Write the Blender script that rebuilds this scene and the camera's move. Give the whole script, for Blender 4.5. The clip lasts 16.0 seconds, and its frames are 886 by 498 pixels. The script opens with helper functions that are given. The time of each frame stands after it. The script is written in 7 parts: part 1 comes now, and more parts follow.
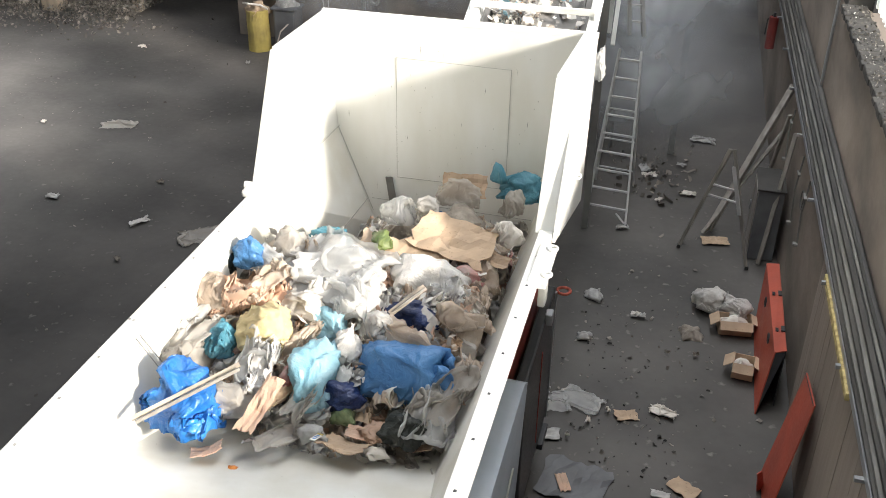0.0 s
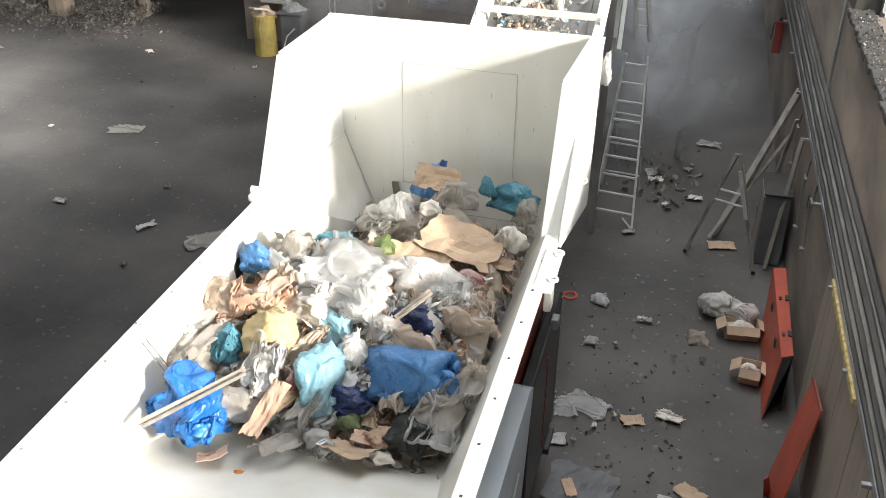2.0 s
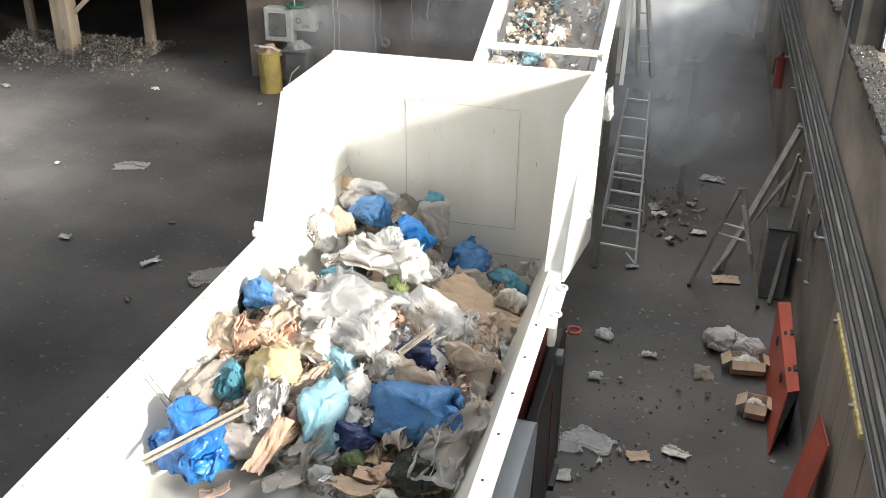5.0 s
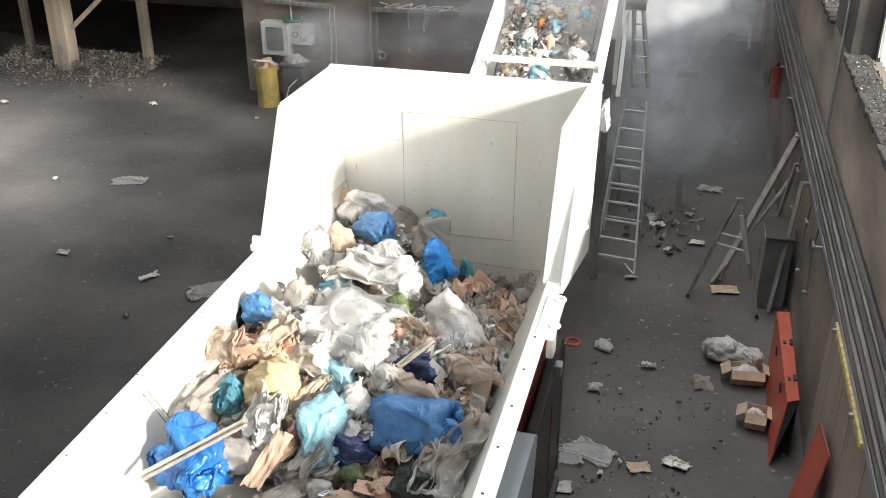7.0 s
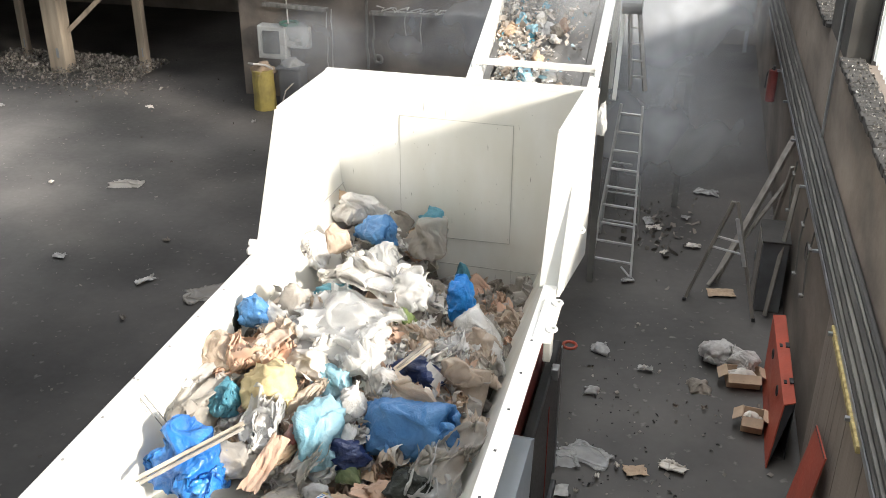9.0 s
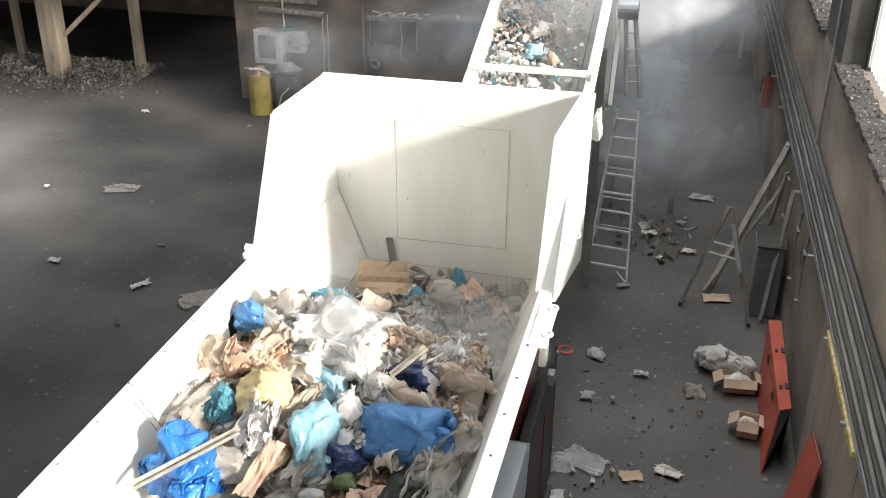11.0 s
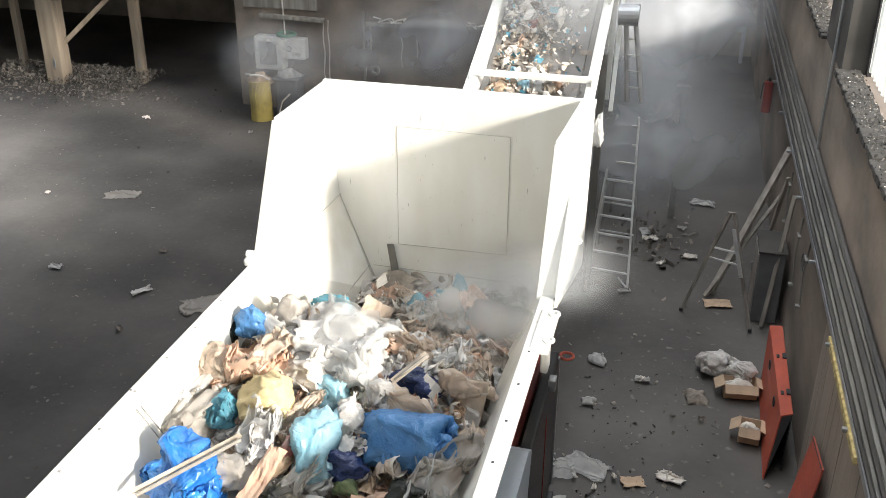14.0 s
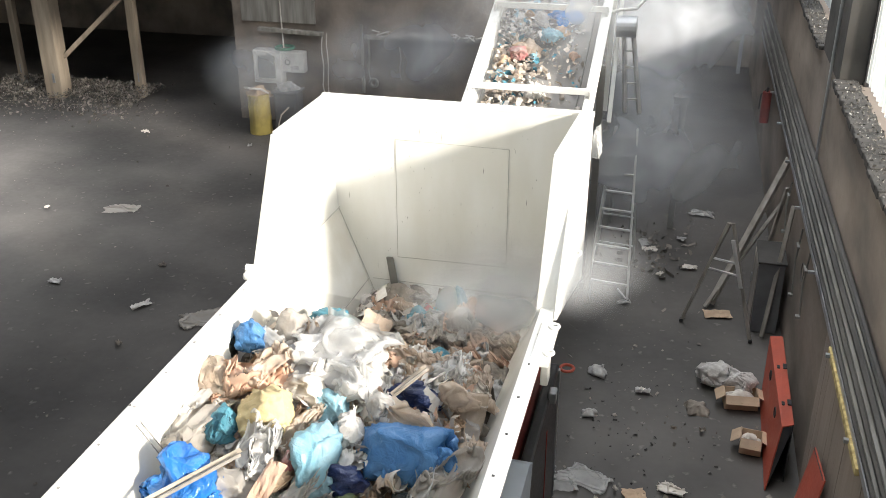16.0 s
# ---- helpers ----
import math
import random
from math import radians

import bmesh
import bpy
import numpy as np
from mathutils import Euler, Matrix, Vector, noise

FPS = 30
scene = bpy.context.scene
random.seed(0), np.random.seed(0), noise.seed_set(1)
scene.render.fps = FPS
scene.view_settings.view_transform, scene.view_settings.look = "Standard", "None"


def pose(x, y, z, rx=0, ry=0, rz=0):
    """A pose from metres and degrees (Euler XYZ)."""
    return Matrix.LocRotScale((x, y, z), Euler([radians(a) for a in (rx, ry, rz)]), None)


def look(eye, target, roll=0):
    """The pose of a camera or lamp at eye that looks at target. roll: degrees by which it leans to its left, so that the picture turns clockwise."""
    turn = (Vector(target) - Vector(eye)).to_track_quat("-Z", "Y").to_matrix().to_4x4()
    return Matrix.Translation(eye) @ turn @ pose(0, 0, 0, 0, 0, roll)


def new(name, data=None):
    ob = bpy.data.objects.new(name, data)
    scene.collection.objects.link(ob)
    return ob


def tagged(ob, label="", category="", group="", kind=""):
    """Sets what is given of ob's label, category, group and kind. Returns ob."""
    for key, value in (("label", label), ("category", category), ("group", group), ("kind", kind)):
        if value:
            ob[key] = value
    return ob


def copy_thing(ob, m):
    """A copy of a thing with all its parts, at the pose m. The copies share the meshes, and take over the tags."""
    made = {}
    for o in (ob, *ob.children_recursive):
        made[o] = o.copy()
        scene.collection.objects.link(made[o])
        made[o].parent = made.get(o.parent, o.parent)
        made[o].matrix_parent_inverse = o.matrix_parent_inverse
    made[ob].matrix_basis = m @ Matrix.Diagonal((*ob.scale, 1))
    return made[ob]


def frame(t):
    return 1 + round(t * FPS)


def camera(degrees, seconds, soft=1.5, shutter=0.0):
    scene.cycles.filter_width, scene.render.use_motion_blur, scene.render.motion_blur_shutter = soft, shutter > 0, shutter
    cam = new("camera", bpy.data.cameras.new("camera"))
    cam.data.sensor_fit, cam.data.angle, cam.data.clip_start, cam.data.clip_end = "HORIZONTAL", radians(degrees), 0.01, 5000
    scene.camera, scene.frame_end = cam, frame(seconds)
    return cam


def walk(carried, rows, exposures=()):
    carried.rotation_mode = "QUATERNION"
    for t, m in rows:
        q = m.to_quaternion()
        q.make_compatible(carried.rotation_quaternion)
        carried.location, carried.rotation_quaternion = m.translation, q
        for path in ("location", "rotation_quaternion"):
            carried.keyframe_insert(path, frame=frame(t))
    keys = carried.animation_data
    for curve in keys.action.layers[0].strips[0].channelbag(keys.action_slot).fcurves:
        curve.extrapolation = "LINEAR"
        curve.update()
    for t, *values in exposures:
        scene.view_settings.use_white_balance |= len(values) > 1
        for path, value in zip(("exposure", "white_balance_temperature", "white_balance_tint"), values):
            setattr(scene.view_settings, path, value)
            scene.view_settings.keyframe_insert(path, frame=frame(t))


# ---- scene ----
import functools

# ---- camera and its walk ----
cam = camera(48.51, 16.0, soft=0.9)
walk(cam, [
    (0, pose(-0.016, -0, 5.992, 60.391, -0.916, 14.375)),
    (0.5, pose(-0.014, -0.004, 5.994, 60.406, -0.877, 14.431)),
    (1, pose(-0.017, -0.004, 5.994, 60.45, -0.859, 14.502)),
    (1.5, pose(-0.017, -0.002, 5.991, 60.531, -0.811, 14.628)),
    (2, pose(-0.015, -0, 5.996, 60.629, -0.767, 14.701)),
    (2.5, pose(-0.011, -0.004, 5.995, 60.742, -0.767, 14.789)),
    (3, pose(-0.011, -0.007, 5.997, 60.982, -0.691, 14.899)),
    (3.5, pose(-0.014, -0.005, 5.997, 61.434, -0.672, 14.913)),
    (4, pose(-0.004, -0.008, 5.995, 61.953, -0.656, 14.919)),
    (6.5, pose(-0.004, 0.002, 5.999, 63.261, -0.159, 14.641)),
    (7, pose(-0, 0, 6, 63.384, -0.096, 14.577)),
    (7.5, pose(0.001, 0.005, 6.001, 63.427, -0.057, 14.542)),
    (8, pose(-0.005, 0.002, 5.994, 63.511, -0.034, 14.442)),
    (8.5, pose(-0.003, 0.002, 5.995, 63.562, -0.035, 14.429)),
    (9, pose(-0.002, -0.001, 6.002, 63.576, -0.162, 14.379)),
    (11.5, pose(-0.004, -0.003, 6.002, 63.928, -0.349, 14.177)),
    (12, pose(-0.006, -0.006, 6.005, 63.966, -0.355, 14.165)),
    (12.5, pose(-0.009, -0.002, 6.01, 64.007, -0.384, 14.157)),
    (13, pose(-0.008, -0.002, 6.004, 64.117, -0.346, 14.178)),
    (13.5, pose(-0.007, 0, 6.004, 64.151, -0.298, 14.197)),
    (14, pose(-0.009, -0.003, 6.009, 64.17, -0.261, 14.184)),
    (14.5, pose(-0.005, -0.005, 6.007, 64.228, -0.183, 14.207)),
    (15, pose(-0.007, -0.004, 6.01, 64.288, -0.117, 14.162)),
    (15.5, pose(-0.012, 0.004, 6.005, 64.509, -0.051, 14.066)),
    (16, pose(-0.007, 0.003, 6.016, 64.848, 0.042, 14.021)),
])

# ---- world, sun, exposure ----
SUN_WAY = Vector((-2.5, 1.0, -0.96)).normalized()
world = bpy.data.worlds.new("sky")
scene.world = world
world.use_nodes = True
wn = world.node_tree.nodes
sky = wn.new("ShaderNodeTexSky")
sky.sky_type, sky.sun_disc = "NISHITA", False
sky.sun_elevation = math.asin(-SUN_WAY.z)
sky.sun_rotation = math.atan2(-SUN_WAY.x, -SUN_WAY.y)
world.node_tree.links.new(sky.outputs[0], wn["Background"].inputs[0])
wn["Background"].inputs[1].default_value = 0.15
sun_data = bpy.data.lights.new("sun", "SUN")
sun_data.energy, sun_data.angle, sun_data.color = 5.0, radians(6.0), (1.0, 0.93, 0.84)
sun = new("sun", sun_data)
sun.matrix_world = look((30, -12, 14), Vector((30, -12, 14)) + SUN_WAY)
# added fill lamps at unseen openings: a gate behind the camera and the roof
for nm, at, aim, sx, sy, e in (("gate_daylight", (-9, -7.6, 3.2), (-7, 10, 0), 9, 5.6, 160),
                               ("rooflight_daylight", (-7.0, 13.0, 10.9), (-7.0, 14.5, 0), 3.0, 5.6, 110),
                               ("rooflight_daylight", (-13.4, 13.0, 10.9), (-12.0, 12.6, 0), 2.6, 5.0, 270),
                               ("rooflight_daylight", (-0.6, 11.0, 10.9), (-0.6, 11.0, 0), 2.4, 18.0, 620)):
    ld = bpy.data.lights.new(nm, "AREA")
    ld.shape, ld.size, ld.size_y, ld.energy, ld.color = "RECTANGLE", sx, sy, e, (0.96, 0.975, 1.0)
    # narrow spread turns the far-left fill lamp into a pool on the floor
    ld.spread = radians(60 if at[0] < -13 else 180)
    lo = new(nm, ld)
    lo.matrix_world = look(at, aim)
scene.view_settings.exposure = 0.73

# ---- materials ----
def mat(name, a, b=None, rough=0.6, metal=0.0, scale=3.0, fine=40.0, bump=0.2, dist=0.01, spread=0.0, clear=0.0, thin=0.0, island=False, stretch=(1, 1, 1), third=None, spots=0.0, spec=0.5, crinkle=0.0):
    """Two tones mixed by coarse and fine noise, relief, and a little change from object to object."""
    m = bpy.data.materials.new(name)
    m.use_nodes = True
    n, l = m.node_tree.nodes, m.node_tree.links
    p = n["Principled BSDF"]
    b = b or tuple(c * 0.7 for c in a)
    tc = n.new("ShaderNodeTexCoord")
    mp = n.new("ShaderNodeMapping")
    mp.inputs["Scale"].default_value = stretch
    l.new(tc.outputs["Object"], mp.inputs[0])
    n1, n2 = n.new("ShaderNodeTexNoise"), n.new("ShaderNodeTexNoise")
    for nn, s, d in ((n1, scale, 5), (n2, fine, 3)):
        nn.inputs["Scale"].default_value, nn.inputs["Detail"].default_value = s, d
        l.new(mp.outputs[0], nn.inputs["Vector"])
    r1 = n.new("ShaderNodeValToRGB")
    r1.color_ramp.elements[0].position, r1.color_ramp.elements[1].position = 0.35, 0.65
    r1.color_ramp.elements[0].color, r1.color_ramp.elements[1].color = (*b, 1), (*a, 1)
    l.new(n1.outputs["Fac"], r1.inputs[0])
    col = r1.outputs[0]
    if third:
        mx = n.new("ShaderNodeMix")
        mx.data_type = "RGBA"
        r2 = n.new("ShaderNodeValToRGB")
        r2.color_ramp.elements[0].position, r2.color_ramp.elements[1].position = 0.66 - spots, 0.78 - spots
        l.new(n2.outputs["Fac"], r2.inputs[0])
        l.new(r2.outputs[0], mx.inputs["Factor"])
        l.new(col, mx.inputs["A"])
        mx.inputs["B"].default_value = (*third, 1)
        col = mx.outputs["Result"]
    hsv = n.new("ShaderNodeHueSaturation")
    l.new(col, hsv.inputs["Color"])
    if spread:
        src = n.new("ShaderNodeNewGeometry").outputs["Random Per Island"] if island else n.new("ShaderNodeObjectInfo").outputs["Random"]
        mr = n.new("ShaderNodeMapRange")
        mr.inputs["To Min"].default_value, mr.inputs["To Max"].default_value = 1 - spread, 1 + spread
        l.new(src, mr.inputs["Value"])
        l.new(mr.outputs[0], hsv.inputs["Value"])
    l.new(hsv.outputs[0], p.inputs["Base Color"])
    rr = n.new("ShaderNodeMapRange")
    rr.inputs["To Min"].default_value, rr.inputs["To Max"].default_value = max(0.05, rough - 0.12), min(1, rough + 0.12)
    l.new(n2.outputs["Fac"], rr.inputs["Value"])
    l.new(rr.outputs[0], p.inputs["Roughness"])
    p.inputs["Metallic"].default_value = metal
    p.inputs["Specular IOR Level"].default_value = spec
    if bump:
        bp = n.new("ShaderNodeBump")
        bp.inputs["Strength"].default_value, bp.inputs["Distance"].default_value = bump, dist
        if crinkle:
            bend = n.new("ShaderNodeMix")
            bend.data_type, bend.blend_type = "RGBA", "ADD"
            bend.inputs["Factor"].default_value = 0.35
            l.new(mp.outputs[0], bend.inputs["A"])
            l.new(n1.outputs["Color"], bend.inputs["B"])
            hs = []
            for sc in (crinkle, crinkle * 2.7):
                vo = n.new("ShaderNodeTexVoronoi")
                vo.inputs["Scale"].default_value = sc
                l.new(bend.outputs["Result"], vo.inputs["Vector"])
                hs.append(vo.outputs["Distance"])
            ad = n.new("ShaderNodeMath")
            ad.operation = "MULTIPLY_ADD"
            ad.inputs[1].default_value = 0.5
            l.new(hs[1], ad.inputs[0])
            l.new(hs[0], ad.inputs[2])
            l.new(ad.outputs[0], bp.inputs["Height"])
        else:
            l.new(n2.outputs["Fac"], bp.inputs["Height"])
        l.new(bp.outputs[0], p.inputs["Normal"])
    last = p.outputs[0]
    if thin:
        tr, mix = n.new("ShaderNodeBsdfTranslucent"), n.new("ShaderNodeMixShader")
        l.new(hsv.outputs[0], tr.inputs[0])
        mix.inputs[0].default_value = thin
        l.new(last, mix.inputs[1])
        l.new(tr.outputs[0], mix.inputs[2])
        last = mix.outputs[0]
    if clear:
        tr, mix = n.new("ShaderNodeBsdfTransparent"), n.new("ShaderNodeMixShader")
        fr = n.new("ShaderNodeMapRange")
        fr.inputs["To Min"].default_value, fr.inputs["To Max"].default_value = max(0, clear - 0.35), min(1, clear + 0.35)
        l.new(n1.outputs["Fac"], fr.inputs["Value"])
        l.new(fr.outputs[0], mix.inputs[0])
        l.new(last, mix.inputs[1])
        l.new(tr.outputs[0], mix.inputs[2])
        last = mix.outputs[0]
    l.new(last, n["Material Output"].inputs[0])
    return m

M = {
    "floor": mat("worn_concrete", (0.120, 0.111, 0.101), (0.058, 0.054, 0.050), 0.62, 0, 0.55, 9, 0.25, 0.01, third=(0.19, 0.177, 0.162), spots=0.02),
    "wall": mat("sooty_plaster", (0.33, 0.272, 0.222), (0.15, 0.126, 0.106), 0.85, 0, 1.3, 11, 0.6, 0.015, stretch=(1, 0.4, 0.9), third=(0.21, 0.178, 0.15)),
    "boards": mat("grey_shuttering_boards", (0.335, 0.278, 0.232), (0.27, 0.226, 0.188), 0.8, 0, 2.2, 20, 0.4, 0.01, stretch=(1, 3.2, 0.25)),
    "darkgrey": mat("dark_grey_render", (0.075, 0.07, 0.064), (0.035, 0.033, 0.03), 0.85, 0, 2, 16, 0.4),
    # near-black colour stands in for the shade of the hall's unlit depth
    "dark": mat("shade_black", (0.022, 0.021, 0.02), (0.01, 0.01, 0.01), 0.9, 0, 0.8, 12, 0.3),
    "roof": mat("roof_sheet", (0.22, 0.22, 0.22), (0.13, 0.13, 0.13), 0.7, 0, 0.6, 8, 0.2),
    "white": mat("white_machine_paint", (0.83, 0.83, 0.80), (0.74, 0.73, 0.67), 0.42, 0, 1.6, 38, 0.06, 0.003, stretch=(1.5, 1.5, 0.5), third=(0.60, 0.58, 0.53), spots=-0.06),
    "scuffed": mat("scuffed_white_paint", (0.78, 0.775, 0.735), (0.66, 0.635, 0.56), 0.5, 0, 2.4, 26, 0.1, 0.003, third=(0.40, 0.38, 0.33), spots=-0.05),
    "seam": mat("dark_seam", (0.48, 0.47, 0.43), None, 0.8),
    "black": mat("black_machine_panel", (0.018, 0.018, 0.02), (0.03, 0.03, 0.032), 0.45, 0, 4, 40, 0.1),
    "red": mat("red_machine_paint", (0.30, 0.035, 0.025), (0.20, 0.03, 0.022), 0.5, 0, 3, 40, 0.1),
    "orange": mat("orange_red_paint", (0.47, 0.088, 0.05), (0.36, 0.075, 0.046), 0.5, 0, 2.5, 30, 0.1, third=(0.30, 0.10, 0.07), spots=-0.02),
    "steel": mat("galvanised_steel", (0.46, 0.47, 0.48), (0.33, 0.34, 0.35), 0.42, 0.7, 3, 50, 0.05),
    "alu": mat("dusty_aluminium", (0.66, 0.66, 0.65), (0.50, 0.50, 0.49), 0.55, 0.25, 6, 60, 0.05),
    "bluegrey": mat("blue_grey_cover", (0.52, 0.57, 0.64), (0.43, 0.48, 0.54), 0.5, 0.1, 2, 40, 0.05),
    "cable": mat("dark_cable_sheath", (0.045, 0.044, 0.041), (0.09, 0.087, 0.08), 0.55, 0, 1.5, 30, 0.1, stretch=(3, 0.5, 3)),
    "palecable": mat("dusty_grey_pipe", (0.25, 0.243, 0.222), (0.15, 0.146, 0.135), 0.6, 0, 2, 30, 0.1),
    "timber": mat("raw_timber", (0.60, 0.53, 0.43), (0.44, 0.375, 0.295), 0.7, 0, 3, 30, 0.3, 0.004, stretch=(0.3, 4, 4)),
    "greywood": mat("weathered_timber", (0.35, 0.325, 0.285), (0.21, 0.192, 0.168), 0.8, 0, 3, 30, 0.3, 0.004, stretch=(4, 4, 0.4)),
    "pillar": mat("dusty_timber_post", (0.40, 0.33, 0.25), (0.25, 0.205, 0.155), 0.8, 0, 1.6, 20, 0.3, stretch=(4, 4, 0.5)),
    "yellow": mat("yellow_sheet_plastic", (0.52, 0.41, 0.12), (0.33, 0.26, 0.09), 0.5, 0, 4, 24, 0.3),
    "straw": mat("yellow_foam_edge", (0.66, 0.54, 0.24), (0.30, 0.22, 0.08), 0.8, 0, 22, 60, 0.5),
    "greyplastic": mat("grey_plastic", (0.16, 0.165, 0.17), (0.11, 0.11, 0.115), 0.55, 0, 3, 30, 0.1),
    "boxwhite": mat("white_enamel_box", (0.66, 0.66, 0.63), (0.50, 0.49, 0.46), 0.5, 0, 4, 40, 0.05),
    "green": mat("green_hose", (0.03, 0.16, 0.09), None, 0.5),
    "glass_dirty": mat("dirty_glass", (0.24, 0.25, 0.25), (0.17, 0.17, 0.16), 0.25, 0, 5, 30, 0.05),
    "belt": mat("dusty_rubber_belt", (0.30, 0.285, 0.265), (0.20, 0.19, 0.176), 0.8, 0, 2, 24, 0.3),
    "pane": mat("corrugated_translucent_sheet", (0.80, 0.86, 0.88), (0.62, 0.70, 0.72), 0.35, 0, 1.0, 20, 0.1, thin=0.6, clear=0.25),
    "card": mat("brown_cardboard", (0.56, 0.41, 0.28), (0.42, 0.31, 0.215), 0.85, 0, 4, 40, 0.25, 0.004, spread=0.12, third=(0.30, 0.22, 0.15), spots=0.03),
    "pinkcard": mat("pinkish_board", (0.60, 0.39, 0.28), (0.44, 0.31, 0.23), 0.85, 0, 5, 40, 0.25, spread=0.2, third=(0.36, 0.28, 0.22), spots=0.02),
    "paper": mat("crumpled_white_paper", (0.78, 0.74, 0.68), (0.60, 0.55, 0.48), 0.8, 0, 6, 50, 0.3, spread=0.06, third=(0.5, 0.48, 0.45), spots=-0.03),
    "greypaper": mat("grey_printed_paper", (0.50, 0.49, 0.47), (0.34, 0.335, 0.32), 0.8, 0, 14, 60, 0.3, spread=0.15),
    "film": mat("cloudy_clear_film", (0.90, 0.90, 0.88), (0.76, 0.755, 0.73), 0.17, 0, 5, 40, 0.6, 0.011, thin=0.35, clear=0.48, spec=0.8, crinkle=15),
    "dustyfilm": mat("dusty_clear_film", (0.72, 0.68, 0.62), (0.50, 0.455, 0.395), 0.4, 0, 5, 40, 0.6, 0.011, thin=0.3, clear=0.34, crinkle=15),
    "beigefilm": mat("beige_film", (0.80, 0.69, 0.57), (0.60, 0.475, 0.37), 0.24, 0, 5, 40, 0.6, 0.011, thin=0.3, clear=0.22, crinkle=15),
    "whitebag": mat("white_plastic_bag", (0.85, 0.83, 0.80), (0.60, 0.57, 0.53), 0.24, 0, 5, 40, 0.6, 0.011, thin=0.2, crinkle=15),
    "blue": mat("blue_refuse_bag", (0.03, 0.22, 0.62), (0.015, 0.12, 0.42), 0.36, 0, 5, 40, 0.6, 0.011, spec=0.7, crinkle=15),
    "midblue": mat("mid_blue_bag", (0.09, 0.25, 0.50), (0.05, 0.16, 0.36), 0.38, 0, 4, 40, 0.6, 0.011, crinkle=15),
    "brightblue": mat("bright_blue_bag", (0.02, 0.30, 0.80), (0.015, 0.19, 0.58), 0.36, 0, 5, 40, 0.6, 0.011, crinkle=15),
    "lightblue": mat("light_blue_bag", (0.42, 0.63, 0.72), (0.24, 0.49, 0.60), 0.36, 0, 5, 40, 0.6, 0.011, thin=0.15, crinkle=15),
    "teal": mat("dusty_teal_bag", (0.10, 0.30, 0.38), (0.055, 0.195, 0.26), 0.42, 0, 5, 40, 0.6, 0.011, crinkle=15),
    "navy": mat("navy_bag", (0.018, 0.04, 0.14), (0.01, 0.02, 0.07), 0.35, 0, 5, 40, 0.6, 0.011, crinkle=15),
    "blackbag": mat("black_bag", (0.012, 0.014, 0.011), (0.03, 0.033, 0.025), 0.5, 0, 5, 40, 0.6, 0.011, crinkle=15),
    "mustard": mat("mustard_paper_sack", (0.64, 0.53, 0.30), (0.50, 0.40, 0.22), 0.75, 0, 6, 40, 0.4, third=(0.7, 0.62, 0.45)),
    "leaf": mat("green_vegetable_leaves", (0.16, 0.20, 0.06), (0.07, 0.11, 0.03), 0.5, 0, 9, 40, 0.3),
    "melon": mat("green_striped_rind", (0.24, 0.29, 0.15), (0.05, 0.09, 0.035), 0.4, 0, 9, 40, 0.2, stretch=(1, 4, 1)),
    "redrag": mat("faded_red_cloth", (0.46, 0.17, 0.16), (0.40, 0.30, 0.27), 0.85, 0, 8, 50, 0.4),
    "redbox": mat("bright_red_carton", (0.62, 0.05, 0.04), None, 0.6),
    "orangebit": mat("orange_scrap", (0.80, 0.28, 0.05), None, 0.6),
    "soil": mat("dirty_residue", (0.34, 0.30, 0.25), (0.18, 0.155, 0.128), 0.9, 0, 7, 30, 0.6, 0.02, third=(0.46, 0.42, 0.37)),
    "scraps": mat("mixed_scraps", (0.60, 0.53, 0.46), (0.42, 0.355, 0.29), 0.8, 0, 7, 50, 0.3, spread=0.45, island=True),
    "palescraps": mat("pale_scraps", (0.66, 0.63, 0.58), (0.45, 0.42, 0.38), 0.75, 0, 7, 50, 0.3, spread=0.45, island=True),
    "rubble": mat("broken_rubble", (0.28, 0.252, 0.218), (0.14, 0.126, 0.108), 0.85, 0, 5, 40, 0.3, spread=0.6, island=True),
    "mortar": mat("crumbling_mortar", (0.17, 0.16, 0.146), (0.07, 0.066, 0.06), 0.9, 0, 9, 40, 0.4, 0.01, spread=0.6, island=True, third=(0.42, 0.41, 0.39), spots=-0.05),
    "crumbs": mat("dark_crumbs", (0.03, 0.028, 0.025), None, 0.9, spread=0.6, island=True),
}

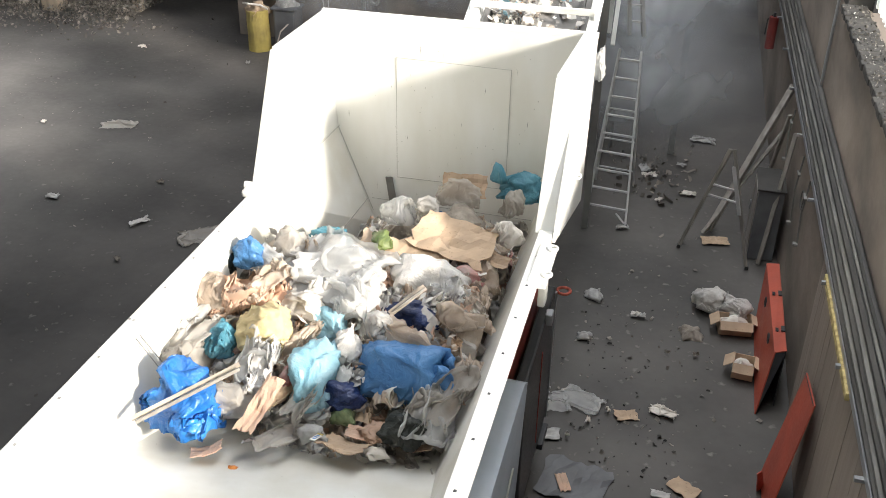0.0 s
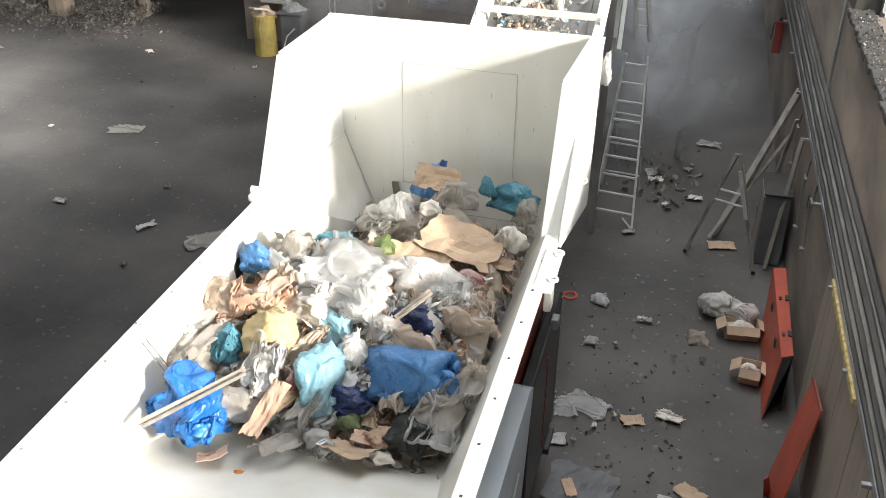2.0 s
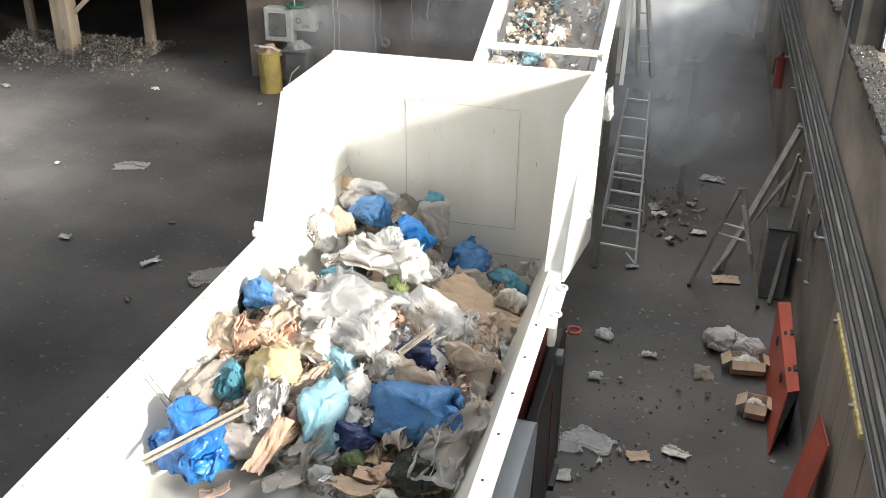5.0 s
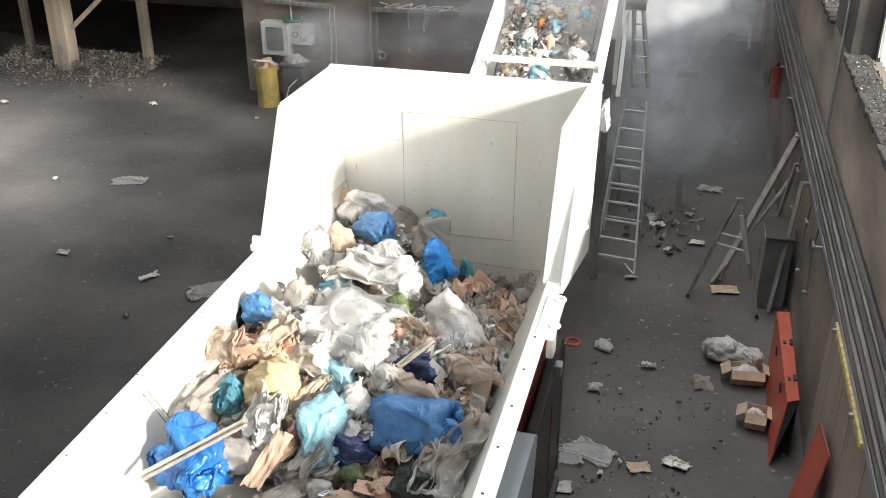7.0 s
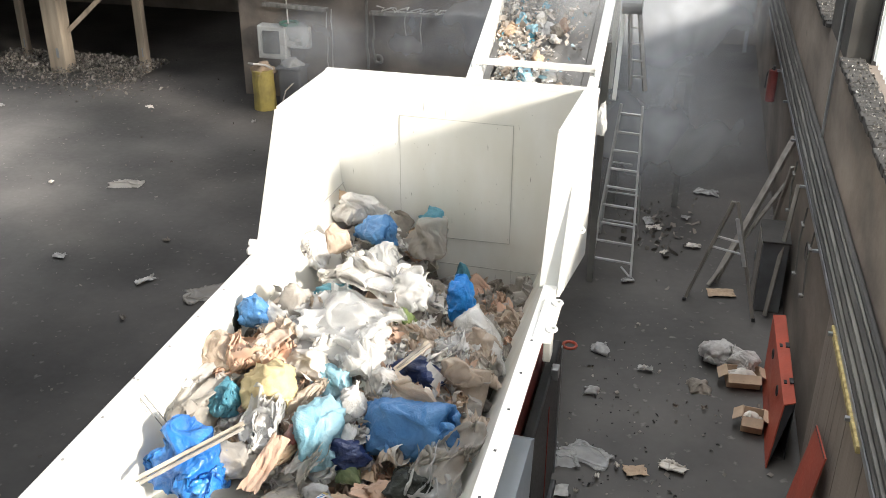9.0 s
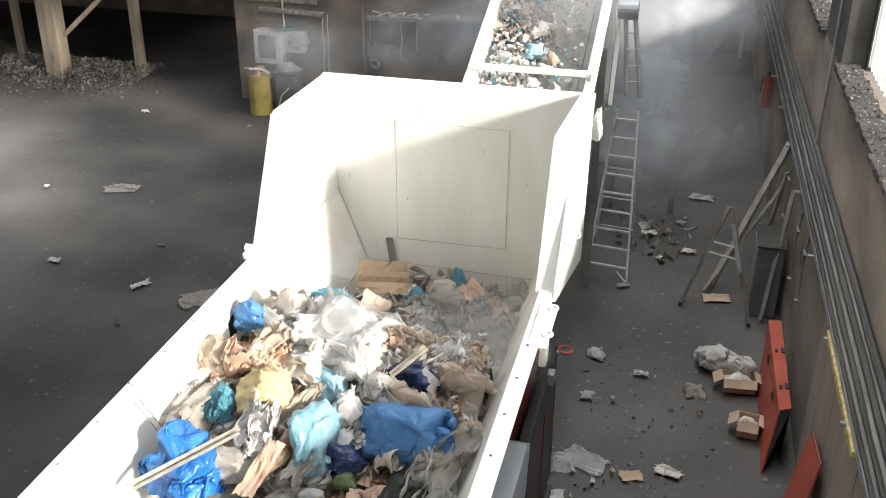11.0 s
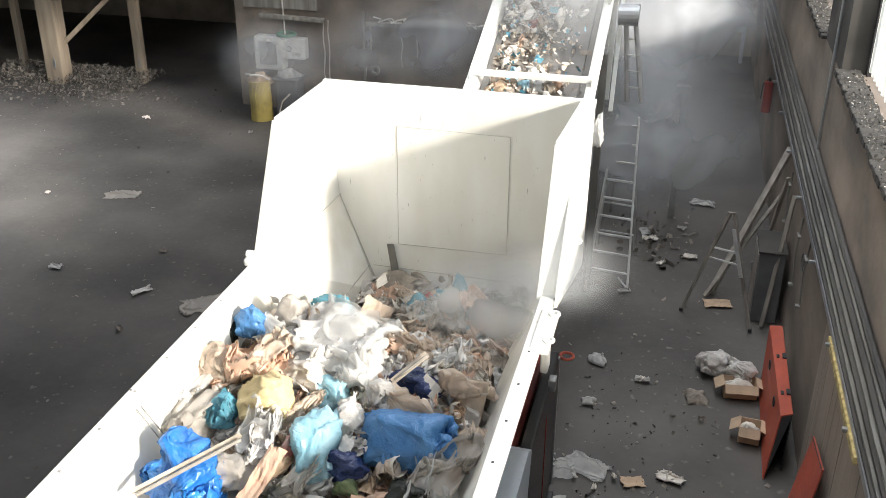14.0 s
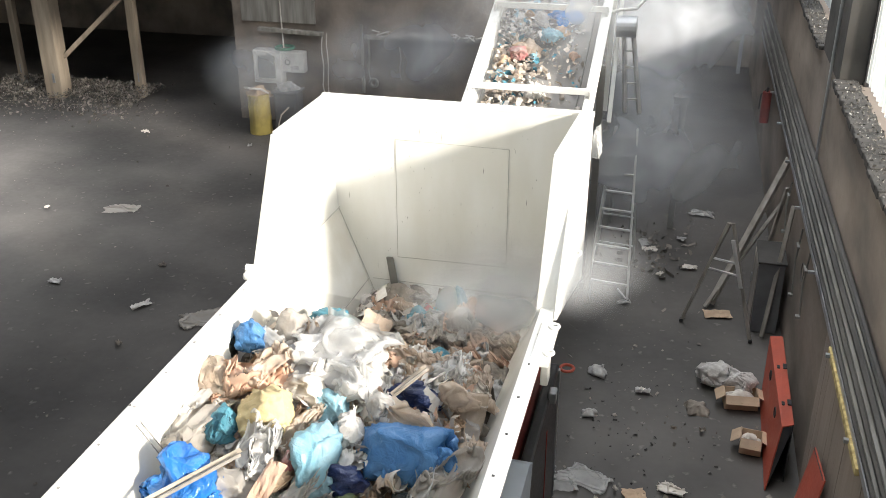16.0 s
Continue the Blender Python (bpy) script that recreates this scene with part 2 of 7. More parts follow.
def smoke_material(name, peak):
    """Thin airborne dust: see-through, fading to nothing at the rim of each wisp and broken up by noise."""
    m = bpy.data.materials.new(name)
    m.use_nodes = True
    n, l = m.node_tree.nodes, m.node_tree.links
    n.remove(n["Principled BSDF"])
    tc = n.new("ShaderNodeTexCoord")
    off = n.new("ShaderNodeVectorMath")
    off.operation = "SUBTRACT"
    off.inputs[1].default_value = (0.5, 0.5, 0)
    l.new(tc.outputs["UV"], off.inputs[0])
    ln = n.new("ShaderNodeVectorMath")
    ln.operation = "LENGTH"
    l.new(off.outputs[0], ln.inputs[0])
    fade = n.new("ShaderNodeMapRange")
    fade.interpolation_type = "SMOOTHERSTEP"
    for key, value in (("From Min", 0.02), ("From Max", 0.48), ("To Min", 1.0), ("To Max", 0.0)):
        fade.inputs[key].default_value = value
    l.new(ln.outputs["Value"], fade.inputs["Value"])
    nz = n.new("ShaderNodeTexNoise")
    nz.inputs["Scale"].default_value, nz.inputs["Detail"].default_value, nz.inputs["Distortion"].default_value = 1.1, 2.5, 0.5
    l.new(tc.outputs["Object"], nz.inputs["Vector"])
    wisp = n.new("ShaderNodeMapRange")
    for key, value in (("From Min", 0.30), ("From Max", 0.74), ("To Min", peak * 0.2), ("To Max", peak)):
        wisp.inputs[key].default_value = value
    l.new(nz.outputs["Fac"], wisp.inputs["Value"])
    mul = n.new("ShaderNodeMath")
    mul.operation = "MULTIPLY"
    l.new(fade.outputs[0], mul.inputs[0])
    l.new(wisp.outputs[0], mul.inputs[1])
    df, tl, tr = n.new("ShaderNodeBsdfDiffuse"), n.new("ShaderNodeBsdfTranslucent"), n.new("ShaderNodeBsdfTransparent")
    for sh in (df, tl):
        sh.inputs[0].default_value = (0.82, 0.85, 0.885, 1)
    both, mix = n.new("ShaderNodeMixShader"), n.new("ShaderNodeMixShader")
    both.inputs[0].default_value = 0.5
    l.new(df.outputs[0], both.inputs[1])
    l.new(tl.outputs[0], both.inputs[2])
    l.new(mul.outputs[0], mix.inputs[0])
    l.new(tr.outputs[0], mix.inputs[1])
    l.new(both.outputs[0], mix.inputs[2])
    l.new(mix.outputs[0], n["Material Output"].inputs[0])
    return m

# ---- mesh helpers ----
def mesh_of(name, bm, material, smooth=False):
    me = bpy.data.meshes.new(name)
    bm.normal_update()
    bm.to_mesh(me)
    bm.free()
    me.materials.append(material)
    if smooth:
        me.shade_smooth()
    return me

def part(name, bm, material, parent=None, label="", smooth=False):
    ob = new(name, mesh_of(name, bm, material, smooth))
    if parent:
        ob.parent = parent
    return tagged(ob, label)

def thing(name, at=(0, 0, 0), label="", category="", group="", kind="", turn=(0, 0, 0)):
    ob = new(name)
    ob.empty_display_size = 0.1
    ob.matrix_basis = pose(*at, *turn)
    return tagged(ob, label, category, group, kind)

def add_box(bm, c, s, bevel=0.0, m=None):
    made = bmesh.ops.create_cube(bm, size=1.0)["verts"]
    bmesh.ops.scale(bm, vec=s, verts=made)
    if bevel:
        es = list({e for v in made for e in v.link_edges})
        made = list({v for f in bmesh.ops.bevel(bm, geom=es, offset=bevel, segments=2, affect="EDGES", profile=0.5)["faces"] for v in f.verts} | {v for v in made if v.is_valid})
    if m:
        bmesh.ops.transform(bm, matrix=m, verts=made)
    bmesh.ops.translate(bm, vec=c, verts=made)
    return made

def box(c, s, bevel=0.0, m=None):
    bm = bmesh.new()
    add_box(bm, c, s, bevel, m)
    return bm

def add_bar(bm, a, b, w, h=None, bevel=0.0, spin=0.0):
    """A bar of section w x h from a to b."""
    a, b = Vector(a), Vector(b)
    d = b - a
    q = d.to_track_quat("X", "Z").to_matrix().to_4x4() @ pose(0, 0, 0, spin)
    return add_box(bm, (a + b) / 2, (d.length, w, h or w), bevel, q)

def bar(a, b, w, h=None, bevel=0.0, spin=0.0):
    bm = bmesh.new()
    add_bar(bm, a, b, w, h, bevel, spin)
    return bm

def add_tube(bm, pts, r, sides=8):
    """A round rod that follows pts."""
    pts = [Vector(p) for p in pts]
    rings = []
    for i, p in enumerate(pts):
        d = (pts[min(i + 1, len(pts) - 1)] - pts[max(i - 1, 0)]).normalized()
        s = d.cross(Vector((0.3, 0.2, 0.93))).normalized()
        u = d.cross(s)
        rings.append([bm.verts.new(p + (s * math.cos(k * math.tau / sides) + u * math.sin(k * math.tau / sides)) * r) for k in range(sides)])
    for a, b in zip(rings, rings[1:]):
        for k in range(sides):
            bm.faces.new((a[k], a[(k + 1) % sides], b[(k + 1) % sides], b[k]))
    bm.faces.new(rings[0][::-1])
    bm.faces.new(rings[-1])
    return bm

def tube(pts, r, sides=8):
    return add_tube(bmesh.new(), pts, r, sides)

def add_slab(bm, pts, t):
    """A plate over the polygon pts, t thick away from its normal."""
    pts = [Vector(p) for p in pts]
    nrm = (pts[1] - pts[0]).cross(pts[2] - pts[0]).normalized()
    a = [bm.verts.new(p) for p in pts]
    b = [bm.verts.new(p - nrm * t) for p in pts]
    bm.faces.new(a)
    bm.faces.new(b[::-1])
    for i in range(len(pts)):
        j = (i + 1) % len(pts)
        bm.faces.new((a[i], b[i], b[j], a[j]))
    return bm

def slab(pts, t):
    return add_slab(bmesh.new(), pts, t)

def ring(c, r, w, axis="y", sides=20):
    """A torus of radius r and rod radius w about an axis."""
    turn = {"x": pose(0, 0, 0, 0, 90, 0), "y": pose(0, 0, 0, 90, 0, 0), "z": pose(0, 0, 0)}[axis]
    bm = bmesh.new()
    rows = []
    for i in range(sides):
        a = i * math.tau / sides
        rows.append([bm.verts.new(Vector(c) + turn @ Vector(((r + w * math.cos(k * math.tau / 8)) * math.cos(a), (r + w * math.cos(k * math.tau / 8)) * math.sin(a), w * math.sin(k * math.tau / 8)))) for k in range(8)])
    for i in range(sides):
        for k in range(8):
            bm.faces.new((rows[i][k], rows[(i + 1) % sides][k], rows[(i + 1) % sides][(k + 1) % 8], rows[i][(k + 1) % 8]))
    return bm

def ridge(p):
    return 1 - 2.4 * abs(noise.noise(p))

def facet(p):
    """Distance to the nearest of scattered seeds: dished facets that meet in sharp creases."""
    return noise.voronoi(p)[0][0]

def pull(P, sets):
    """One pass that brings every pair of points back to its own length."""
    for i, j, rest, k in sets:
        d = P[j] - P[i]
        ln = np.sqrt((d * d).sum(1)) + 1e-9
        c = (k * 0.5 * (ln - rest) / ln)[:, None] * d
        P[i] += c
        P[j] -= c

def threads(g, h, bend, fld):
    """Pairs of a grid of points g: threads, diagonals and a weak stiffness, in sets that share no point."""
    n = len(g)
    sets = []
    for gg, ff in ((g, fld), (g.T, fld.T)):
        for o in (0, 1):
            a, b = gg[o:n - 1:2], gg[o + 1:n:2]
            m = min(len(a), len(b))
            sets.append((a[:m].ravel(), b[:m].ravel(), h * ff[o:n - 1:2][:m].ravel(), 1.0))
        for o in (0, 1, 2, 3):
            a, b = gg[o:n - 2:4], gg[o + 2:n:4]
            m = min(len(a), len(b))
            sets.append((a[:m].ravel(), b[:m].ravel(), 2 * h * ff[o:n - 2:4][:m].ravel(), bend))
    for o in (0, 1):
        a, b = g[o:n - 1:2, :-1], g[o + 1:n:2, 1:]
        m = min(len(a), len(b))
        sets.append((a[:m].ravel(), b[:m].ravel(), h * math.sqrt(2), 0.35))
        a, b = g[o:n - 1:2, 1:], g[o + 1:n:2, :-1]
        m = min(len(a), len(b))
        sets.append((a[:m].ravel(), b[:m].ravel(), h * math.sqrt(2), 0.35))
    return sets

def soft_noise(rng, n, waves, top=4.0):
    """A smooth random field over an n x n grid."""
    u = np.linspace(0, 1, n)
    f = np.zeros((n, n))
    for _ in range(waves):
        kx, ky, ph = rng.uniform(-top, top), rng.uniform(-top, top), rng.uniform(0, 6.28)
        f += np.sin(6.28 * (kx * u[:, None] + ky * u[None, :]) + ph)
    return f / math.sqrt(waves)

def grid_normals(P, g):
    du = np.zeros(g.shape + (3,))
    dv = np.zeros(g.shape + (3,))
    Q = P[g]
    du[1:-1], dv[:, 1:-1] = Q[2:] - Q[:-2], Q[:, 2:] - Q[:, :-2]
    c = np.cross(du, dv)
    return c

@functools.lru_cache(None)
def slack_sheet(kind):
    """A square of film that buckles as it is pushed together and falls into folds."""
    rng = np.random.default_rng(100 + kind)
    n = 45
    g = np.arange(n * n).reshape(n, n)
    h = 1 / (n - 1)
    u = np.linspace(-0.5, 0.5, n)
    P = np.stack([np.repeat(u, n), np.tile(u, n), 0.05 + 0.02 * soft_noise(rng, n, 9).ravel()], 1)
    sets = threads(g, h, (0.06, 0.12, 0.09)[kind % 3], 1 + 0.045 * soft_noise(rng, n, 16, 6.0))
    V = np.zeros_like(P)
    fx, fy = ((0.70, 0.75), (0.55, 0.88), (0.75, 0.70), (0.86, 0.58), (0.66, 0.66))[kind % 5]
    steps = 150
    for t in range(steps):
        k = min(1.0, t / (steps * 0.7))
        lx, ly = 0.5 + (fx / 2 - 0.5) * k, 0.5 + (fy / 2 - 0.5) * k
        old = P.copy()
        P += V * 0.9
        P[:, 2] -= 0.0012
        for _ in range(4):
            pull(P, sets)
        P[:, 0] += 0.6 * (np.clip(P[:, 0], -lx, lx) - P[:, 0])
        P[:, 1] += 0.6 * (np.clip(P[:, 1], -ly, ly) - P[:, 1])
        P[:, 2] = np.clip(P[:, 2], 0.0, 0.30)
        V = np.clip(P - old, -0.02, 0.02)
    P[:, :2] -= (P[:, :2].max(0) + P[:, :2].min(0)) / 2
    P[:, :2] /= (P[:, :2].max(0) - P[:, :2].min(0))
    P[:, 2] = (P[:, 2] - P[:, 2].mean()) / (P[:, 2].max() - P[:, 2].min())
    return P.reshape(n, n, 3)

@functools.lru_cache(None)
def slack_bag(kind):
    """Two squares of film joined along their rims, blown up a little, gathered at a neck and pressed down."""
    rng = np.random.default_rng(500 + kind)
    n = 41
    top = np.arange(n * n).reshape(n, n)
    low = top.copy()
    low[1:-1, 1:-1] = n * n + np.arange((n - 2) ** 2).reshape(n - 2, n - 2)
    h = 1 / (n - 1)
    u = np.linspace(-0.5, 0.5, n)
    lift = 0.06 * np.outer(np.cos(np.pi * u), np.cos(np.pi * u)) + 0.008 * soft_noise(rng, n, 9) * np.outer(np.cos(np.pi * u), np.cos(np.pi * u))
    P = np.zeros((n * n + (n - 2) ** 2, 3))
    P[top.ravel()] = np.stack([np.repeat(u, n), np.tile(u, n), lift.ravel()], 1)
    ii, jj = np.meshgrid(np.arange(1, n - 1), np.arange(1, n - 1), indexing="ij")
    P[low[1:-1, 1:-1].ravel()] = np.stack([u[ii].ravel(), u[jj].ravel(), -lift[1:-1, 1:-1].ravel()], 1)
    bend = (0.05, 0.08, 0.11)[kind % 3]
    fld = 1 + 0.075 * soft_noise(rng, n, 16, 6.0)
    sets = threads(top, h, bend, fld) + threads(low, h, bend, fld)
    full = (0.31, 0.30, 0.34, 0.315)[kind % 4]
    squeeze = ((0.70, 0.72), (0.62, 0.78), (0.78, 0.64))[kind % 3]
    neck = top[:, -1]
    V = np.zeros_like(P)
    steps = 150
    for t in range(steps):
        k = min(1.0, t / (steps * 0.75))
        old = P.copy()
        P += V * 0.88
        F = np.zeros_like(P)
        F[top] += grid_normals(P, top)
        F[low] -= grid_normals(P, low)
        P += F * (1.1 * full)
        P[:, 2] -= 0.0008
        if kind % 2 == 0:
            P[neck] += 0.05 * k * (np.array((0.05, 0.50, 0.10)) - P[neck])
        for _ in range(4):
            pull(P, sets)
        lx, ly = 0.5 + (squeeze[0] / 2 - 0.5) * k, 0.5 + (squeeze[1] / 2 - 0.5) * k
        P[:, 0] += 0.4 * (np.clip(P[:, 0], -lx, lx) - P[:, 0])
        P[:, 1] += 0.4 * (np.clip(P[:, 1], -ly, ly) - P[:, 1])
        P[:, 2] = np.clip(P[:, 2], -0.12, 0.28)
        V = np.clip(P - old, -0.02, 0.02)
    return P, top, low

def crumple(seed, size, detail=4, amp=1.0, sharp=1.0):
    """A slack bag of that size, standing on z = 0."""
    P, top, low = slack_bag(seed % 12)
    a = seed * 2.399
    q = P.copy()
    q[:, 0] = P[:, 0] * math.cos(a) - P[:, 1] * math.sin(a)
    q[:, 1] = P[:, 0] * math.sin(a) + P[:, 1] * math.cos(a)
    q -= (q.max(0) + q.min(0)) / 2
    q /= q.max(0) - q.min(0)
    o = Vector((seed * 3.7 % 50, seed * 1.3 % 50, seed * 7.1 % 50))
    step = 2 if max(size) < 0.2 or detail < 4 else 1
    ca, sa = math.cos(seed * 1.1), math.sin(seed * 1.1)
    bm = bmesh.new()
    made = {}
    def at(i):
        if i not in made:
            v = Vector(q[i])
            w = amp * (0.16 * noise.noise_vector(v * 2.2 + o) + 0.06 * noise.noise_vector(v * 6.0 + o))
            r = v.normalized()
            st = Vector((v.x * ca - v.y * sa, (v.x * sa + v.y * ca) * 2.2, v.z * 1.4))
            w += r * sharp * (0.13 * (facet(st * 3.0 + o) - 0.4) + 0.075 * (facet(st * 6.5 - o) - 0.4) + 0.03 * (facet(st * 14 + o) - 0.4))
            made[i] = bm.verts.new(((v.x + w.x) * size[0] * 1.04, (v.y + w.y) * size[1] * 1.04, (v.z + 0.5 + w.z * 0.7) * size[2]))
        return made[i]
    for g, turn in ((top, 1), (low, -1)):
        for i in range(0, len(g) - step, step):
            for j in range(0, len(g) - step, step):
                f = [at(int(g[i, j])), at(int(g[i + step, j])), at(int(g[i + step, j + step])), at(int(g[i, j + step]))]
                bm.faces.new(f[::turn])
    low_z = min(v.co.z for v in bm.verts)
    bmesh.ops.translate(bm, vec=(0, 0, -low_z), verts=bm.verts)
    for f in bm.faces:
        f.smooth = True
    return bm

def film_sheet(seed, size, cells=26, wave=0.12, curl=0.25):
    """A buckled sheet with folds, torn along its edge, that droops towards its rim."""
    S = slack_sheet(seed % 15)
    step = 1 if max(size) > 0.24 or cells > 30 else 2
    if seed % 2:
        S = S[::-1]
    if seed % 3 == 0:
        S = np.stack([-S[..., 1], S[..., 0], S[..., 2]], -1)
    bm = bmesh.new()
    o = Vector((seed * 2.9 % 40, seed * 5.3 % 40, seed * 0.7 % 40))
    n = len(S)
    grid = []
    for i in range(0, n, step):
        row = []
        for j in range(0, n, step):
            x, y, z = S[i, j] * 2
            w = noise.noise_vector(Vector((x, y, 0)) * 1.3 + o)
            rim = max(abs(2 * i / (n - 1) - 1), abs(2 * j / (n - 1) - 1)) > 0.98
            tear = 1 + (0.22 * noise.noise(Vector((x * 5, y * 5, 3)) + o) if rim else 0.0)
            x2, y2 = (x * tear + 0.35 * w.x) * size[0] / 2, (y * tear + 0.35 * w.y) * size[1] / 2
            row.append(bm.verts.new((x2, y2, wave * 0.95 * z + wave * 1.2 * w.z + wave * 0.7 * facet(Vector((x * 3.0, y * 1.6, 0)) + o) - curl * (x * x + y * y) * 0.5 * min(size))))
        grid.append(row)
    for a, b in zip(grid, grid[1:]):
        for j in range(len(a) - 1):
            f = bm.faces.new((a[j], b[j], b[j + 1], a[j + 1]))
            f.smooth = True
    return bm

def board(seed, size, fold=0.25, thick=0.006):
    """A bent sheet of board with ragged ends and two creases."""
    bm = bmesh.new()
    rnd = random.Random(seed)
    nx, ny = 10, 6
    c1, c2 = rnd.uniform(-0.5, -0.1), rnd.uniform(0.15, 0.6)
    f1, f2 = rnd.uniform(-fold, fold), rnd.uniform(-fold, fold)
    lay = []
    for s in (0, 1):
        rnd2 = random.Random(seed + 1)
        g = []
        for i in range(nx + 1):
            r = []
            for j in range(ny + 1):
                x, y = i / nx * 2 - 1, j / ny * 2 - 1
                z = f1 * max(0, c1 - x) + f2 * max(0, x - c2) + 0.05 * noise.noise(Vector((x * 1.6, y * 1.6, seed))) + 0.03 * ridge(Vector((x * 3, y * 1.2, seed)))
                ex = 1 + (0.16 * noise.noise(Vector((y * 2.4, seed, 1))) + rnd2.uniform(-0.05, 0.05)) * (abs(x) > 0.95)
                ey = 1 + (0.16 * noise.noise(Vector((x * 2.6, seed, 5))) + rnd2.uniform(-0.06, 0.06)) * (abs(y) > 0.95)
                r.append(bm.verts.new((x * ex * size[0] / 2, y * ey * size[1] / 2, z * size[0] + s * thick)))
            g.append(r)
        lay.append(g)
    for i in range(nx):
        for j in range(ny):
            bm.faces.new((lay[0][i][j], lay[0][i][j + 1], lay[0][i + 1][j + 1], lay[0][i + 1][j]))
            bm.faces.new((lay[1][i][j], lay[1][i + 1][j], lay[1][i + 1][j + 1], lay[1][i][j + 1]))
    rim = [(i, 0) for i in range(nx)] + [(nx, j) for j in range(ny)] + [(i, ny) for i in range(nx, 0, -1)] + [(0, j) for j in range(ny, 0, -1)]
    for (a, b), (c, d) in zip(rim, rim[1:] + rim[:1]):
        bm.faces.new((lay[0][a][b], lay[0][c][d], lay[1][c][d], lay[1][a][b]))
    return bm

def scatter(name, material, count, where, sizes, label, category, parent=None, seed=1, flat=0.5, lift=0.0):
    """Many small torn pieces, each a bent scrap, at the places that where(rnd) gives."""
    rnd = random.Random(seed)
    vs, fs = [], []
    for i in range(count):
        c = Vector(where(rnd))
        s = rnd.uniform(*sizes) * rnd.choice((0.6, 0.8, 1, 1, 1.5))
        q = Euler((rnd.gauss(0, flat), rnd.gauss(0, flat), rnd.uniform(0, 6.28))).to_matrix()
        a, b, h = rnd.uniform(0.5, 1.0) * s, rnd.uniform(0.25, 0.7) * s, rnd.uniform(-0.3, 0.45) * s
        k = len(vs)
        for x, y, z in ((-a, -b, 0), (0, -b * rnd.uniform(0.6, 1.3), h), (a, -b * rnd.uniform(0.5, 1.2), 0), (a * rnd.uniform(0.6, 1.2), b, h * 0.4), (0, b * rnd.uniform(0.7, 1.3), h * 1.1), (-a * rnd.uniform(0.6, 1.2), b, 0)):
            vs.append(c + q @ Vector((x, y, z)) * 0.5 + Vector((0, 0, lift + 0.1 * s)))
        fs += [(k, k + 1, k + 4, k + 5), (k + 1, k + 2, k + 3, k + 4)]
    me = bpy.data.meshes.new(name)
    me.from_pydata(vs, [], fs)
    me.materials.append(material)
    ob = new(name, me)
    if parent:
        ob.parent = parent
        tagged(ob, label, kind="stuff")
    else:
        tagged(ob, label, category, kind="stuff")
    return ob

def bag(name, label, at, size, m, seed, turn=(0, 0, 0), detail=4, amp=1.0, category="rubbish bag", sharp=1.0):
    ob = part(name, crumple(seed, size, detail, amp, sharp), M[m])
    ob.matrix_basis = pose(*at, *turn) @ pose(0, 0, -size[2] * 0.5)
    return tagged(ob, label, category)

def sheet(name, label, at, size, m, seed, turn=(0, 0, 0), wave=0.05, curl=0.25, category="plastic film", cells=0):
    ob = part(name, film_sheet(seed, size, cells or (44 if max(size) > 0.3 else 26), wave, curl), M[m])
    ob.matrix_basis = pose(*at, *turn)
    return tagged(ob, label, category)

def card(name, label, at, size, m, seed, turn=(0, 0, 0), fold=0.25, category="cardboard"):
    ob = part(name, board(seed, size, fold), M[m])
    ob.matrix_basis = pose(*at, *turn)
    return tagged(ob, label, category)

# ---- the hall ----
WX = 1.46          # inner face of the window wall
SILL, HEAD = 3.40, 6.6

def structure(name, bm, m, label, parent=None):
    return tagged(part(name, bm, M[m], parent, label), kind="structure") if not parent else part(name, bm, M[m], parent, label)

bm = bmesh.new()
bmesh.ops.create_grid(bm, x_segments=60, y_segments=60, size=30)
for v in bm.verts:
    v.co.z = -0.012 + 0.012 * noise.noise(v.co * 0.4)
bmesh.ops.translate(bm, vec=(-8, 8, 0), verts=bm.verts)
floor = structure("floor", bm, "floor", "dark dusty worn concrete hall floor")
for p in floor.data.polygons:
    p.use_smooth = True

bm = bmesh.new()
add_box(bm, (WX + 0.2, 8, SILL / 2), (0.4, 32, SILL))
add_box(bm, (WX + 0.2, 8, (HEAD + 11) / 2), (0.4, 32, 11 - HEAD))
for a, b in ((-8, -6.5), (19.5, 24)):
    add_box(bm, (WX + 0.2, (a + b) / 2, (SILL + HEAD) / 2), (0.4, b - a, HEAD - SILL))
wall_east = structure("wall_east", bm, "wall", "sooty brown plastered wall below tall windows")
# pier in a darker tone than the wall
structure("window_pier", box((WX + 0.2, 10.725, (SILL + HEAD) / 2), (0.4, 1.45, HEAD - SILL)), "darkgrey", "dark pier between the tall windows")
# planked lining below the cables
rnd = random.Random(4)
lining = thing("wall_lining", (0, 0, 0), "weathered grey upright boards lining the wall foot", kind="structure")
y = 2.0
while y < 7.9:
    w = rnd.uniform(0.17, 0.27)
    part("plank", box((WX - 0.012 + rnd.uniform(-0.003, 0.003), y + w / 2, 0.93), (0.022, w - 0.004, 1.84)), M["boards"], lining)
    y += w
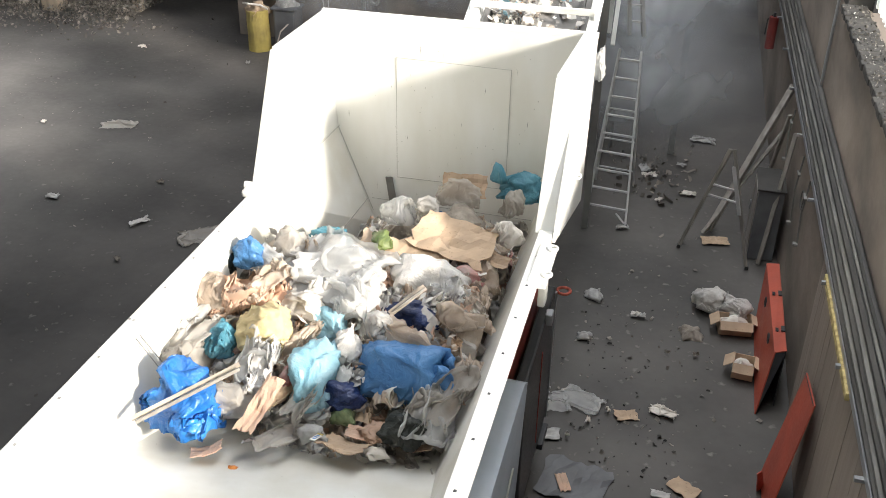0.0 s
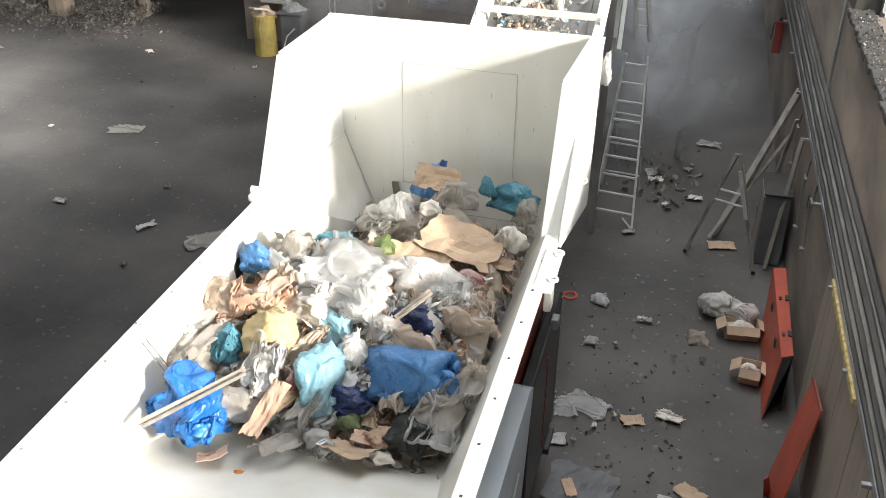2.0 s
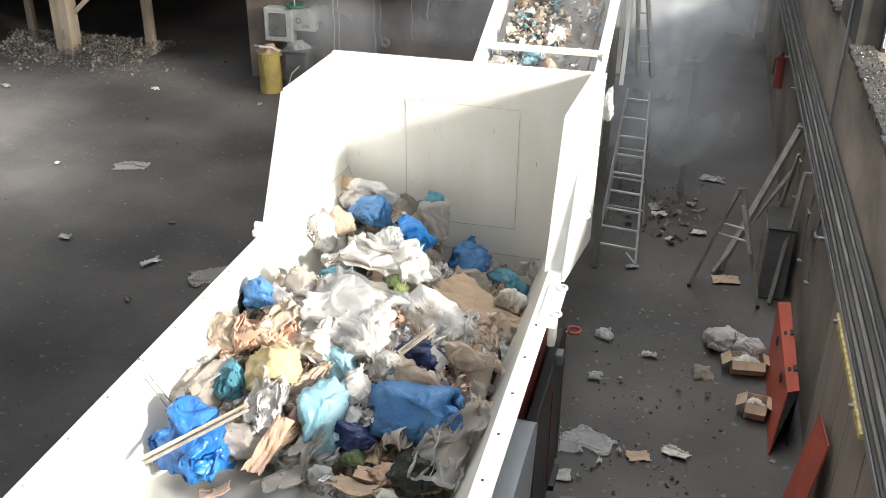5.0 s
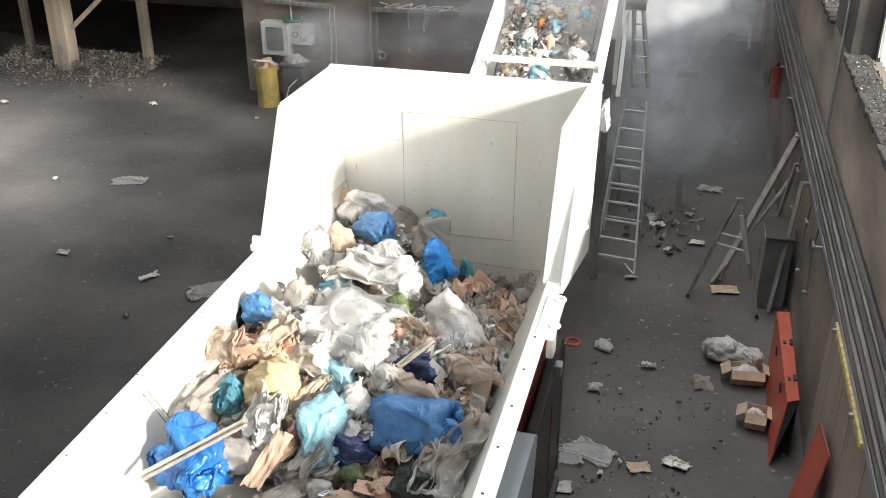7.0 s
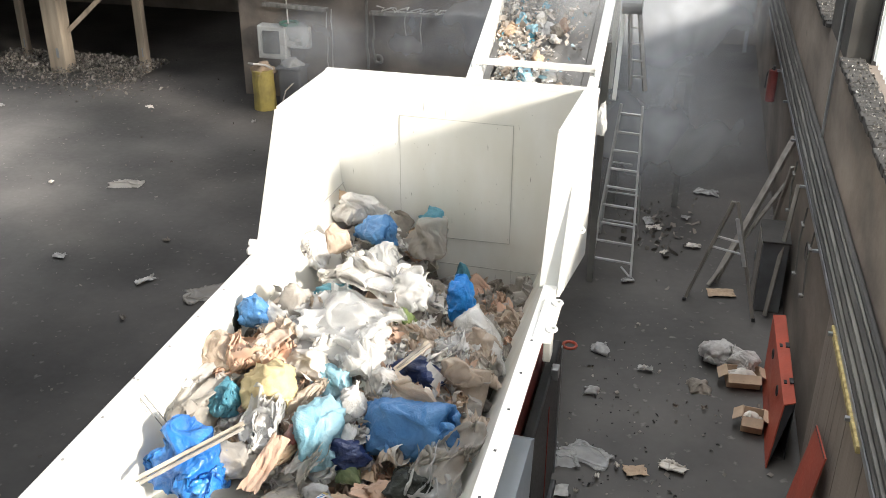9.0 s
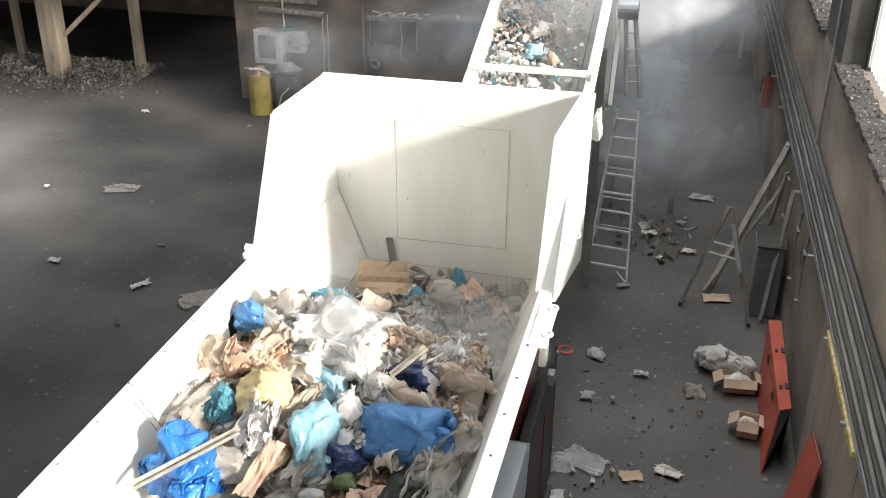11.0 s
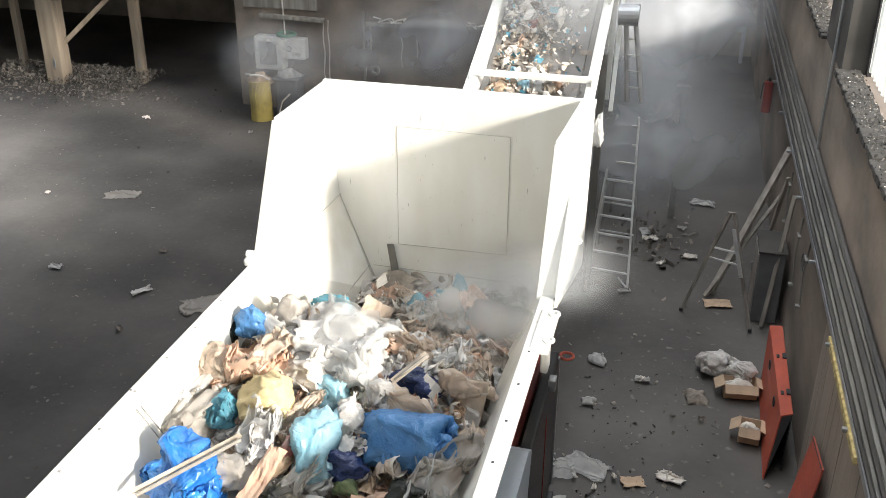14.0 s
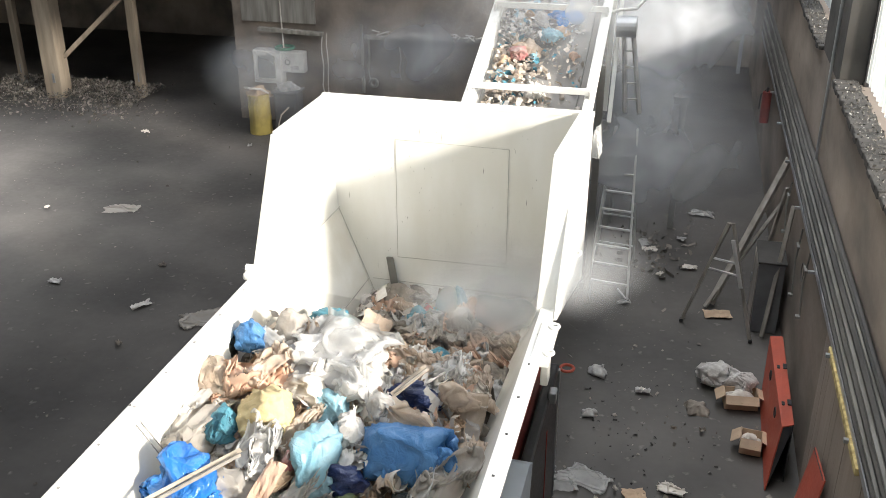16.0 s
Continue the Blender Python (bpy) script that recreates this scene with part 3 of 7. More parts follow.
# rough sill with crumbled mortar
bm = bmesh.new()
for a, b in ((-6.5, 10.0), (11.45, 19.5)):
    n = int((b - a) / 0.12)
    for i in range(n):
        yy = a + (i + 0.5) * (b - a) / n
        add_box(bm, (WX + 0.06 + rnd.uniform(-0.012, 0.012), yy, SILL + 0.012), (0.235, (b - a) / n + 0.004, 0.05 + rnd.uniform(-0.012, 0.02)), 0.008)
structure("window_sill", bm, "darkgrey", "crumbling grey stone window sill covered in debris")
scatter("sill_debris", M["mortar"], 2200, lambda r: (WX + r.uniform(-0.05, 0.18), r.choice((r.uniform(5.5, 10.0), r.uniform(11.5, 16))), SILL + 0.045), (0.008, 0.030), "broken mortar and flakes lying on the sill", "debris", seed=8, flat=0.9)

scatter("sill_debris", M["palescraps"], 380, lambda r: (WX + r.uniform(-0.05, 0.18), r.choice((r.uniform(5.5, 10.0), r.uniform(11.5, 16))), SILL + 0.05), (0.006, 0.022), "pale chips and flakes lying on the sill", "debris", seed=9, flat=0.9)

def window(name, a, b):
    w = thing(name, (WX + 0.26, (a + b) / 2, SILL), "tall window of corrugated translucent sheets in dark frames", kind="structure")
    span = b - a
    n = int(span / 0.95)
    for i in range(n):
        bm = bmesh.new()
        y0, y1 = -span / 2 + i * span / n + 0.02, -span / 2 + (i + 1) * span / n - 0.02
        cols = 24
        vs = []
        for k in range(cols + 1):
            yy = y0 + (y1 - y0) * k / cols
            xx = 0.02 * (1 if k % 4 in (0, 1) else -1)
            vs.append((bm.verts.new((xx, yy, 0.05)), bm.verts.new((xx, yy, HEAD - SILL - 0.02))))
        for p, q in zip(vs, vs[1:]):
            bm.faces.new((p[0], q[0], q[1], p[1]))
        pn = part("pane", bm, M["pane"], w)
        pn.visible_shadow = False
    bm = bmesh.new()
    for yy in (-span / 2 + 0.03, span / 2 - 0.03):
        add_box(bm, (0.0, yy, (HEAD - SILL) / 2), (0.07, 0.06, HEAD - SILL))
    add_box(bm, (0.0, 0, HEAD - SILL - 0.03), (0.07, span, 0.06))
    part("window_frame", bm, M["black"], w)
window("window_1", -6.5, 10.0)
window("window_2", 11.45, 19.5)

bm = bmesh.new()
add_box(bm, (-5.675, 17.7, 2.2), (5.75, 0.4, 4.4))
wall_back = structure("wall_back", bm, "wall", "dirty brown partition wall with cables and fittings")
bm = bmesh.new()
add_box(bm, (-10, 24.2, 5.5), (24, 0.4, 11))
structure("wall_north", bm, "wall", "dark end wall of the hall")
# slab added above the view, blocks roof light from the rear floor
structure("shade_slab", box((-15.3, 20.6, 3.15), (13.2, 6.6, 0.25)), "dark", "unseen slab added to shade the rear of the hall")
# block added outside the hall, cuts the sun off beyond y = 13
structure("sun_blocker", box((6.5, 27.2, 6.0), (4.0, 30.0, 12.0)), "roof", "plain grey block added outside to stop sun through the far windows")
structure("wall_west", box((-22.2, 8, 5.5), (0.4, 32.4, 11)), "dark", "side wall closing the hall, coloured near-black for shade")
# south wall out of view; its gate opening is added for the fill lamp
bm = bmesh.new()
for x0, x1, z0, z1 in ((-22, -13.5, 0, 11), (-4.5, 1.42, 0, 11), (-13.5, -4.5, 6, 11)):
    add_box(bm, ((x0 + x1) / 2, -8.2, (z0 + z1) / 2), (x1 - x0, 0.4, z1 - z0))
structure("wall_south", bm, "wall", "unseen hall wall with an added gate opening for fill light")
# roof out of view; its openings are added for the fill lamps
bm = bmesh.new()
for x0, x1, y0, y1 in ((-22, -15.5, -8, 24), (-12.5, -8.5, -8, 24), (-5.5, -1.8, -8, 24), (0.6, 1.8, -8, 24), (-1.8, 0.6, -8, 2), (-1.8, 0.6, 20, 24), (-15.5, -12.5, -8, 4), (-15.5, -12.5, 18, 24), (-8.5, -5.5, -8, 10), (-8.5, -5.5, 16, 24)):
    add_box(bm, ((x0 + x1) / 2, (y0 + y1) / 2, 11.15), (x1 - x0, y1 - y0, 0.3))
structure("ceiling", bm, "roof", "unseen grey sheet roof with added openings for fill light")

# ---- things on and along the window wall ----
def tray_z(y):
    return 1.99 - 0.0195 * (y - 5.2)

tray = thing("cable_tray", (0, 0, 0), "long steel cable tray carrying thick dusty cables along the wall", "cable tray")
bm = bmesh.new()
add_bar(bm, (WX - 0.08, 2.0, tray_z(2.0) - 0.0), (WX - 0.08, 20, tray_z(20)), 0.012, 0.05)
add_bar(bm, (WX - 0.04, 2.0, tray_z(2.0) - 0.03), (WX - 0.04, 20, tray_z(20) - 0.03), 0.09, 0.008)
part("rail", bm, M["steel"], tray)
for i, (dz, dx, r, m) in enumerate(((0.06, 0.055, 0.032, "cable"), (0.145, 0.05, 0.036, "palecable"), (0.235, 0.045, 0.042, "cable"), (0.325, 0.045, 0.038, "palecable"), (0.42, 0.04, 0.042, "cable"), (0.50, 0.035, 0.026, "palecable"), (0.565, 0.035, 0.028, "cable"))):
    pts = [(WX - dx - 0.008 * noise.noise(Vector((y * 0.6, i * 4, 0))), y * 0.5, tray_z(y * 0.5) + dz + 0.016 * noise.noise(Vector((y * 0.35, i * 9, 2)))) for y in range(4, 41)]
    part("cable", tube(pts, r, 8), M[m], tray)
for yy in (4.9, 6.1, 7.3, 8.9, 10.6, 12.2, 13.9, 15.6):
    part("bracket", box((WX - 0.07, yy, tray_z(yy) - 0.045), (0.14, 0.035, 0.03), 0.004), M["steel"], tray)
foam = part("foam_strip", bar((WX - 0.09, 5.75, tray_z(5.75) - 0.055), (WX - 0.09, 7.42, tray_z(7.42) - 0.055), 0.032, 0.06, 0.006), M["straw"])
tagged(foam, "crumbly yellow foam strip fixed under the cable tray", "foam strip")
pipe = part("conduit", tube([(WX - 0.03, 10.42, z) for z in (2.36, 3.0, 3.6, 4.4, 6.5)], 0.016), M["steel"])
tagged(pipe, "thin upright steel conduit on the wall", "conduit")
for yy, z0, z1 in ((9.55, 1.05, 1.78), (10.35, 0.9, 1.7), (11.9, 1.0, 1.65)):
    h = thing("hanger", (WX - 0.05, yy, z0), "thin steel hanger rod below the cable tray", "hanger", "hangers under the tray")
    part("rod", tube([(0, 0, 0), (-0.02, 0.03, (z1 - z0) / 2), (0, 0, z1 - z0)], 0.010), M["palecable"], h)
    part("foot", box((-0.02, 0, 0), (0.05, 0.06, 0.03), 0.004), M["palecable"], h)
    part("clip", box((-0.02, 0, (z1 - z0) * 0.75), (0.03, 0.14, 0.02), 0.003), M["palecable"], h)

# wall loop of wire
tagged(part("wire_coil", ring((WX - 0.03, 10.0, 1.35), 0.10, 0.006, "x"), M["cable"]), "small coil of wire hung on the wall", "wire")
ext = thing("fire_extinguisher", (WX - 0.10, 16.6, 0.95), "dusty red fire extinguisher hung on the wall", "extinguisher")
bm = bmesh.new()
add_tube(bm, [(0, 0, 0), (0, 0, 0.02), (0, 0, 0.45), (0, 0, 0.52)], 0.075, 14)
part("cylinder", bm, M["red"], ext)
part("valve", box((0, 0, 0.56), (0.04, 0.09, 0.07), 0.008), M["black"], ext)
part("hose", tube([(0, 0.03, 0.56), (-0.09, 0.06, 0.45), (-0.10, 0.05, 0.2)], 0.012), M["black"], ext)

# orange covers leaning on the wall
c = thing("machine_cover", (0, 0, 0), "large orange-red folded steel machine cover leaning against the wall", "machine cover", "orange machine covers")
foot0, foot1 = Vector((1.129, 7.957, -0.000)), Vector((1.152, 9.493, 0.000))
fold0, fold1 = Vector((1.219, 8.161, 0.600)), Vector((1.196, 9.887, 0.600))
back0, back1 = Vector((1.315, 8.129, 0.660)), Vector((1.313, 9.802, 0.660))
face = part("face", slab([foot1, foot0, fold0, fold1], 0.012), M["orange"], c)
top = part("top", slab([fold0, back0, back1, fold1], 0.012), M["orange"], c)
part("end_web", slab([foot0 + Vector((0.015, 0.01, 0.02)), back0 + Vector((0, 0.01, -0.03)), fold0 + Vector((0, 0.01, -0.01))], 0.01), M["black"], c)
part("back_leg", slab([back0 + Vector((0, 0, -0.01)), Vector((back0.x, back0.y, 0)), Vector((back1.x, back1.y, 0)), back1 + Vector((0, 0, -0.01))], 0.01), M["black"], c)
for k in (0.22, 0.62):
    q = fold0.lerp(fold1, k).lerp(back0.lerp(back1, k), 0.35) + Vector((0, 0, 0.006))
    part("slot", box(q, (0.03, 0.06, 0.012), 0.004), M["black"], top)
    q = back0.lerp(back1, k) + Vector((-0.015, 0, 0.004))
    part("slot", box(q, (0.04, 0.09, 0.016), 0.004), M["black"], top)
    q = foot0.lerp(foot1, k).lerp(fold0.lerp(fold1, k), 0.86) + Vector((-0.02, 0, 0.01))
    part("handle", ring(q, 0.05, 0.007, "x", 14), M["black"], face, "black steel ring handle")
c = thing("machine_cover", (0, 0, 0), "flat orange-red steel cover plate leaning against the boards", "machine cover", "orange machine covers")
part("plate", slab([(1.167, 7.130, 0.000), (1.165, 6.45, 0.0), (1.370, 6.670, 1.147), (1.370, 7.277, 1.029)], 0.012), M["orange"], c)
part("flange", slab([(1.123, 6.791, 0.300), (1.084, 6.738, 0.300), (1.133, 6.870, 0.000), (1.192, 6.944, 0.000)], 0.01), M["orange"], c)
part("lip", slab([(1.372, 7.288, 1.021), (1.372, 6.679, 1.140), (1.400, 6.824, 1.046), (1.400, 7.429, 0.944)], 0.01), M["black"], c)

# timber leaning on the wall, box and small steps
def leaning(name, label, a, b, w, h, m, spin=0):
    ob = part(name, bar(a, b, w, h, 0.004, spin), M[m])
    return tagged(ob, label, "timber", "leaning timbers")
leaning("timber_beam", "long dusty timber beam leaning against the wall", (0.62, 11.60, 0.030), (1.400, 12.453, 1.765), 0.08, 0.06, "greywood")
leaning("timber_lath", "thin dusty lath leaning against the wall", (0.55, 11.52, 0.020), (1.40, 12.395, 1.21), 0.05, 0.03, "greywood")
leaning("timber_lath", "short lath leaning below the tray", (1.22, 10.9, 0.02), (1.385, 11.2, 1.62), 0.05, 0.03, "greywood")
leaning("timber_lath", "short lath leaning below the tray", (1.20, 12.3, 0.02), (1.385, 12.1, 1.5), 0.06, 0.03, "greywood")
cab = thing("cabinet", (1.24, 11.35, 0), "dusty grey-brown metal cabinet standing against the wall", "cabinet")
part("body", box((0, 0, 0.46), (0.30, 0.62, 0.92), 0.012), M["greyplastic"], cab)
cd = part("door", box((-0.158, 0, 0.46), (0.012, 0.56, 0.84), 0.004), M["greywood"], cab)
part("handle", box((-0.175, 0.2, 0.5), (0.02, 0.02, 0.12), 0.004), M["steel"], cd)
# top coloured dark to offset the roof fill light falling on it
part("top", box((0, 0, 0.935), (0.33, 0.66, 0.025), 0.006), M["darkgrey"], cab)

def step_ladder(name, label, feet, top, width_top, rungs, back, m="alu"):
    """A pair of steps: two flared front stiles with rungs, two back legs."""
    a, b, top = Vector(feet[0]), Vector(feet[1]), Vector(top)
    side = (b - a).normalized()
    ta, tb = top - side * width_top / 2, top + side * width_top / 2
    s = thing(name, (0, 0, 0), label, "ladder", "ladders")
    for p, q in ((a, ta), (b, tb)):
        stile = part("stile", bar(p, q, 0.026, 0.055, 0.004), M[m], s)
        part("rubber_foot", box(p + Vector((0, 0, 0.02)), (0.045, 0.06, 0.04), 0.006), M["black"], stile, "black rubber foot")
    for i in range(rungs):
        k = (i + 0.9) / (rungs + 0.4)
        part("rung", bar(a.lerp(ta, k), b.lerp(tb, k), 0.03, 0.026, 0.004), M[m], s)
    back = Vector(back)
    for p, q in ((a, ta), (b, tb)):
        part("back_leg", bar(p + back, q, 0.022, 0.035, 0.004), M[m], s)
    for k in (0.12, 0.35, 0.58, 0.8, 0.93):
        part("back_rung", bar((a + back).lerp(ta, k), (b + back).lerp(tb, k), 0.02, 0.02, 0.003), M[m], s)
    return s
s = step_ladder("step_ladder", "tall dusty aluminium step ladder standing open on the floor", ((-0.959, 11.518, 0.000), (-0.423, 11.445, 0.000)), (-0.64, 12.12, 2.12), 0.27, 9, (0.0, 1.25, 0.0))
part("stay", bar((-0.561, 11.520, 0.140), (-0.441, 11.420, 0.060), 0.02, 0.02, 0.003), M["alu"], s)
tr = thing("trestle", (0, 0, 0), "dusty thin-legged aluminium trestle standing before the leaning timbers", "trestle")
ta, tb, tt = Vector((0.269, 11.098, 0)), Vector((1.086, 10.768, 0)), Vector((0.70, 11.0, 1.42))
for p, dx in ((ta, -0.02), (tb, 0.03)):
    leg = part("leg", bar(p, tt + Vector((dx, 0, 0)), 0.028, 0.04, 0.004), M["greywood"], tr)
    part("rubber_foot", box(p + Vector((0, 0, 0.02)), (0.045, 0.05, 0.04), 0.006), M["black"], leg, "black rubber foot")
part("sleeve", bar(tb.lerp(tt, 0.46), tb.lerp(tt, 0.86), 0.036, 0.048, 0.004), M["alu"], tr, "pale aluminium sleeve")
part("back_leg", bar((0.30, 11.32, 0), tt, 0.022, 0.03, 0.003), M["greywood"], tr)
for k in (0.56, 0.66):
    part("rung", bar(ta.lerp(tt, k), tb.lerp(tt, k), 0.022, 0.022, 0.003), M["alu"], tr)

# ---- the shredder and its hopper ----
shredder = thing("shredder", (0, 0, 0), "white waste shredder hopper on a red and black machine body", "waste shredder")
XL, XR, ZR = -2.97, -0.70, 2.70      # outer rim lines of the lower hopper
YF, YK, YB = 2.35, 6.02, 7.60        # front rim, knuckle, back wall
ZT, YT = 3.65, 6.55                  # top of the raised part and its front edge
# lower hopper plates, inner faces
lb, rb = -2.50, -1.10
part("left_plate", slab([(XL + 0.06, YF, ZR - 0.02), (-2.86, 4.90, 1.66), (-2.86, YK, 1.66), (-2.91, YK, ZR - 0.02)], 0.02), M["scuffed"], shredder)
part("left_rear_plate", slab([(-2.91, YK, ZR - 0.02), (-2.86, YK, 1.72), (-2.52, YB, 1.72), (-2.86, YB, 2.64)], 0.02), M["scuffed"], shredder)
part("right_plate", slab([(XR - 0.08, YF, ZR - 0.02), (XR - 0.08, YK, ZR - 0.02), (-0.97, YB, 2.24), (-1.20, YB, 1.66), (-1.20, 4.90, 1.66)], 0.02), M["scuffed"], shredder)
part("right_rear_plate", slab([(XR - 0.08, YK, ZR - 0.02), (XR - 0.05, YB, 2.75), (-0.97, YB, 2.24)], 0.02), M["scuffed"], shredder)
part("front_plate", slab([(XL + 0.06, YF, ZR - 0.02), (XR - 0.08, YF, ZR - 0.02), (-1.20, 4.90, 1.66), (-2.86, 4.90, 1.66)], 0.02), M["scuffed"], shredder)
part("back_plate", slab([(-1.0, YB - 0.004, 1.60), (-0.90, YB - 0.004, 2.20), (XR - 0.0, YB - 0.004, ZT), (XL + 0.0, YB - 0.004, ZT), (-2.90, YB - 0.004, 2.60), (-2.60, YB - 0.004, 1.60)], 0.03), M["white"], shredder)
part("floor_plate", box((-1.95, 6.0, 1.62), (1.85, 3.2, 0.04)), M["soil"], shredder)
# raised side walls
part("left_wall", slab([(XL + 0.03, YB, ZT), (XL + 0.03, YT, ZT), (-2.93, YK, ZR - 0.02), (-2.86, YB, 2.63)], 0.035), M["white"], shredder)
part("right_wall", slab([(XR - 0.135, YT, ZT), (XR - 0.075, YB, ZT), (XR - 0.07, YB, 2.75), (XR - 0.10, YK, ZR - 0.02)], 0.035), M["white"], shredder)
# flanges
part("left_rim", bar((XL + 0.04, YF, ZR), (XL + 0.04, YK + 0.05, ZR), 0.09, 0.07, 0.006), M["white"], shredder)
rr = part("right_rim", bar((XR - 0.06, YF, ZR), (XR - 0.06, YK + 0.03, ZR), 0.10, 0.07, 0.006), M["white"], shredder)
part("front_rim", bar((XL, YF, ZR), (XR, YF, ZR), 0.09, 0.07, 0.006), M["white"], shredder)
part("left_front_flange", bar((XL + 0.032, YK, ZR), (XL + 0.032, YT, ZT), 0.07, 0.06, 0.006), M["white"], shredder)
part("right_front_flange", bar((XR - 0.055, YK, ZR), (XR - 0.055, YT, ZT), 0.17, 0.05, 0.006), M["white"], shredder)
part("left_top_flange", bar((XL + 0.03, YT, ZT), (XL + 0.045, YB + 0.02, ZT), 0.06, 0.05, 0.006), M["white"], shredder)
part("right_top_flange", slab([(XR - 0.137, YT, ZT + 0.022), (XR + 0.034, YT, ZT + 0.022), (XR + 0.034, YB + 0.045, ZT + 0.022), (XR - 0.077, YB + 0.045, ZT + 0.022)], 0.04), M["white"], shredder)
part("back_top_flange", bar((XL, YB + 0.02, ZT), (XR, YB + 0.02, ZT), 0.05, 0.05, 0.006), M["white"], shredder)
part("right_skirt", slab([(XR + 0.015, YK - 0.1, ZR), (XR + 0.015, YB + 0.03, ZR - 0.5), (XR + 0.03, YB + 0.03, ZT), (XR + 0.03, YT, ZT)], 0.02), M["white"], shredder)
# welded seams and the bolted panel on the back plate
def seam(a, b, w=0.003):
    part("seam", bar(a, b, w, w, 0, 0), M["seam"], shredder)
PY = YB - 0.006
pb = bmesh.new()
add_box(pb, (-1.83, YB - 0.007, 2.77), (0.975, 0.004, 1.09), 0.001)
part("inspection_panel", pb, M["white"], shredder)
seam((-2.32, PY - 0.003, 2.22), (-2.32, PY - 0.003, 3.32))
seam((-1.34, PY - 0.003, 2.23), (-1.34, PY - 0.003, 3.31), 0.003)
seam((-2.32, PY - 0.003, 3.32), (-1.34, PY - 0.003, 3.31), 0.003)
seam((-2.32, PY - 0.003, 2.22), (-1.34, PY - 0.003, 2.23), 0.004)
seam((-2.56, PY, 1.98), (-1.10, PY, 1.96), 0.004)
seam((-1.32, PY, 1.98), (-1.31, PY, 1.75), 0.004)
seam((-2.855, YB - 0.01, 2.64), (-2.55, YB - 0.01, 1.86), 0.004)
seam((-2.875, 6.55, 2.655), (-2.845, YB - 0.01, 2.655), 0.004)
seam((-2.62, 7.0, 1.97), (-2.60, YB - 0.01, 1.97), 0.004)
part("deflector", slab([(-2.42, YB - 0.03, 2.22), (-2.36, YB - 0.02, 2.22), (-2.29, YB - 0.02, 1.80), (-2.36, YB - 0.03, 1.80)], 0.02), M["palecable"], shredder)
def fleck(r):
    if r.random() < 0.6:
        return (r.uniform(-2.75, -1.1), YB - 0.020, r.uniform(1.85, 3.5))
    yy = r.uniform(6.2, 7.5)
    return (-2.905 + 0.02 * (yy - 6.0), yy, r.uniform(2.6, 3.4))
vs, fs, r_ = [], [], random.Random(9)
for i in range(110):
    c = Vector(fleck(r_))
    a, b = r_.uniform(0.0015, 0.004), r_.uniform(0.003, 0.012) * r_.choice((1, 1, 1, 4))
    k = len(vs)
    side = Vector((1, 0, 0)) if c.y > 7.5 else Vector((0, 1, 0))
    vs += [c + side * a, c + Vector((0, 0, b)), c - side * a, c - Vector((0, 0, b))]
    fs.append((k, k + 1, k + 2, k + 3))
me = bpy.data.meshes.new("dirt_fleck")
me.from_pydata(vs, [], fs)
me.materials.append(M["seam"])
fl = new("dirt_fleck", me)
fl.parent = shredder
tagged(fl, "dark specks of dirt on the white plates", kind="stuff")
# bolt holes, rings and brackets on the rims
for i in range(9):
    yy = 2.6 + i * 0.38
    part("bolt_hole", box((XR - 0.065, yy, ZR + 0.036), (0.016, 0.016, 0.003), 0.0), M["black"], shredder)
    part("bolt_hole", box((XL + 0.04, yy + 0.12, ZR + 0.036), (0.014, 0.014, 0.003), 0.0), M["seam"], shredder)
for c in ((-0.650, 5.290, 2.818), (-0.650, 5.512, 2.884)):
    part("lifting_eye", ring(c, 0.030, 0.012, "z", 16), M["white"], shredder)
part("lifting_eye", ring((-0.655, 6.845, 2.790), 0.022, 0.009, "y", 16), M["white"], shredder)
part("hinge_bracket", box((XR - 0.01, 5.55, ZR + 0.02), (0.12, 0.50, 0.05), 0.008), M["white"], shredder)
part("hinge_bracket", box((XR + 0.02, 5.42, ZR - 0.10), (0.05, 0.12, 0.16), 0.01), M["boxwhite"], shredder)
part("hinge_bracket", box((XL + 0.0, 6.0, ZR + 0.05), (0.09, 0.16, 0.06), 0.02), M["white"], shredder)
part("hinge_pin", tube([(XL - 0.05, 6.02, ZR + 0.08), (XL + 0.07, 6.02, ZR + 0.08)], 0.03, 12), M["white"], shredder)
part("hydraulic_wire", tube([(XL, 4.25, ZR + 0.04), (XL + 0.03, 4.22, 2.72), (XL + 0.14, 4.30, 2.42), (XL + 0.24, 4.36, 2.16), (XL + 0.26, 4.38, 2.02)], 0.0035, 6), M["palecable"], shredder)
part("hydraulic_wire", tube([(XL + 0.01, 4.25, ZR + 0.04), (XL + 0.07, 4.18, 2.66), (XL + 0.17, 4.26, 2.36), (XL + 0.25, 4.36, 2.08)], 0.0035, 6), M["palecable"], shredder)
# machine body
part("body", box((-1.84, 5.6, 0.98), (1.90, 3.8, 1.20), 0.03), M["red"], shredder)
sp = part("side_panel", box((-0.80, 6.22, 1.08), (0.09, 1.42, 1.32), 0.02), M["black"], shredder)
part("panel_rail", box((-0.752, 6.90, 1.05), (0.02, 0.04, 1.30), 0.004), M["steel"], sp)
part("panel_foot", box((-0.78, 6.62, 0.40), (0.14, 0.30, 0.06), 0.008), M["black"], shredder)
part("red_stripe", box((-0.752, 6.30, 1.05), (0.006, 0.03, 0.9)), M["red"], sp)
sc = part("side_cover", slab([(-0.78, 3.2, 0.7), (-0.78, 5.50, 0.7), (-0.745, 5.50, 1.80), (-0.74, 5.32, 1.92), (-0.74, 3.2, 1.92)], 0.18), M["bluegrey"], shredder)
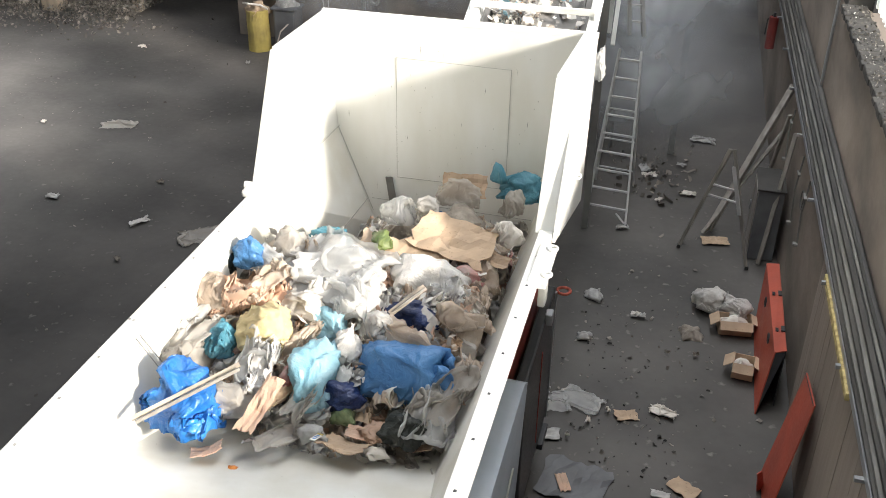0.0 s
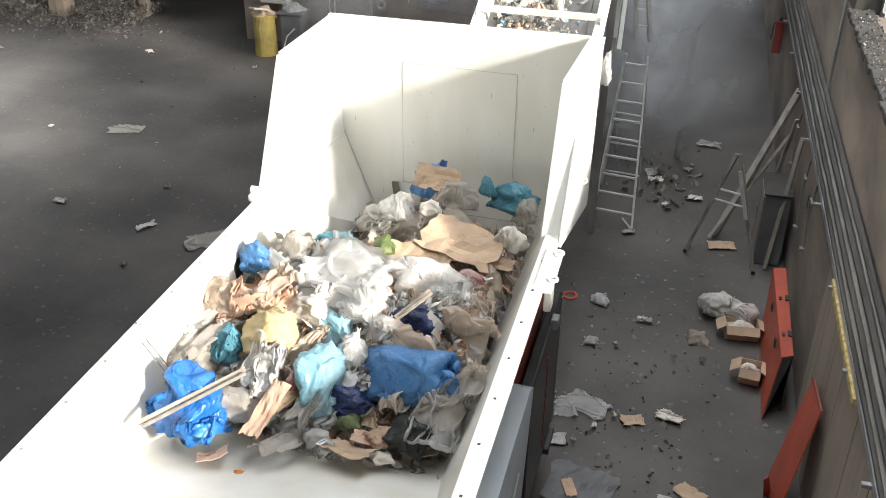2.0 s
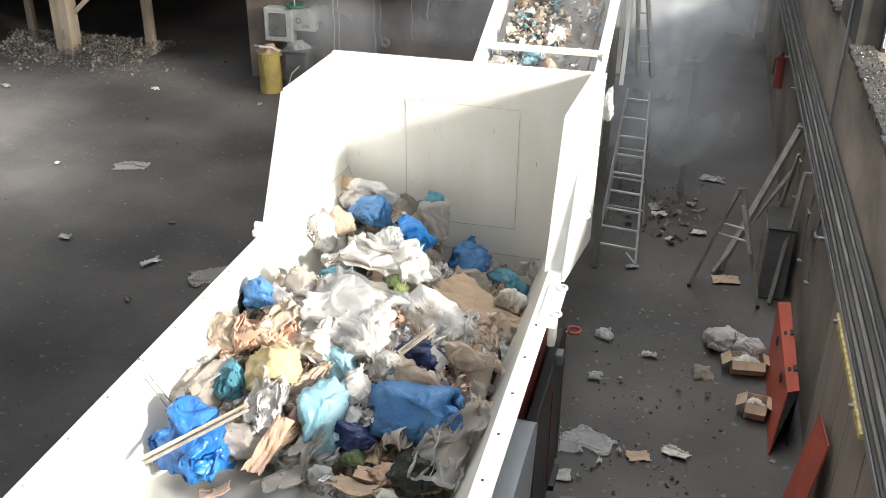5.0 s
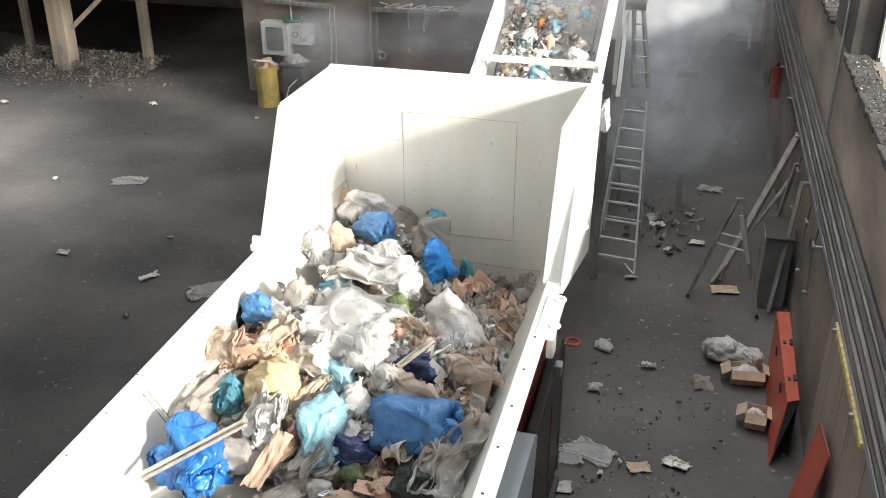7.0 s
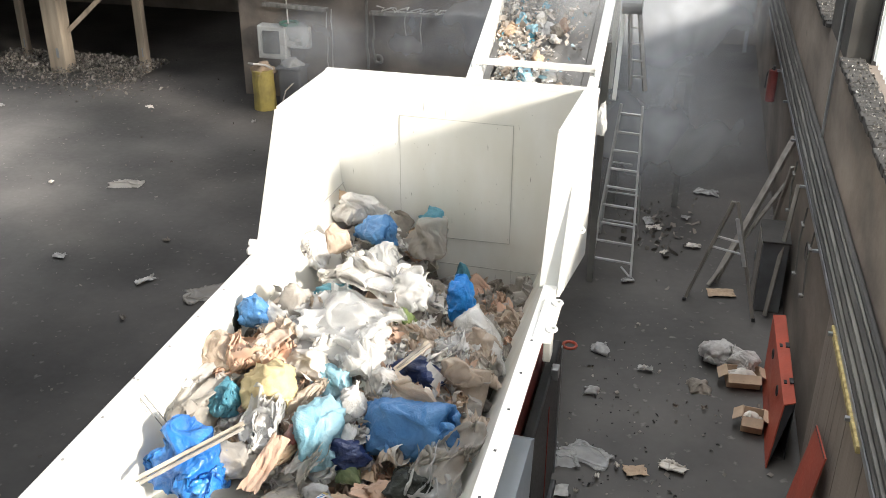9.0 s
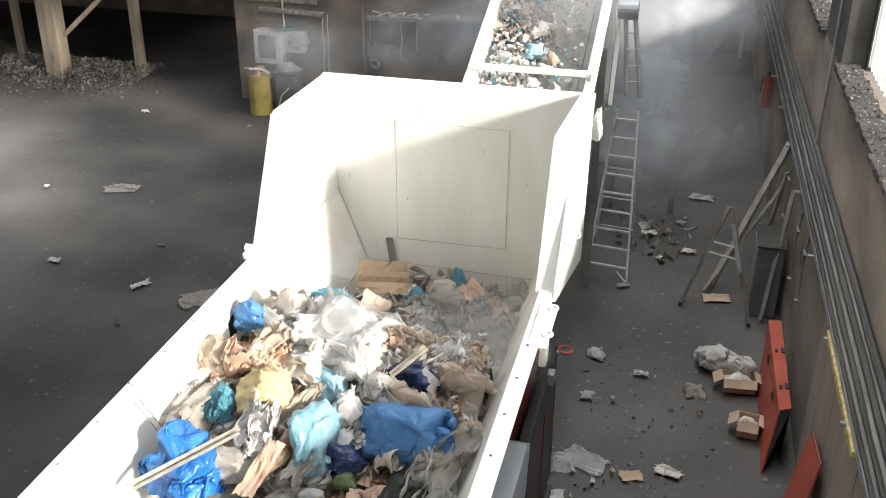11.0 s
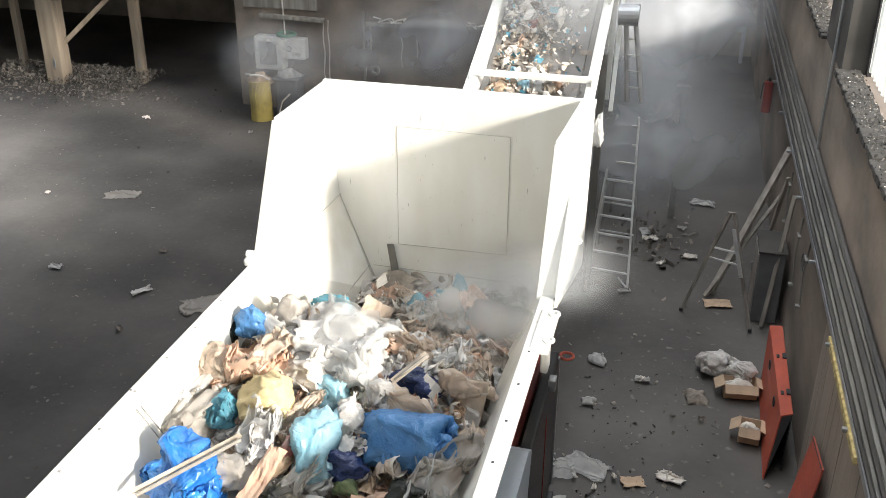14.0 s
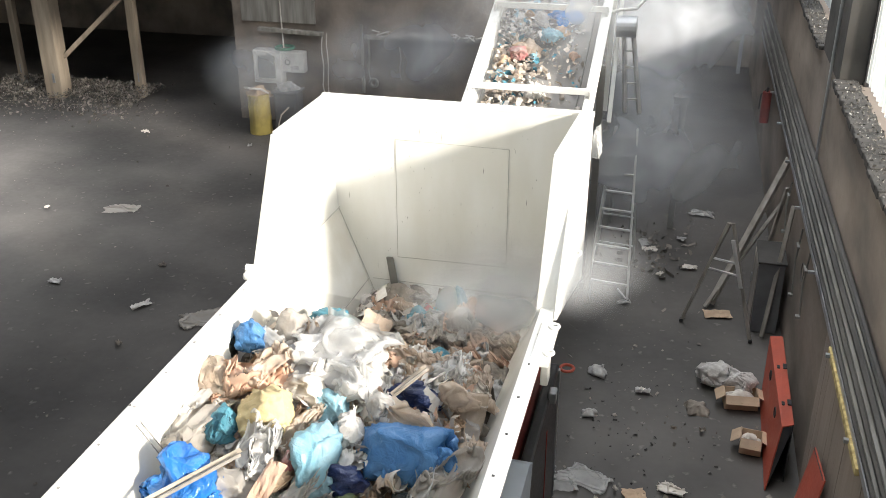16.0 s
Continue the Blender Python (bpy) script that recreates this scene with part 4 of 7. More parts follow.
part("side_cover_seam", bar((-0.735, 5.0, 1.45), (-0.77, 4.4, 0.9), 0.012), M["seam"], sc)
part("track_left", box((-2.55, 5.4, 0.20), (0.4, 4.2, 0.40), 0.08), M["black"], shredder)
part("track_right", box((-1.15, 5.4, 0.20), (0.4, 4.2, 0.40), 0.08), M["black"], shredder)
part("tow_loop", ring((-0.700, 7.016, 1.648), 0.055, 0.013, "z", 18), M["orange"], shredder)
part("coupling", box((-0.740, 6.447, 1.739), (0.06, 0.10, 0.10), 0.01), M["steel"], shredder)
for k in range(3):
    part("bolt", box((-0.745, 6.96, 0.55 + 0.06 * k), (0.02, 0.025, 0.025), 0.004), M["steel"], shredder)

# ---- discharge conveyor ----
CY0, CZ0, CM = 7.75, 1.62, 0.42
def cz(y):
    return CZ0 + CM * (y - CY0)
conv = thing("conveyor", (0, 0, 0), "white steel discharge conveyor with side rails climbing behind the hopper", "conveyor")
CL, CR, YE = -2.24, -1.03, 16.2
part("belt", slab([(CL, CY0, cz(CY0)), (CR, CY0, cz(CY0)), (CR, YE, cz(YE)), (CL, YE, cz(YE))], 0.06), M["belt"], conv)
for x in (CL, CR):
    d = -0.03 if x == CL else 0.03
    sr = part("side_rail", bar((x + d, CY0, cz(CY0) + 0.08), (x + d, YE, cz(YE) + 0.08), 0.07, 0.22, 0.006), M["white"], conv)
    part("side_rail_cap", bar((x + d * 2, CY0, cz(CY0) + 0.215), (x + d * 2, YE, cz(YE) + 0.215), 0.11, 0.03, 0.004), M["white"], sr)
for yy in (8.98, 10.42, 11.86, 13.30, 14.74):
    xb = part("cross_bar", bar((CL - 0.08, yy, cz(yy) + 0.29), (CR + 0.08, yy, cz(yy) + 0.29), 0.045, 0.07, 0.006), M["white"], conv)
    for x in (CL - 0.07, CR + 0.07):
        part("bar_bracket", box((x, yy, cz(yy) + 0.24), (0.03, 0.09, 0.12), 0.005), M["white"], xb)
for x in (CL + 0.10, CR - 0.10):
    part("skirt_strip", bar((x, CY0, cz(CY0) + 0.03), (x, YE, cz(YE) + 0.03), 0.008, 0.06), M["palecable"], conv)
for yy, zz in ((11.3, 0), (13.8, 0)):
    for x in (CL - 0.05, CR + 0.1):
        part("leg", bar((x, yy, 0), (x, yy, cz(yy)), 0.08, 0.08, 0.006), M["palecable"], conv)
# drive beside the rail
drv = Vector((CR + 0.30, 12.0, 3.42))
bm = bmesh.new()
add_tube(bm, [drv + Vector((-0.12, -0.02, 0)), drv + Vector((-0.1, -0.02, 0)), drv + Vector((0.1, 0, 0)), drv + Vector((0.12, 0, 0))], 0.13, 18)
motor = part("drive_motor", bm, M["steel"], conv)
part("motor_guard", tube([drv + Vector((-0.2, -0.05, 0.16)), drv + Vector((-0.1, -0.06, 0.20)), drv + Vector((0.1, -0.04, 0.22)), drv + Vector((0.2, 0, 0.34))], 0.02), M["white"], motor)
for dx in (-0.05, 0.13):
    part("motor_leg", bar(drv + Vector((dx * 0.6, 0, -0.05)), drv + Vector((dx + 0.1, 0.1, -1.1)), 0.035, 0.05, 0.004), M["alu"], conv)
for k in range(4):
    part("motor_rung", bar(drv + Vector((-0.02 + 0.03 * k, 0.02, -0.3 - 0.2 * k)), drv + Vector((0.13 + 0.025 * k, 0.02, -0.3 - 0.2 * k)), 0.02, 0.02), M["alu"], conv)
part("side_frame", bar((CR + 0.10, 12.0, 2.35), (CR + 0.10, 12.6, 4.1), 0.07, 0.05, 0.005), M["white"], conv)
part("side_frame", bar((CR + 0.19, 11.7, 2.3), (CR + 0.19, 12.5, 3.7), 0.05, 0.05, 0.005), M["white"], conv)

# ---- far end ----
tr = thing("steel_frame", (0, 0, 0), "dusty steel frame with crossbeam behind the ladder", "steel frame")
part("beam", bar((-1.0, 14.0, 1.98), (0.10, 14.0, 1.98), 0.08, 0.10, 0.006), M["palecable"], tr)
for a, b in (((0.03, 14.0, 1.95), (0.02, 14.0, 0)), ((-0.9, 14.0, 1.95), (-0.9, 14.0, 0))):
    part("leg", bar(a, b, 0.09, 0.09, 0.006), M["palecable"], tr)
rail = thing("guard_rail", (0, 23.3, 0), "far dusty steel guard rail", "guard rail")
for z in (1.0, 1.5):
    part("rail", bar((-1.4, 0, z), (1.3, 0, z), 0.08, 0.10), M["steel"], rail)
for x in (-1.2, 0, 1.2):
    part("post", bar((x, 0.06, 0), (x, 0.06, 1.5), 0.08, 0.08), M["steel"], rail)
def post(x, y, w, h, label):
    p = thing("timber_post", (x, y, 0), label, "post", "hall posts")
    bm = box((0, 0, h / 2), (w, w * 0.9, h), 0.02)
    part("shaft", bm, M["pillar"], p)
    part("strap", box((w * 0.1, -w * 0.46, 0.45), (w * 0.16, 0.02, 0.2), 0.01), M["steel"], p)
    return p
post(-12.98, 17.95, 0.40, 9, "thick dusty timber hall post rising from rubble")
post(-11.25, 18.35, 0.19, 9, "slim dusty timber hall post rising from rubble")
post(-14.15, 18.4, 0.16, 9, "slim dusty timber hall post rising from rubble")
tagged(part("brace", bar((-12.8, 18.05, 0.85), (-11.35, 18.3, 2.15), 0.09, 0.09, 0.006), M["pillar"]), "diagonal timber brace between the hall posts", "brace")
tagged(part("tie_beam", bar((-13.0, 18.1, 2.42), (-11.2, 18.3, 2.34), 0.10, 0.08, 0.006), M["greywood"]), "horizontal timber tie between the hall posts", "tie beam")
scatter("rubble_heap", M["rubble"], 6500, lambda r: ((lambda a, b: (a, b, max(0.0, 0.32 - 0.30 * abs(b - 18.3)) * r.uniform(0.2, 1)))(r.uniform(-14.6, -11.0), r.gauss(18.15, 0.42))), (0.02, 0.075), "heap of pale broken rubble and scraps round the posts", "rubble", seed=5, flat=0.8)
scatter("rubble_heap", M["rubble"], 500, lambda r: (r.gauss(-12.2, 1.4), r.gauss(17.2, 0.45), 0.0), (0.03, 0.09), "pale crumbs strewn in front of the rubble heap", "rubble", seed=6, flat=0.5)

# fittings at the partition wall
yb_ = thing("yellow_bin", (-7.80, 16.75, 0), "tall yellow plastic-lined bin full of scraps", "bin")
bm = bmesh.new()
add_tube(bm, [(0, 0, 0), (0, 0, 0.02), (0.01, 0, 0.3), (-0.01, 0, 0.55), (0, 0, 0.74), (0, 0, 0.76)], 0.21, 20)
for v in bm.verts:
    v.co += 0.02 * noise.noise_vector(v.co * 6)
part("drum", bm, M["yellow"], yb_)
part("liner", crumple(41, (0.46, 0.44, 0.22), 3), M["card"], yb_).location = (0, 0, 0.68)
part("rope", tube([(-0.28, 0, 0.86), (-0.1, -0.16, 0.9), (0.1, -0.1, 0.88), (0.26, -0.12, 0.82)], 0.02), M["paper"], yb_)
tub = thing("grey_tub", (-7.28, 16.95, 0), "grey plastic tub with scraps on top", "tub")
part("shell", box((0, 0, 0.40), (0.46, 0.40, 0.80), 0.05), M["greyplastic"], tub)
part("rim", box((0, 0, 0.80), (0.52, 0.46, 0.05), 0.02), M["greyplastic"], tub)
part("contents", crumple(43, (0.42, 0.36, 0.2), 3), M["greypaper"], tub).location = (0, 0, 0.76)
part("hose", tube([(0.1, -0.25, 0.55), (-0.05, -0.28, 0.4), (-0.12, -0.27, 0.2), (-0.15, -0.28, 0.0)], 0.015), M["paper"], tub)
wa = thing("wall_cabinet", (-7.80, 17.36, 0.83), "white metal wall cabinet with a dark glazed door", "cabinet")
part("body", box((0, 0, 0.32), (0.57, 0.26, 0.64), 0.02), M["boxwhite"], wa)
part("door_glass", box((0.0, -0.135, 0.33), (0.34, 0.012, 0.44), 0.02), M["glass_dirty"], wa)
part("foot", box((0.22, -0.05, -0.03), (0.12, 0.12, 0.1), 0.01), M["boxwhite"], wa)
wb = thing("switch_box", (-7.30, 17.40, 1.05), "white wall switch box below a coil of green hose", "switch box")
part("body", box((0, 0, 0.20), (0.46, 0.2, 0.40), 0.02), M["boxwhite"], wb)
part("label_plate", box((0.05, -0.105, 0.10), (0.16, 0.006, 0.07), 0.002), M["greypaper"], wb)
part("knob", ring((-0.10, -0.105, 0.2), 0.05, 0.01, "y", 14), M["greyplastic"], wb)
hose = part("hose_coil", ring((-7.45, 17.34, 1.52), 0.17, 0.03, "z"), M["green"])
tagged(hose, "coil of green hose lying on the switch box", "hose")
tagged(part("hanging_cable", tube([(-7.5, 17.40, 1.5), (-7.53, 17.42, 2.2), (-7.52, 17.45, 4.0)], 0.014), M["paper"]), "pale cable hanging down the wall", "cable")
tagged(part("plaster_panel", box((-7.6, 17.47, 2.72), (1.5, 0.06, 1.5), 0.01), M["greywood"]), "pale timber panel fixed on the partition wall", "panel")
for a, b, m, lb_ in (((-8.0, 17.42, 1.84), (-6.7, 17.42, 1.80), "greywood", "grey timber ledge on the partition wall"), ((-5.85, 17.40, 1.80), (-3.6, 17.40, 1.86), "greywood", "ledge laden with tangled pale cable")):
    tagged(part("wall_ledge", bar(a, b, 0.14, 0.07, 0.01), M[m]), lb_, "ledge")
rnd = random.Random(12)
for i in range(7):
    x = -5.7 + 0.3 * i
    pts = [(x + 0.08 * math.sin(k * 1.7 + i) + k * 0.06, 17.34 + 0.03 * math.sin(k * 2.1), 1.90 + 0.05 * math.cos(k * 1.3 + i)) for k in range(9)]
    tagged(part("loose_cable", tube(pts, 0.014, 6), M["paper"]), "tangled pale cable lying on the ledge", "cable", "tangled cables")
for x, z0, z1, w in ((-5.95, 0.7, 2.0, 0.03), (-5.82, 0.95, 1.8, 0.022), (-6.75, 0.6, 1.8, 0.012), (-6.65, 0.5, 1.8, 0.012), (-5.2, 1.0, 1.8, 0.010), (-4.9, 1.2, 1.85, 0.012)):
    pts = [(x + 0.05 * noise.noise(Vector((z0 * 3 + k * 0.6, x, 0))), 17.485, z0 + (z1 - z0) * k / 6) for k in range(7)]
    tagged(part("hanging_cable", tube(pts, w, 6), M["greywood" if w > 0.02 else "paper"]), "cable hanging down the partition wall", "cable", "hanging cables")
tagged(part("wall_socket", ring((-5.72, 17.44, 0.92), 0.07, 0.03, "y"), M["greywood"]), "round dusty fitting on the partition wall", "fitting")

# ---- litter on the floor ----
def litter(name, label, at, size, m, seed, turn=(0, 0, 0), kind="film", category="litter"):
    if kind == "film":
        return sheet(name, label, (at[0], at[1], at[2] + 0.03), size, m, seed, turn, 0.02, 0.1, category)
    if kind == "lump":
        return bag(name, label, (at[0], at[1], size[2] * 0.45), size, m, seed, turn, 3, 1.0, category)
    return card(name, label, (at[0], at[1], at[2] + 0.012), size, m, seed, turn, 0.08, category)
litter("plastic_sheet", "flat piece of pale dusty plastic on the floor", (-8.399, 12.632, 0.000), (0.55, 0.30), "dustyfilm", 1, (0, 0, 10))
litter("plastic_scrap", "small white plastic scrap on the floor", (-6.446, 9.821, 0.000), (0.28, 0.12), "whitebag", 2, (0, 0, 60))
litter("plastic_sheet", "crumpled grey plastic beside the hopper", (-5.551, 9.689, 0.000), (0.50, 0.42), "dustyfilm", 3, (0, 0, 30))
litter("plastic_sheet", "white crumpled plastic film on the floor beside the shredder", (-0.507, 7.708, 0.000), (0.48, 0.26), "film", 4, (0, 0, -25))
litter("plastic_sheet", "white crumpled plastic film on the floor beside the shredder", (-0.729, 7.601, 0.000), (0.26, 0.26), "film", 5, (0, 0, 15))
litter("paper_scrap", "torn white paper scrap on the floor", (0.272, 7.719, 0.000), (0.26, 0.13), "paper", 6, (0, 0, -15))
litter("cardboard_scrap", "flat brown cardboard scrap on the floor", (-0.060, 7.592, 0.000), (0.22, 0.15), "card", 7, (0, 0, 20), "card")
litter("paper_scrap", "crumpled grey paper on the floor", (-0.602, 9.629, 0.000), (0.24, 0.16, 0.09), "greypaper", 8, (0, 0, -40), "lump")
litter("paper_scrap", "crumpled grey paper on the floor", (-0.618, 8.794, 0.000), (0.18, 0.13, 0.08), "greypaper", 9, (0, 0, 30), "lump")
litter("paper_scrap", "small grey scrap on the floor", (-0.084, 9.364, 0.000), (0.16, 0.09), "greypaper", 10)
litter("cardboard_scrap", "pale board scrap near the shredder foot", (-0.763, 7.126, -0.000), (0.26, 0.16), "greypaper", 11, (0, 0, 10), "card")
litter("floor_plate", "large flat grey steel sheet lying on the floor", (-0.421, 6.552, 0.000), (0.58, 0.50), "greyplastic", 12, (0, 0, -8), "card", "steel sheet")
litter("brick", "dusty brick-red block lying on the steel sheet", (-0.508, 6.488, 0.030), (0.10, 0.22), "pinkcard", 13, (0, 0, 22), "card")
litter("cardboard_scrap", "brown board lying on the floor", (0.515, 6.715, -0.000), (0.26, 0.17), "card", 14, (0, 0, -35), "card")
litter("cardboard_scrap", "pale board lying on the floor", (0.320, 6.590, 0.000), (0.16, 0.08), "greypaper", 15, (0, 0, 0), "card")
litter("paper_scrap", "flat pale sheet on the floor in the dust", (0.492, 14.619, 0.000), (0.34, 0.22), "greypaper", 16, (0, 0, 0))
litter("paper_scrap", "pale scrap on the floor in the dust", (0.335, 12.619, 0.000), (0.20, 0.10), "paper", 17)
litter("cardboard_scrap", "flat board on the floor by the steps", (0.710, 11.366, 0.000), (0.34, 0.2), "card", 18, (0, 0, 12), "card")
litter("floor_scrap", "small torn scrap lying on the dusty floor", (-7.905, 10.152, 0.000), (0.16, 0.096), "greypaper", 60, (0, 0, 0))
litter("floor_scrap", "small torn scrap lying on the dusty floor", (-9.902, 16.133, 0.000), (0.1, 0.06), "paper", 61, (0, 0, 47))
litter("floor_scrap", "small torn scrap lying on the dusty floor", (-9.544, 12.387, 0.000), (0.1, 0.06), "paper", 62, (0, 0, 94))
litter("floor_scrap", "small torn scrap lying on the dusty floor", (-6.213, 8.889, 0.000), (0.09, 0.054), "soil", 63, (0, 0, 141))
litter("floor_scrap", "small torn scrap lying on the dusty floor", (-6.748, 10.942, 0.000), (0.1, 0.06), "soil", 64, (0, 0, 8))
litter("floor_scrap", "small torn scrap lying on the dusty floor", (-9.975, 16.181, 0.000), (0.12, 0.072), "paper", 65, (0, 0, 55))
litter("floor_scrap", "small torn scrap lying on the dusty floor", (-7.663, 15.875, 0.000), (0.12, 0.072), "greypaper", 66, (0, 0, 102))
litter("floor_scrap", "small torn scrap lying on the dusty floor", (-12.790, 15.541, 0.000), (0.2, 0.12), "greypaper", 67, (0, 0, 149))
litter("floor_scrap", "small torn scrap lying on the dusty floor", (-0.221, 13.098, 0.000), (0.2, 0.12), "paper", 68, (0, 0, 16))
litter("floor_scrap", "small torn scrap lying on the dusty floor", (-0.052, 12.310, 0.000), (0.12, 0.072), "paper", 69, (0, 0, 63))
litter("floor_scrap", "small torn scrap lying on the dusty floor", (-0.316, 13.308, 0.000), (0.22, 0.132), "greypaper", 70, (0, 0, 110))
litter("floor_scrap", "small torn scrap lying on the dusty floor", (0.195, 13.559, 0.000), (0.14, 0.084), "greypaper", 71, (0, 0, 157))
litter("floor_scrap", "small torn scrap lying on the dusty floor", (-0.461, 11.387, 0.000), (0.16, 0.096), "greypaper", 72, (0, 0, 24))
litter("floor_scrap", "small torn scrap lying on the dusty floor", (-0.103, 9.371, 0.000), (0.08, 0.048), "paper", 73, (0, 0, 71))
litter("floor_scrap", "small torn scrap lying on the dusty floor", (-0.239, 7.604, 0.000), (0.06, 0.036), "paper", 74, (0, 0, 118))
litter("floor_scrap", "small torn scrap lying on the dusty floor", (0.260, 8.720, 0.000), (0.05, 0.03), "soil", 75, (0, 0, 165))
litter("floor_scrap", "small torn scrap lying on the dusty floor", (0.547, 8.759, 0.000), (0.07, 0.042), "soil", 76, (0, 0, 32))
litter("floor_scrap", "small torn scrap lying on the dusty floor", (-0.403, 7.402, 0.000), (0.07, 0.042), "paper", 77, (0, 0, 79))
litter("floor_scrap", "small torn scrap lying on the dusty floor", (-0.563, 7.132, 0.000), (0.05, 0.03), "paper", 78, (0, 0, 126))
# opened cartons by the orange cover
def carton(at, size, turn, label, seed, m="card"):
    w, d, h = size
    c = thing("carton", at, label, "cardboard box", "opened cartons", turn=(0, 0, turn))
    bm = bmesh.new()
    for x, y, sx, sy in ((-w / 2, 0, 0.008, d), (w / 2, 0, 0.008, d), (0, -d / 2, w, 0.008), (0, d / 2, w, 0.008)):
        add_box(bm, (x, y, h / 2), (sx, sy, h))
    add_box(bm, (0, 0, 0.006), (w, d, 0.008))
    part("shell", bm, M[m], c)
    for k, (x, y, sx, sy, rx, ry) in enumerate(((-w / 2 - 0.05, 0, 0.11, d, 0, -35), (w / 2 + 0.05, 0, 0.11, d, 0, 28), (0, -d / 2 - 0.04, w, 0.10, 40, 0))):
        part("flap", box((x, y, h - 0.02), (sx, sy, 0.006), 0, pose(0, 0, 0, rx, ry, 0)), M[m], c)
    part("filling", crumple(seed, (w * 0.9, d * 0.9, h * 0.9), 3), M["paper"], c).location = (0, 0, 0.03)
    return c
carton((0.936, 9.376, 0.000), (0.34, 0.20, 0.16), 6, "torn brown carton filled with white packing", 21)
carton((1.019, 8.588, 0.000), (0.20, 0.20, 0.17), -6, "small brown carton holding crumpled film", 22)
bag("packing_bag", "dusty white packing bag lying on the cartons", (0.692, 9.697, 0.160), (0.42, 0.26, 0.24), "whitebag", 23, (0, 0, -10), 4, category="packing bag")
bag("packing_bag", "dusty white packing bag lying on the cartons", (0.947, 9.526, 0.200), (0.34, 0.24, 0.20), "whitebag", 24, (0, 0, -10), 4, category="packing bag")
bag("dirt", "small heap of dark dirt on the floor", (0.485, 9.178, 0.010), (0.26, 0.24, 0.10), "soil", 25, (0, 0, 0), 3, category="dirt")
bag("snagged_film", "clear film caught on the hopper corner", (-0.679, 8.072, 3.250), (0.10, 0.14, 0.26), "film", 26, (0, 0, 0), 4, category="plastic film")
scatter("floor_crumbs", M["crumbs"], 170, lambda r: (r.gauss(-0.15, 0.42), r.gauss(7.6, 0.9), 0.0), (0.012, 0.045), "dark crumbs and dirt strewn beside the shredder", "dirt", seed=31)
scatter("floor_crumbs", M["rubble"], 190, lambda r: (r.gauss(-0.1, 0.5), r.gauss(8.6, 1.6), 0.0), (0.012, 0.05), "pale small scraps strewn in the passage", "litter", seed=32)
scatter("floor_crumbs", M["rubble"], 170, lambda r: (r.gauss(-0.25, 0.3), r.gauss(13.2, 0.5), 0.0), (0.03, 0.13), "pale scraps heaped behind the ladder", "litter", seed=33, flat=0.8)
scatter("floor_crumbs", M["rubble"], 500, lambda r: (r.uniform(-14, -3.5), r.uniform(4, 17), 0.0), (0.012, 0.05), "small scraps strewn over the hall floor", "litter", seed=34)

# ---- waste that stays in the hopper ----
def mound(name, label, cx, cy, lx, ly, fz, m, seed, cells=54):
    bm = bmesh.new()
    o = Vector((seed * 1.9, seed * 4.4, 0))
    g = []
    for i in range(cells + 1):
        row = []
        for j in range(cells + 1):
            x, y = cx + (i / cells - 0.5) * lx, cy + (j / cells - 0.5) * ly
            p = Vector((x, y, 0)) + o
            z = fz(x, y) + 0.05 * ridge(p * 3.1) + 0.035 * ridge(p * 7.3) + 0.018 * ridge(p * 15)
            row.append(bm.verts.new((x, y, z)))
        g.append(row)
    for i in range(cells):
        for j in range(cells):
            bm.faces.new((g[i][j], g[i + 1][j], g[i + 1][j + 1], g[i][j + 1]))
    return tagged(part(name, bm, M[m]), label, "waste heap", kind="stuff")

def front_z(x, y):
    """Top of the waste that lies still in the front of the hopper."""
    u = (y - 4.25) / 0.5
    rise = max(0.0, min(1.0, u))
    top = 1.87 + 0.24 * rise + 0.16 * max(0.0, min(1.0, (y - 4.9) / 0.8))
    back = max(0.0, y - 5.85) * (1.1 + 0.9 * max(0, x + 2.1))
    edge = max(0.0, x + 1.15) * 0.4 - 0.14 * max(0.0, min(1.0, (-1.9 - x) / 0.5))
    return top - back - edge - 0.85 * max(0.0, 4.75 - y)
mound("waste_heap", "heap of mixed dirty household waste in the hopper", -1.98, 5.52, 1.74, 1.86, lambda x, y: front_z(x, y) - 0.10, "soil", 1)
scatter("waste_scraps", M["scraps"], 1300, lambda r: (lambda x, y: (x, y, front_z(x, y) - 0.02))(r.uniform(-2.8, -1.16), r.uniform(4.72, 6.3)), (0.05, 0.17), "torn scraps of paper, film and board in the heap", "waste scraps", seed=41, flat=0.9)
scatter("waste_scraps", M["palescraps"], 700, lambda r: (lambda x, y: (x, y, front_z(x, y) - 0.02))(r.uniform(-2.78, -1.18), r.uniform(4.62, 6.2)), (0.05, 0.16), "pale torn plastic and paper scraps in the heap", "waste scraps", seed=42, flat=0.9)
big_bag = bag("clear_bag", "big cloudy clear plastic bag on top of the heap", (-2.177, 5.482, 2.45), (0.74, 0.52, 0.26), "film", 26, (14, -6, -18), 5, 0.8, sharp=0.8)
def bag_part(name, label, host, bm, m, at, turn=(0, 0, 0)):
    """A piece of a bag that looks different from its body, at its place in the hall."""
    ob = part(name, bm, M[m], host, label)
    ob.matrix_basis = host.matrix_basis.inverted() @ pose(*at, *turn)
    return ob
bag_part("neck", "twisted neck of the bag", big_bag, crumple(9, (0.26, 0.34, 0.24), 4), "dustyfilm", (-2.558, 5.700, 2.41), (0, 0, 20))
bag_part("upper_film", "wide crinkled upper film of the bag", big_bag, film_sheet(933, (0.88, 0.62), 44, 0.07, 0.16), "film", (-2.19, 5.47, 2.55), (10, -4, -22))
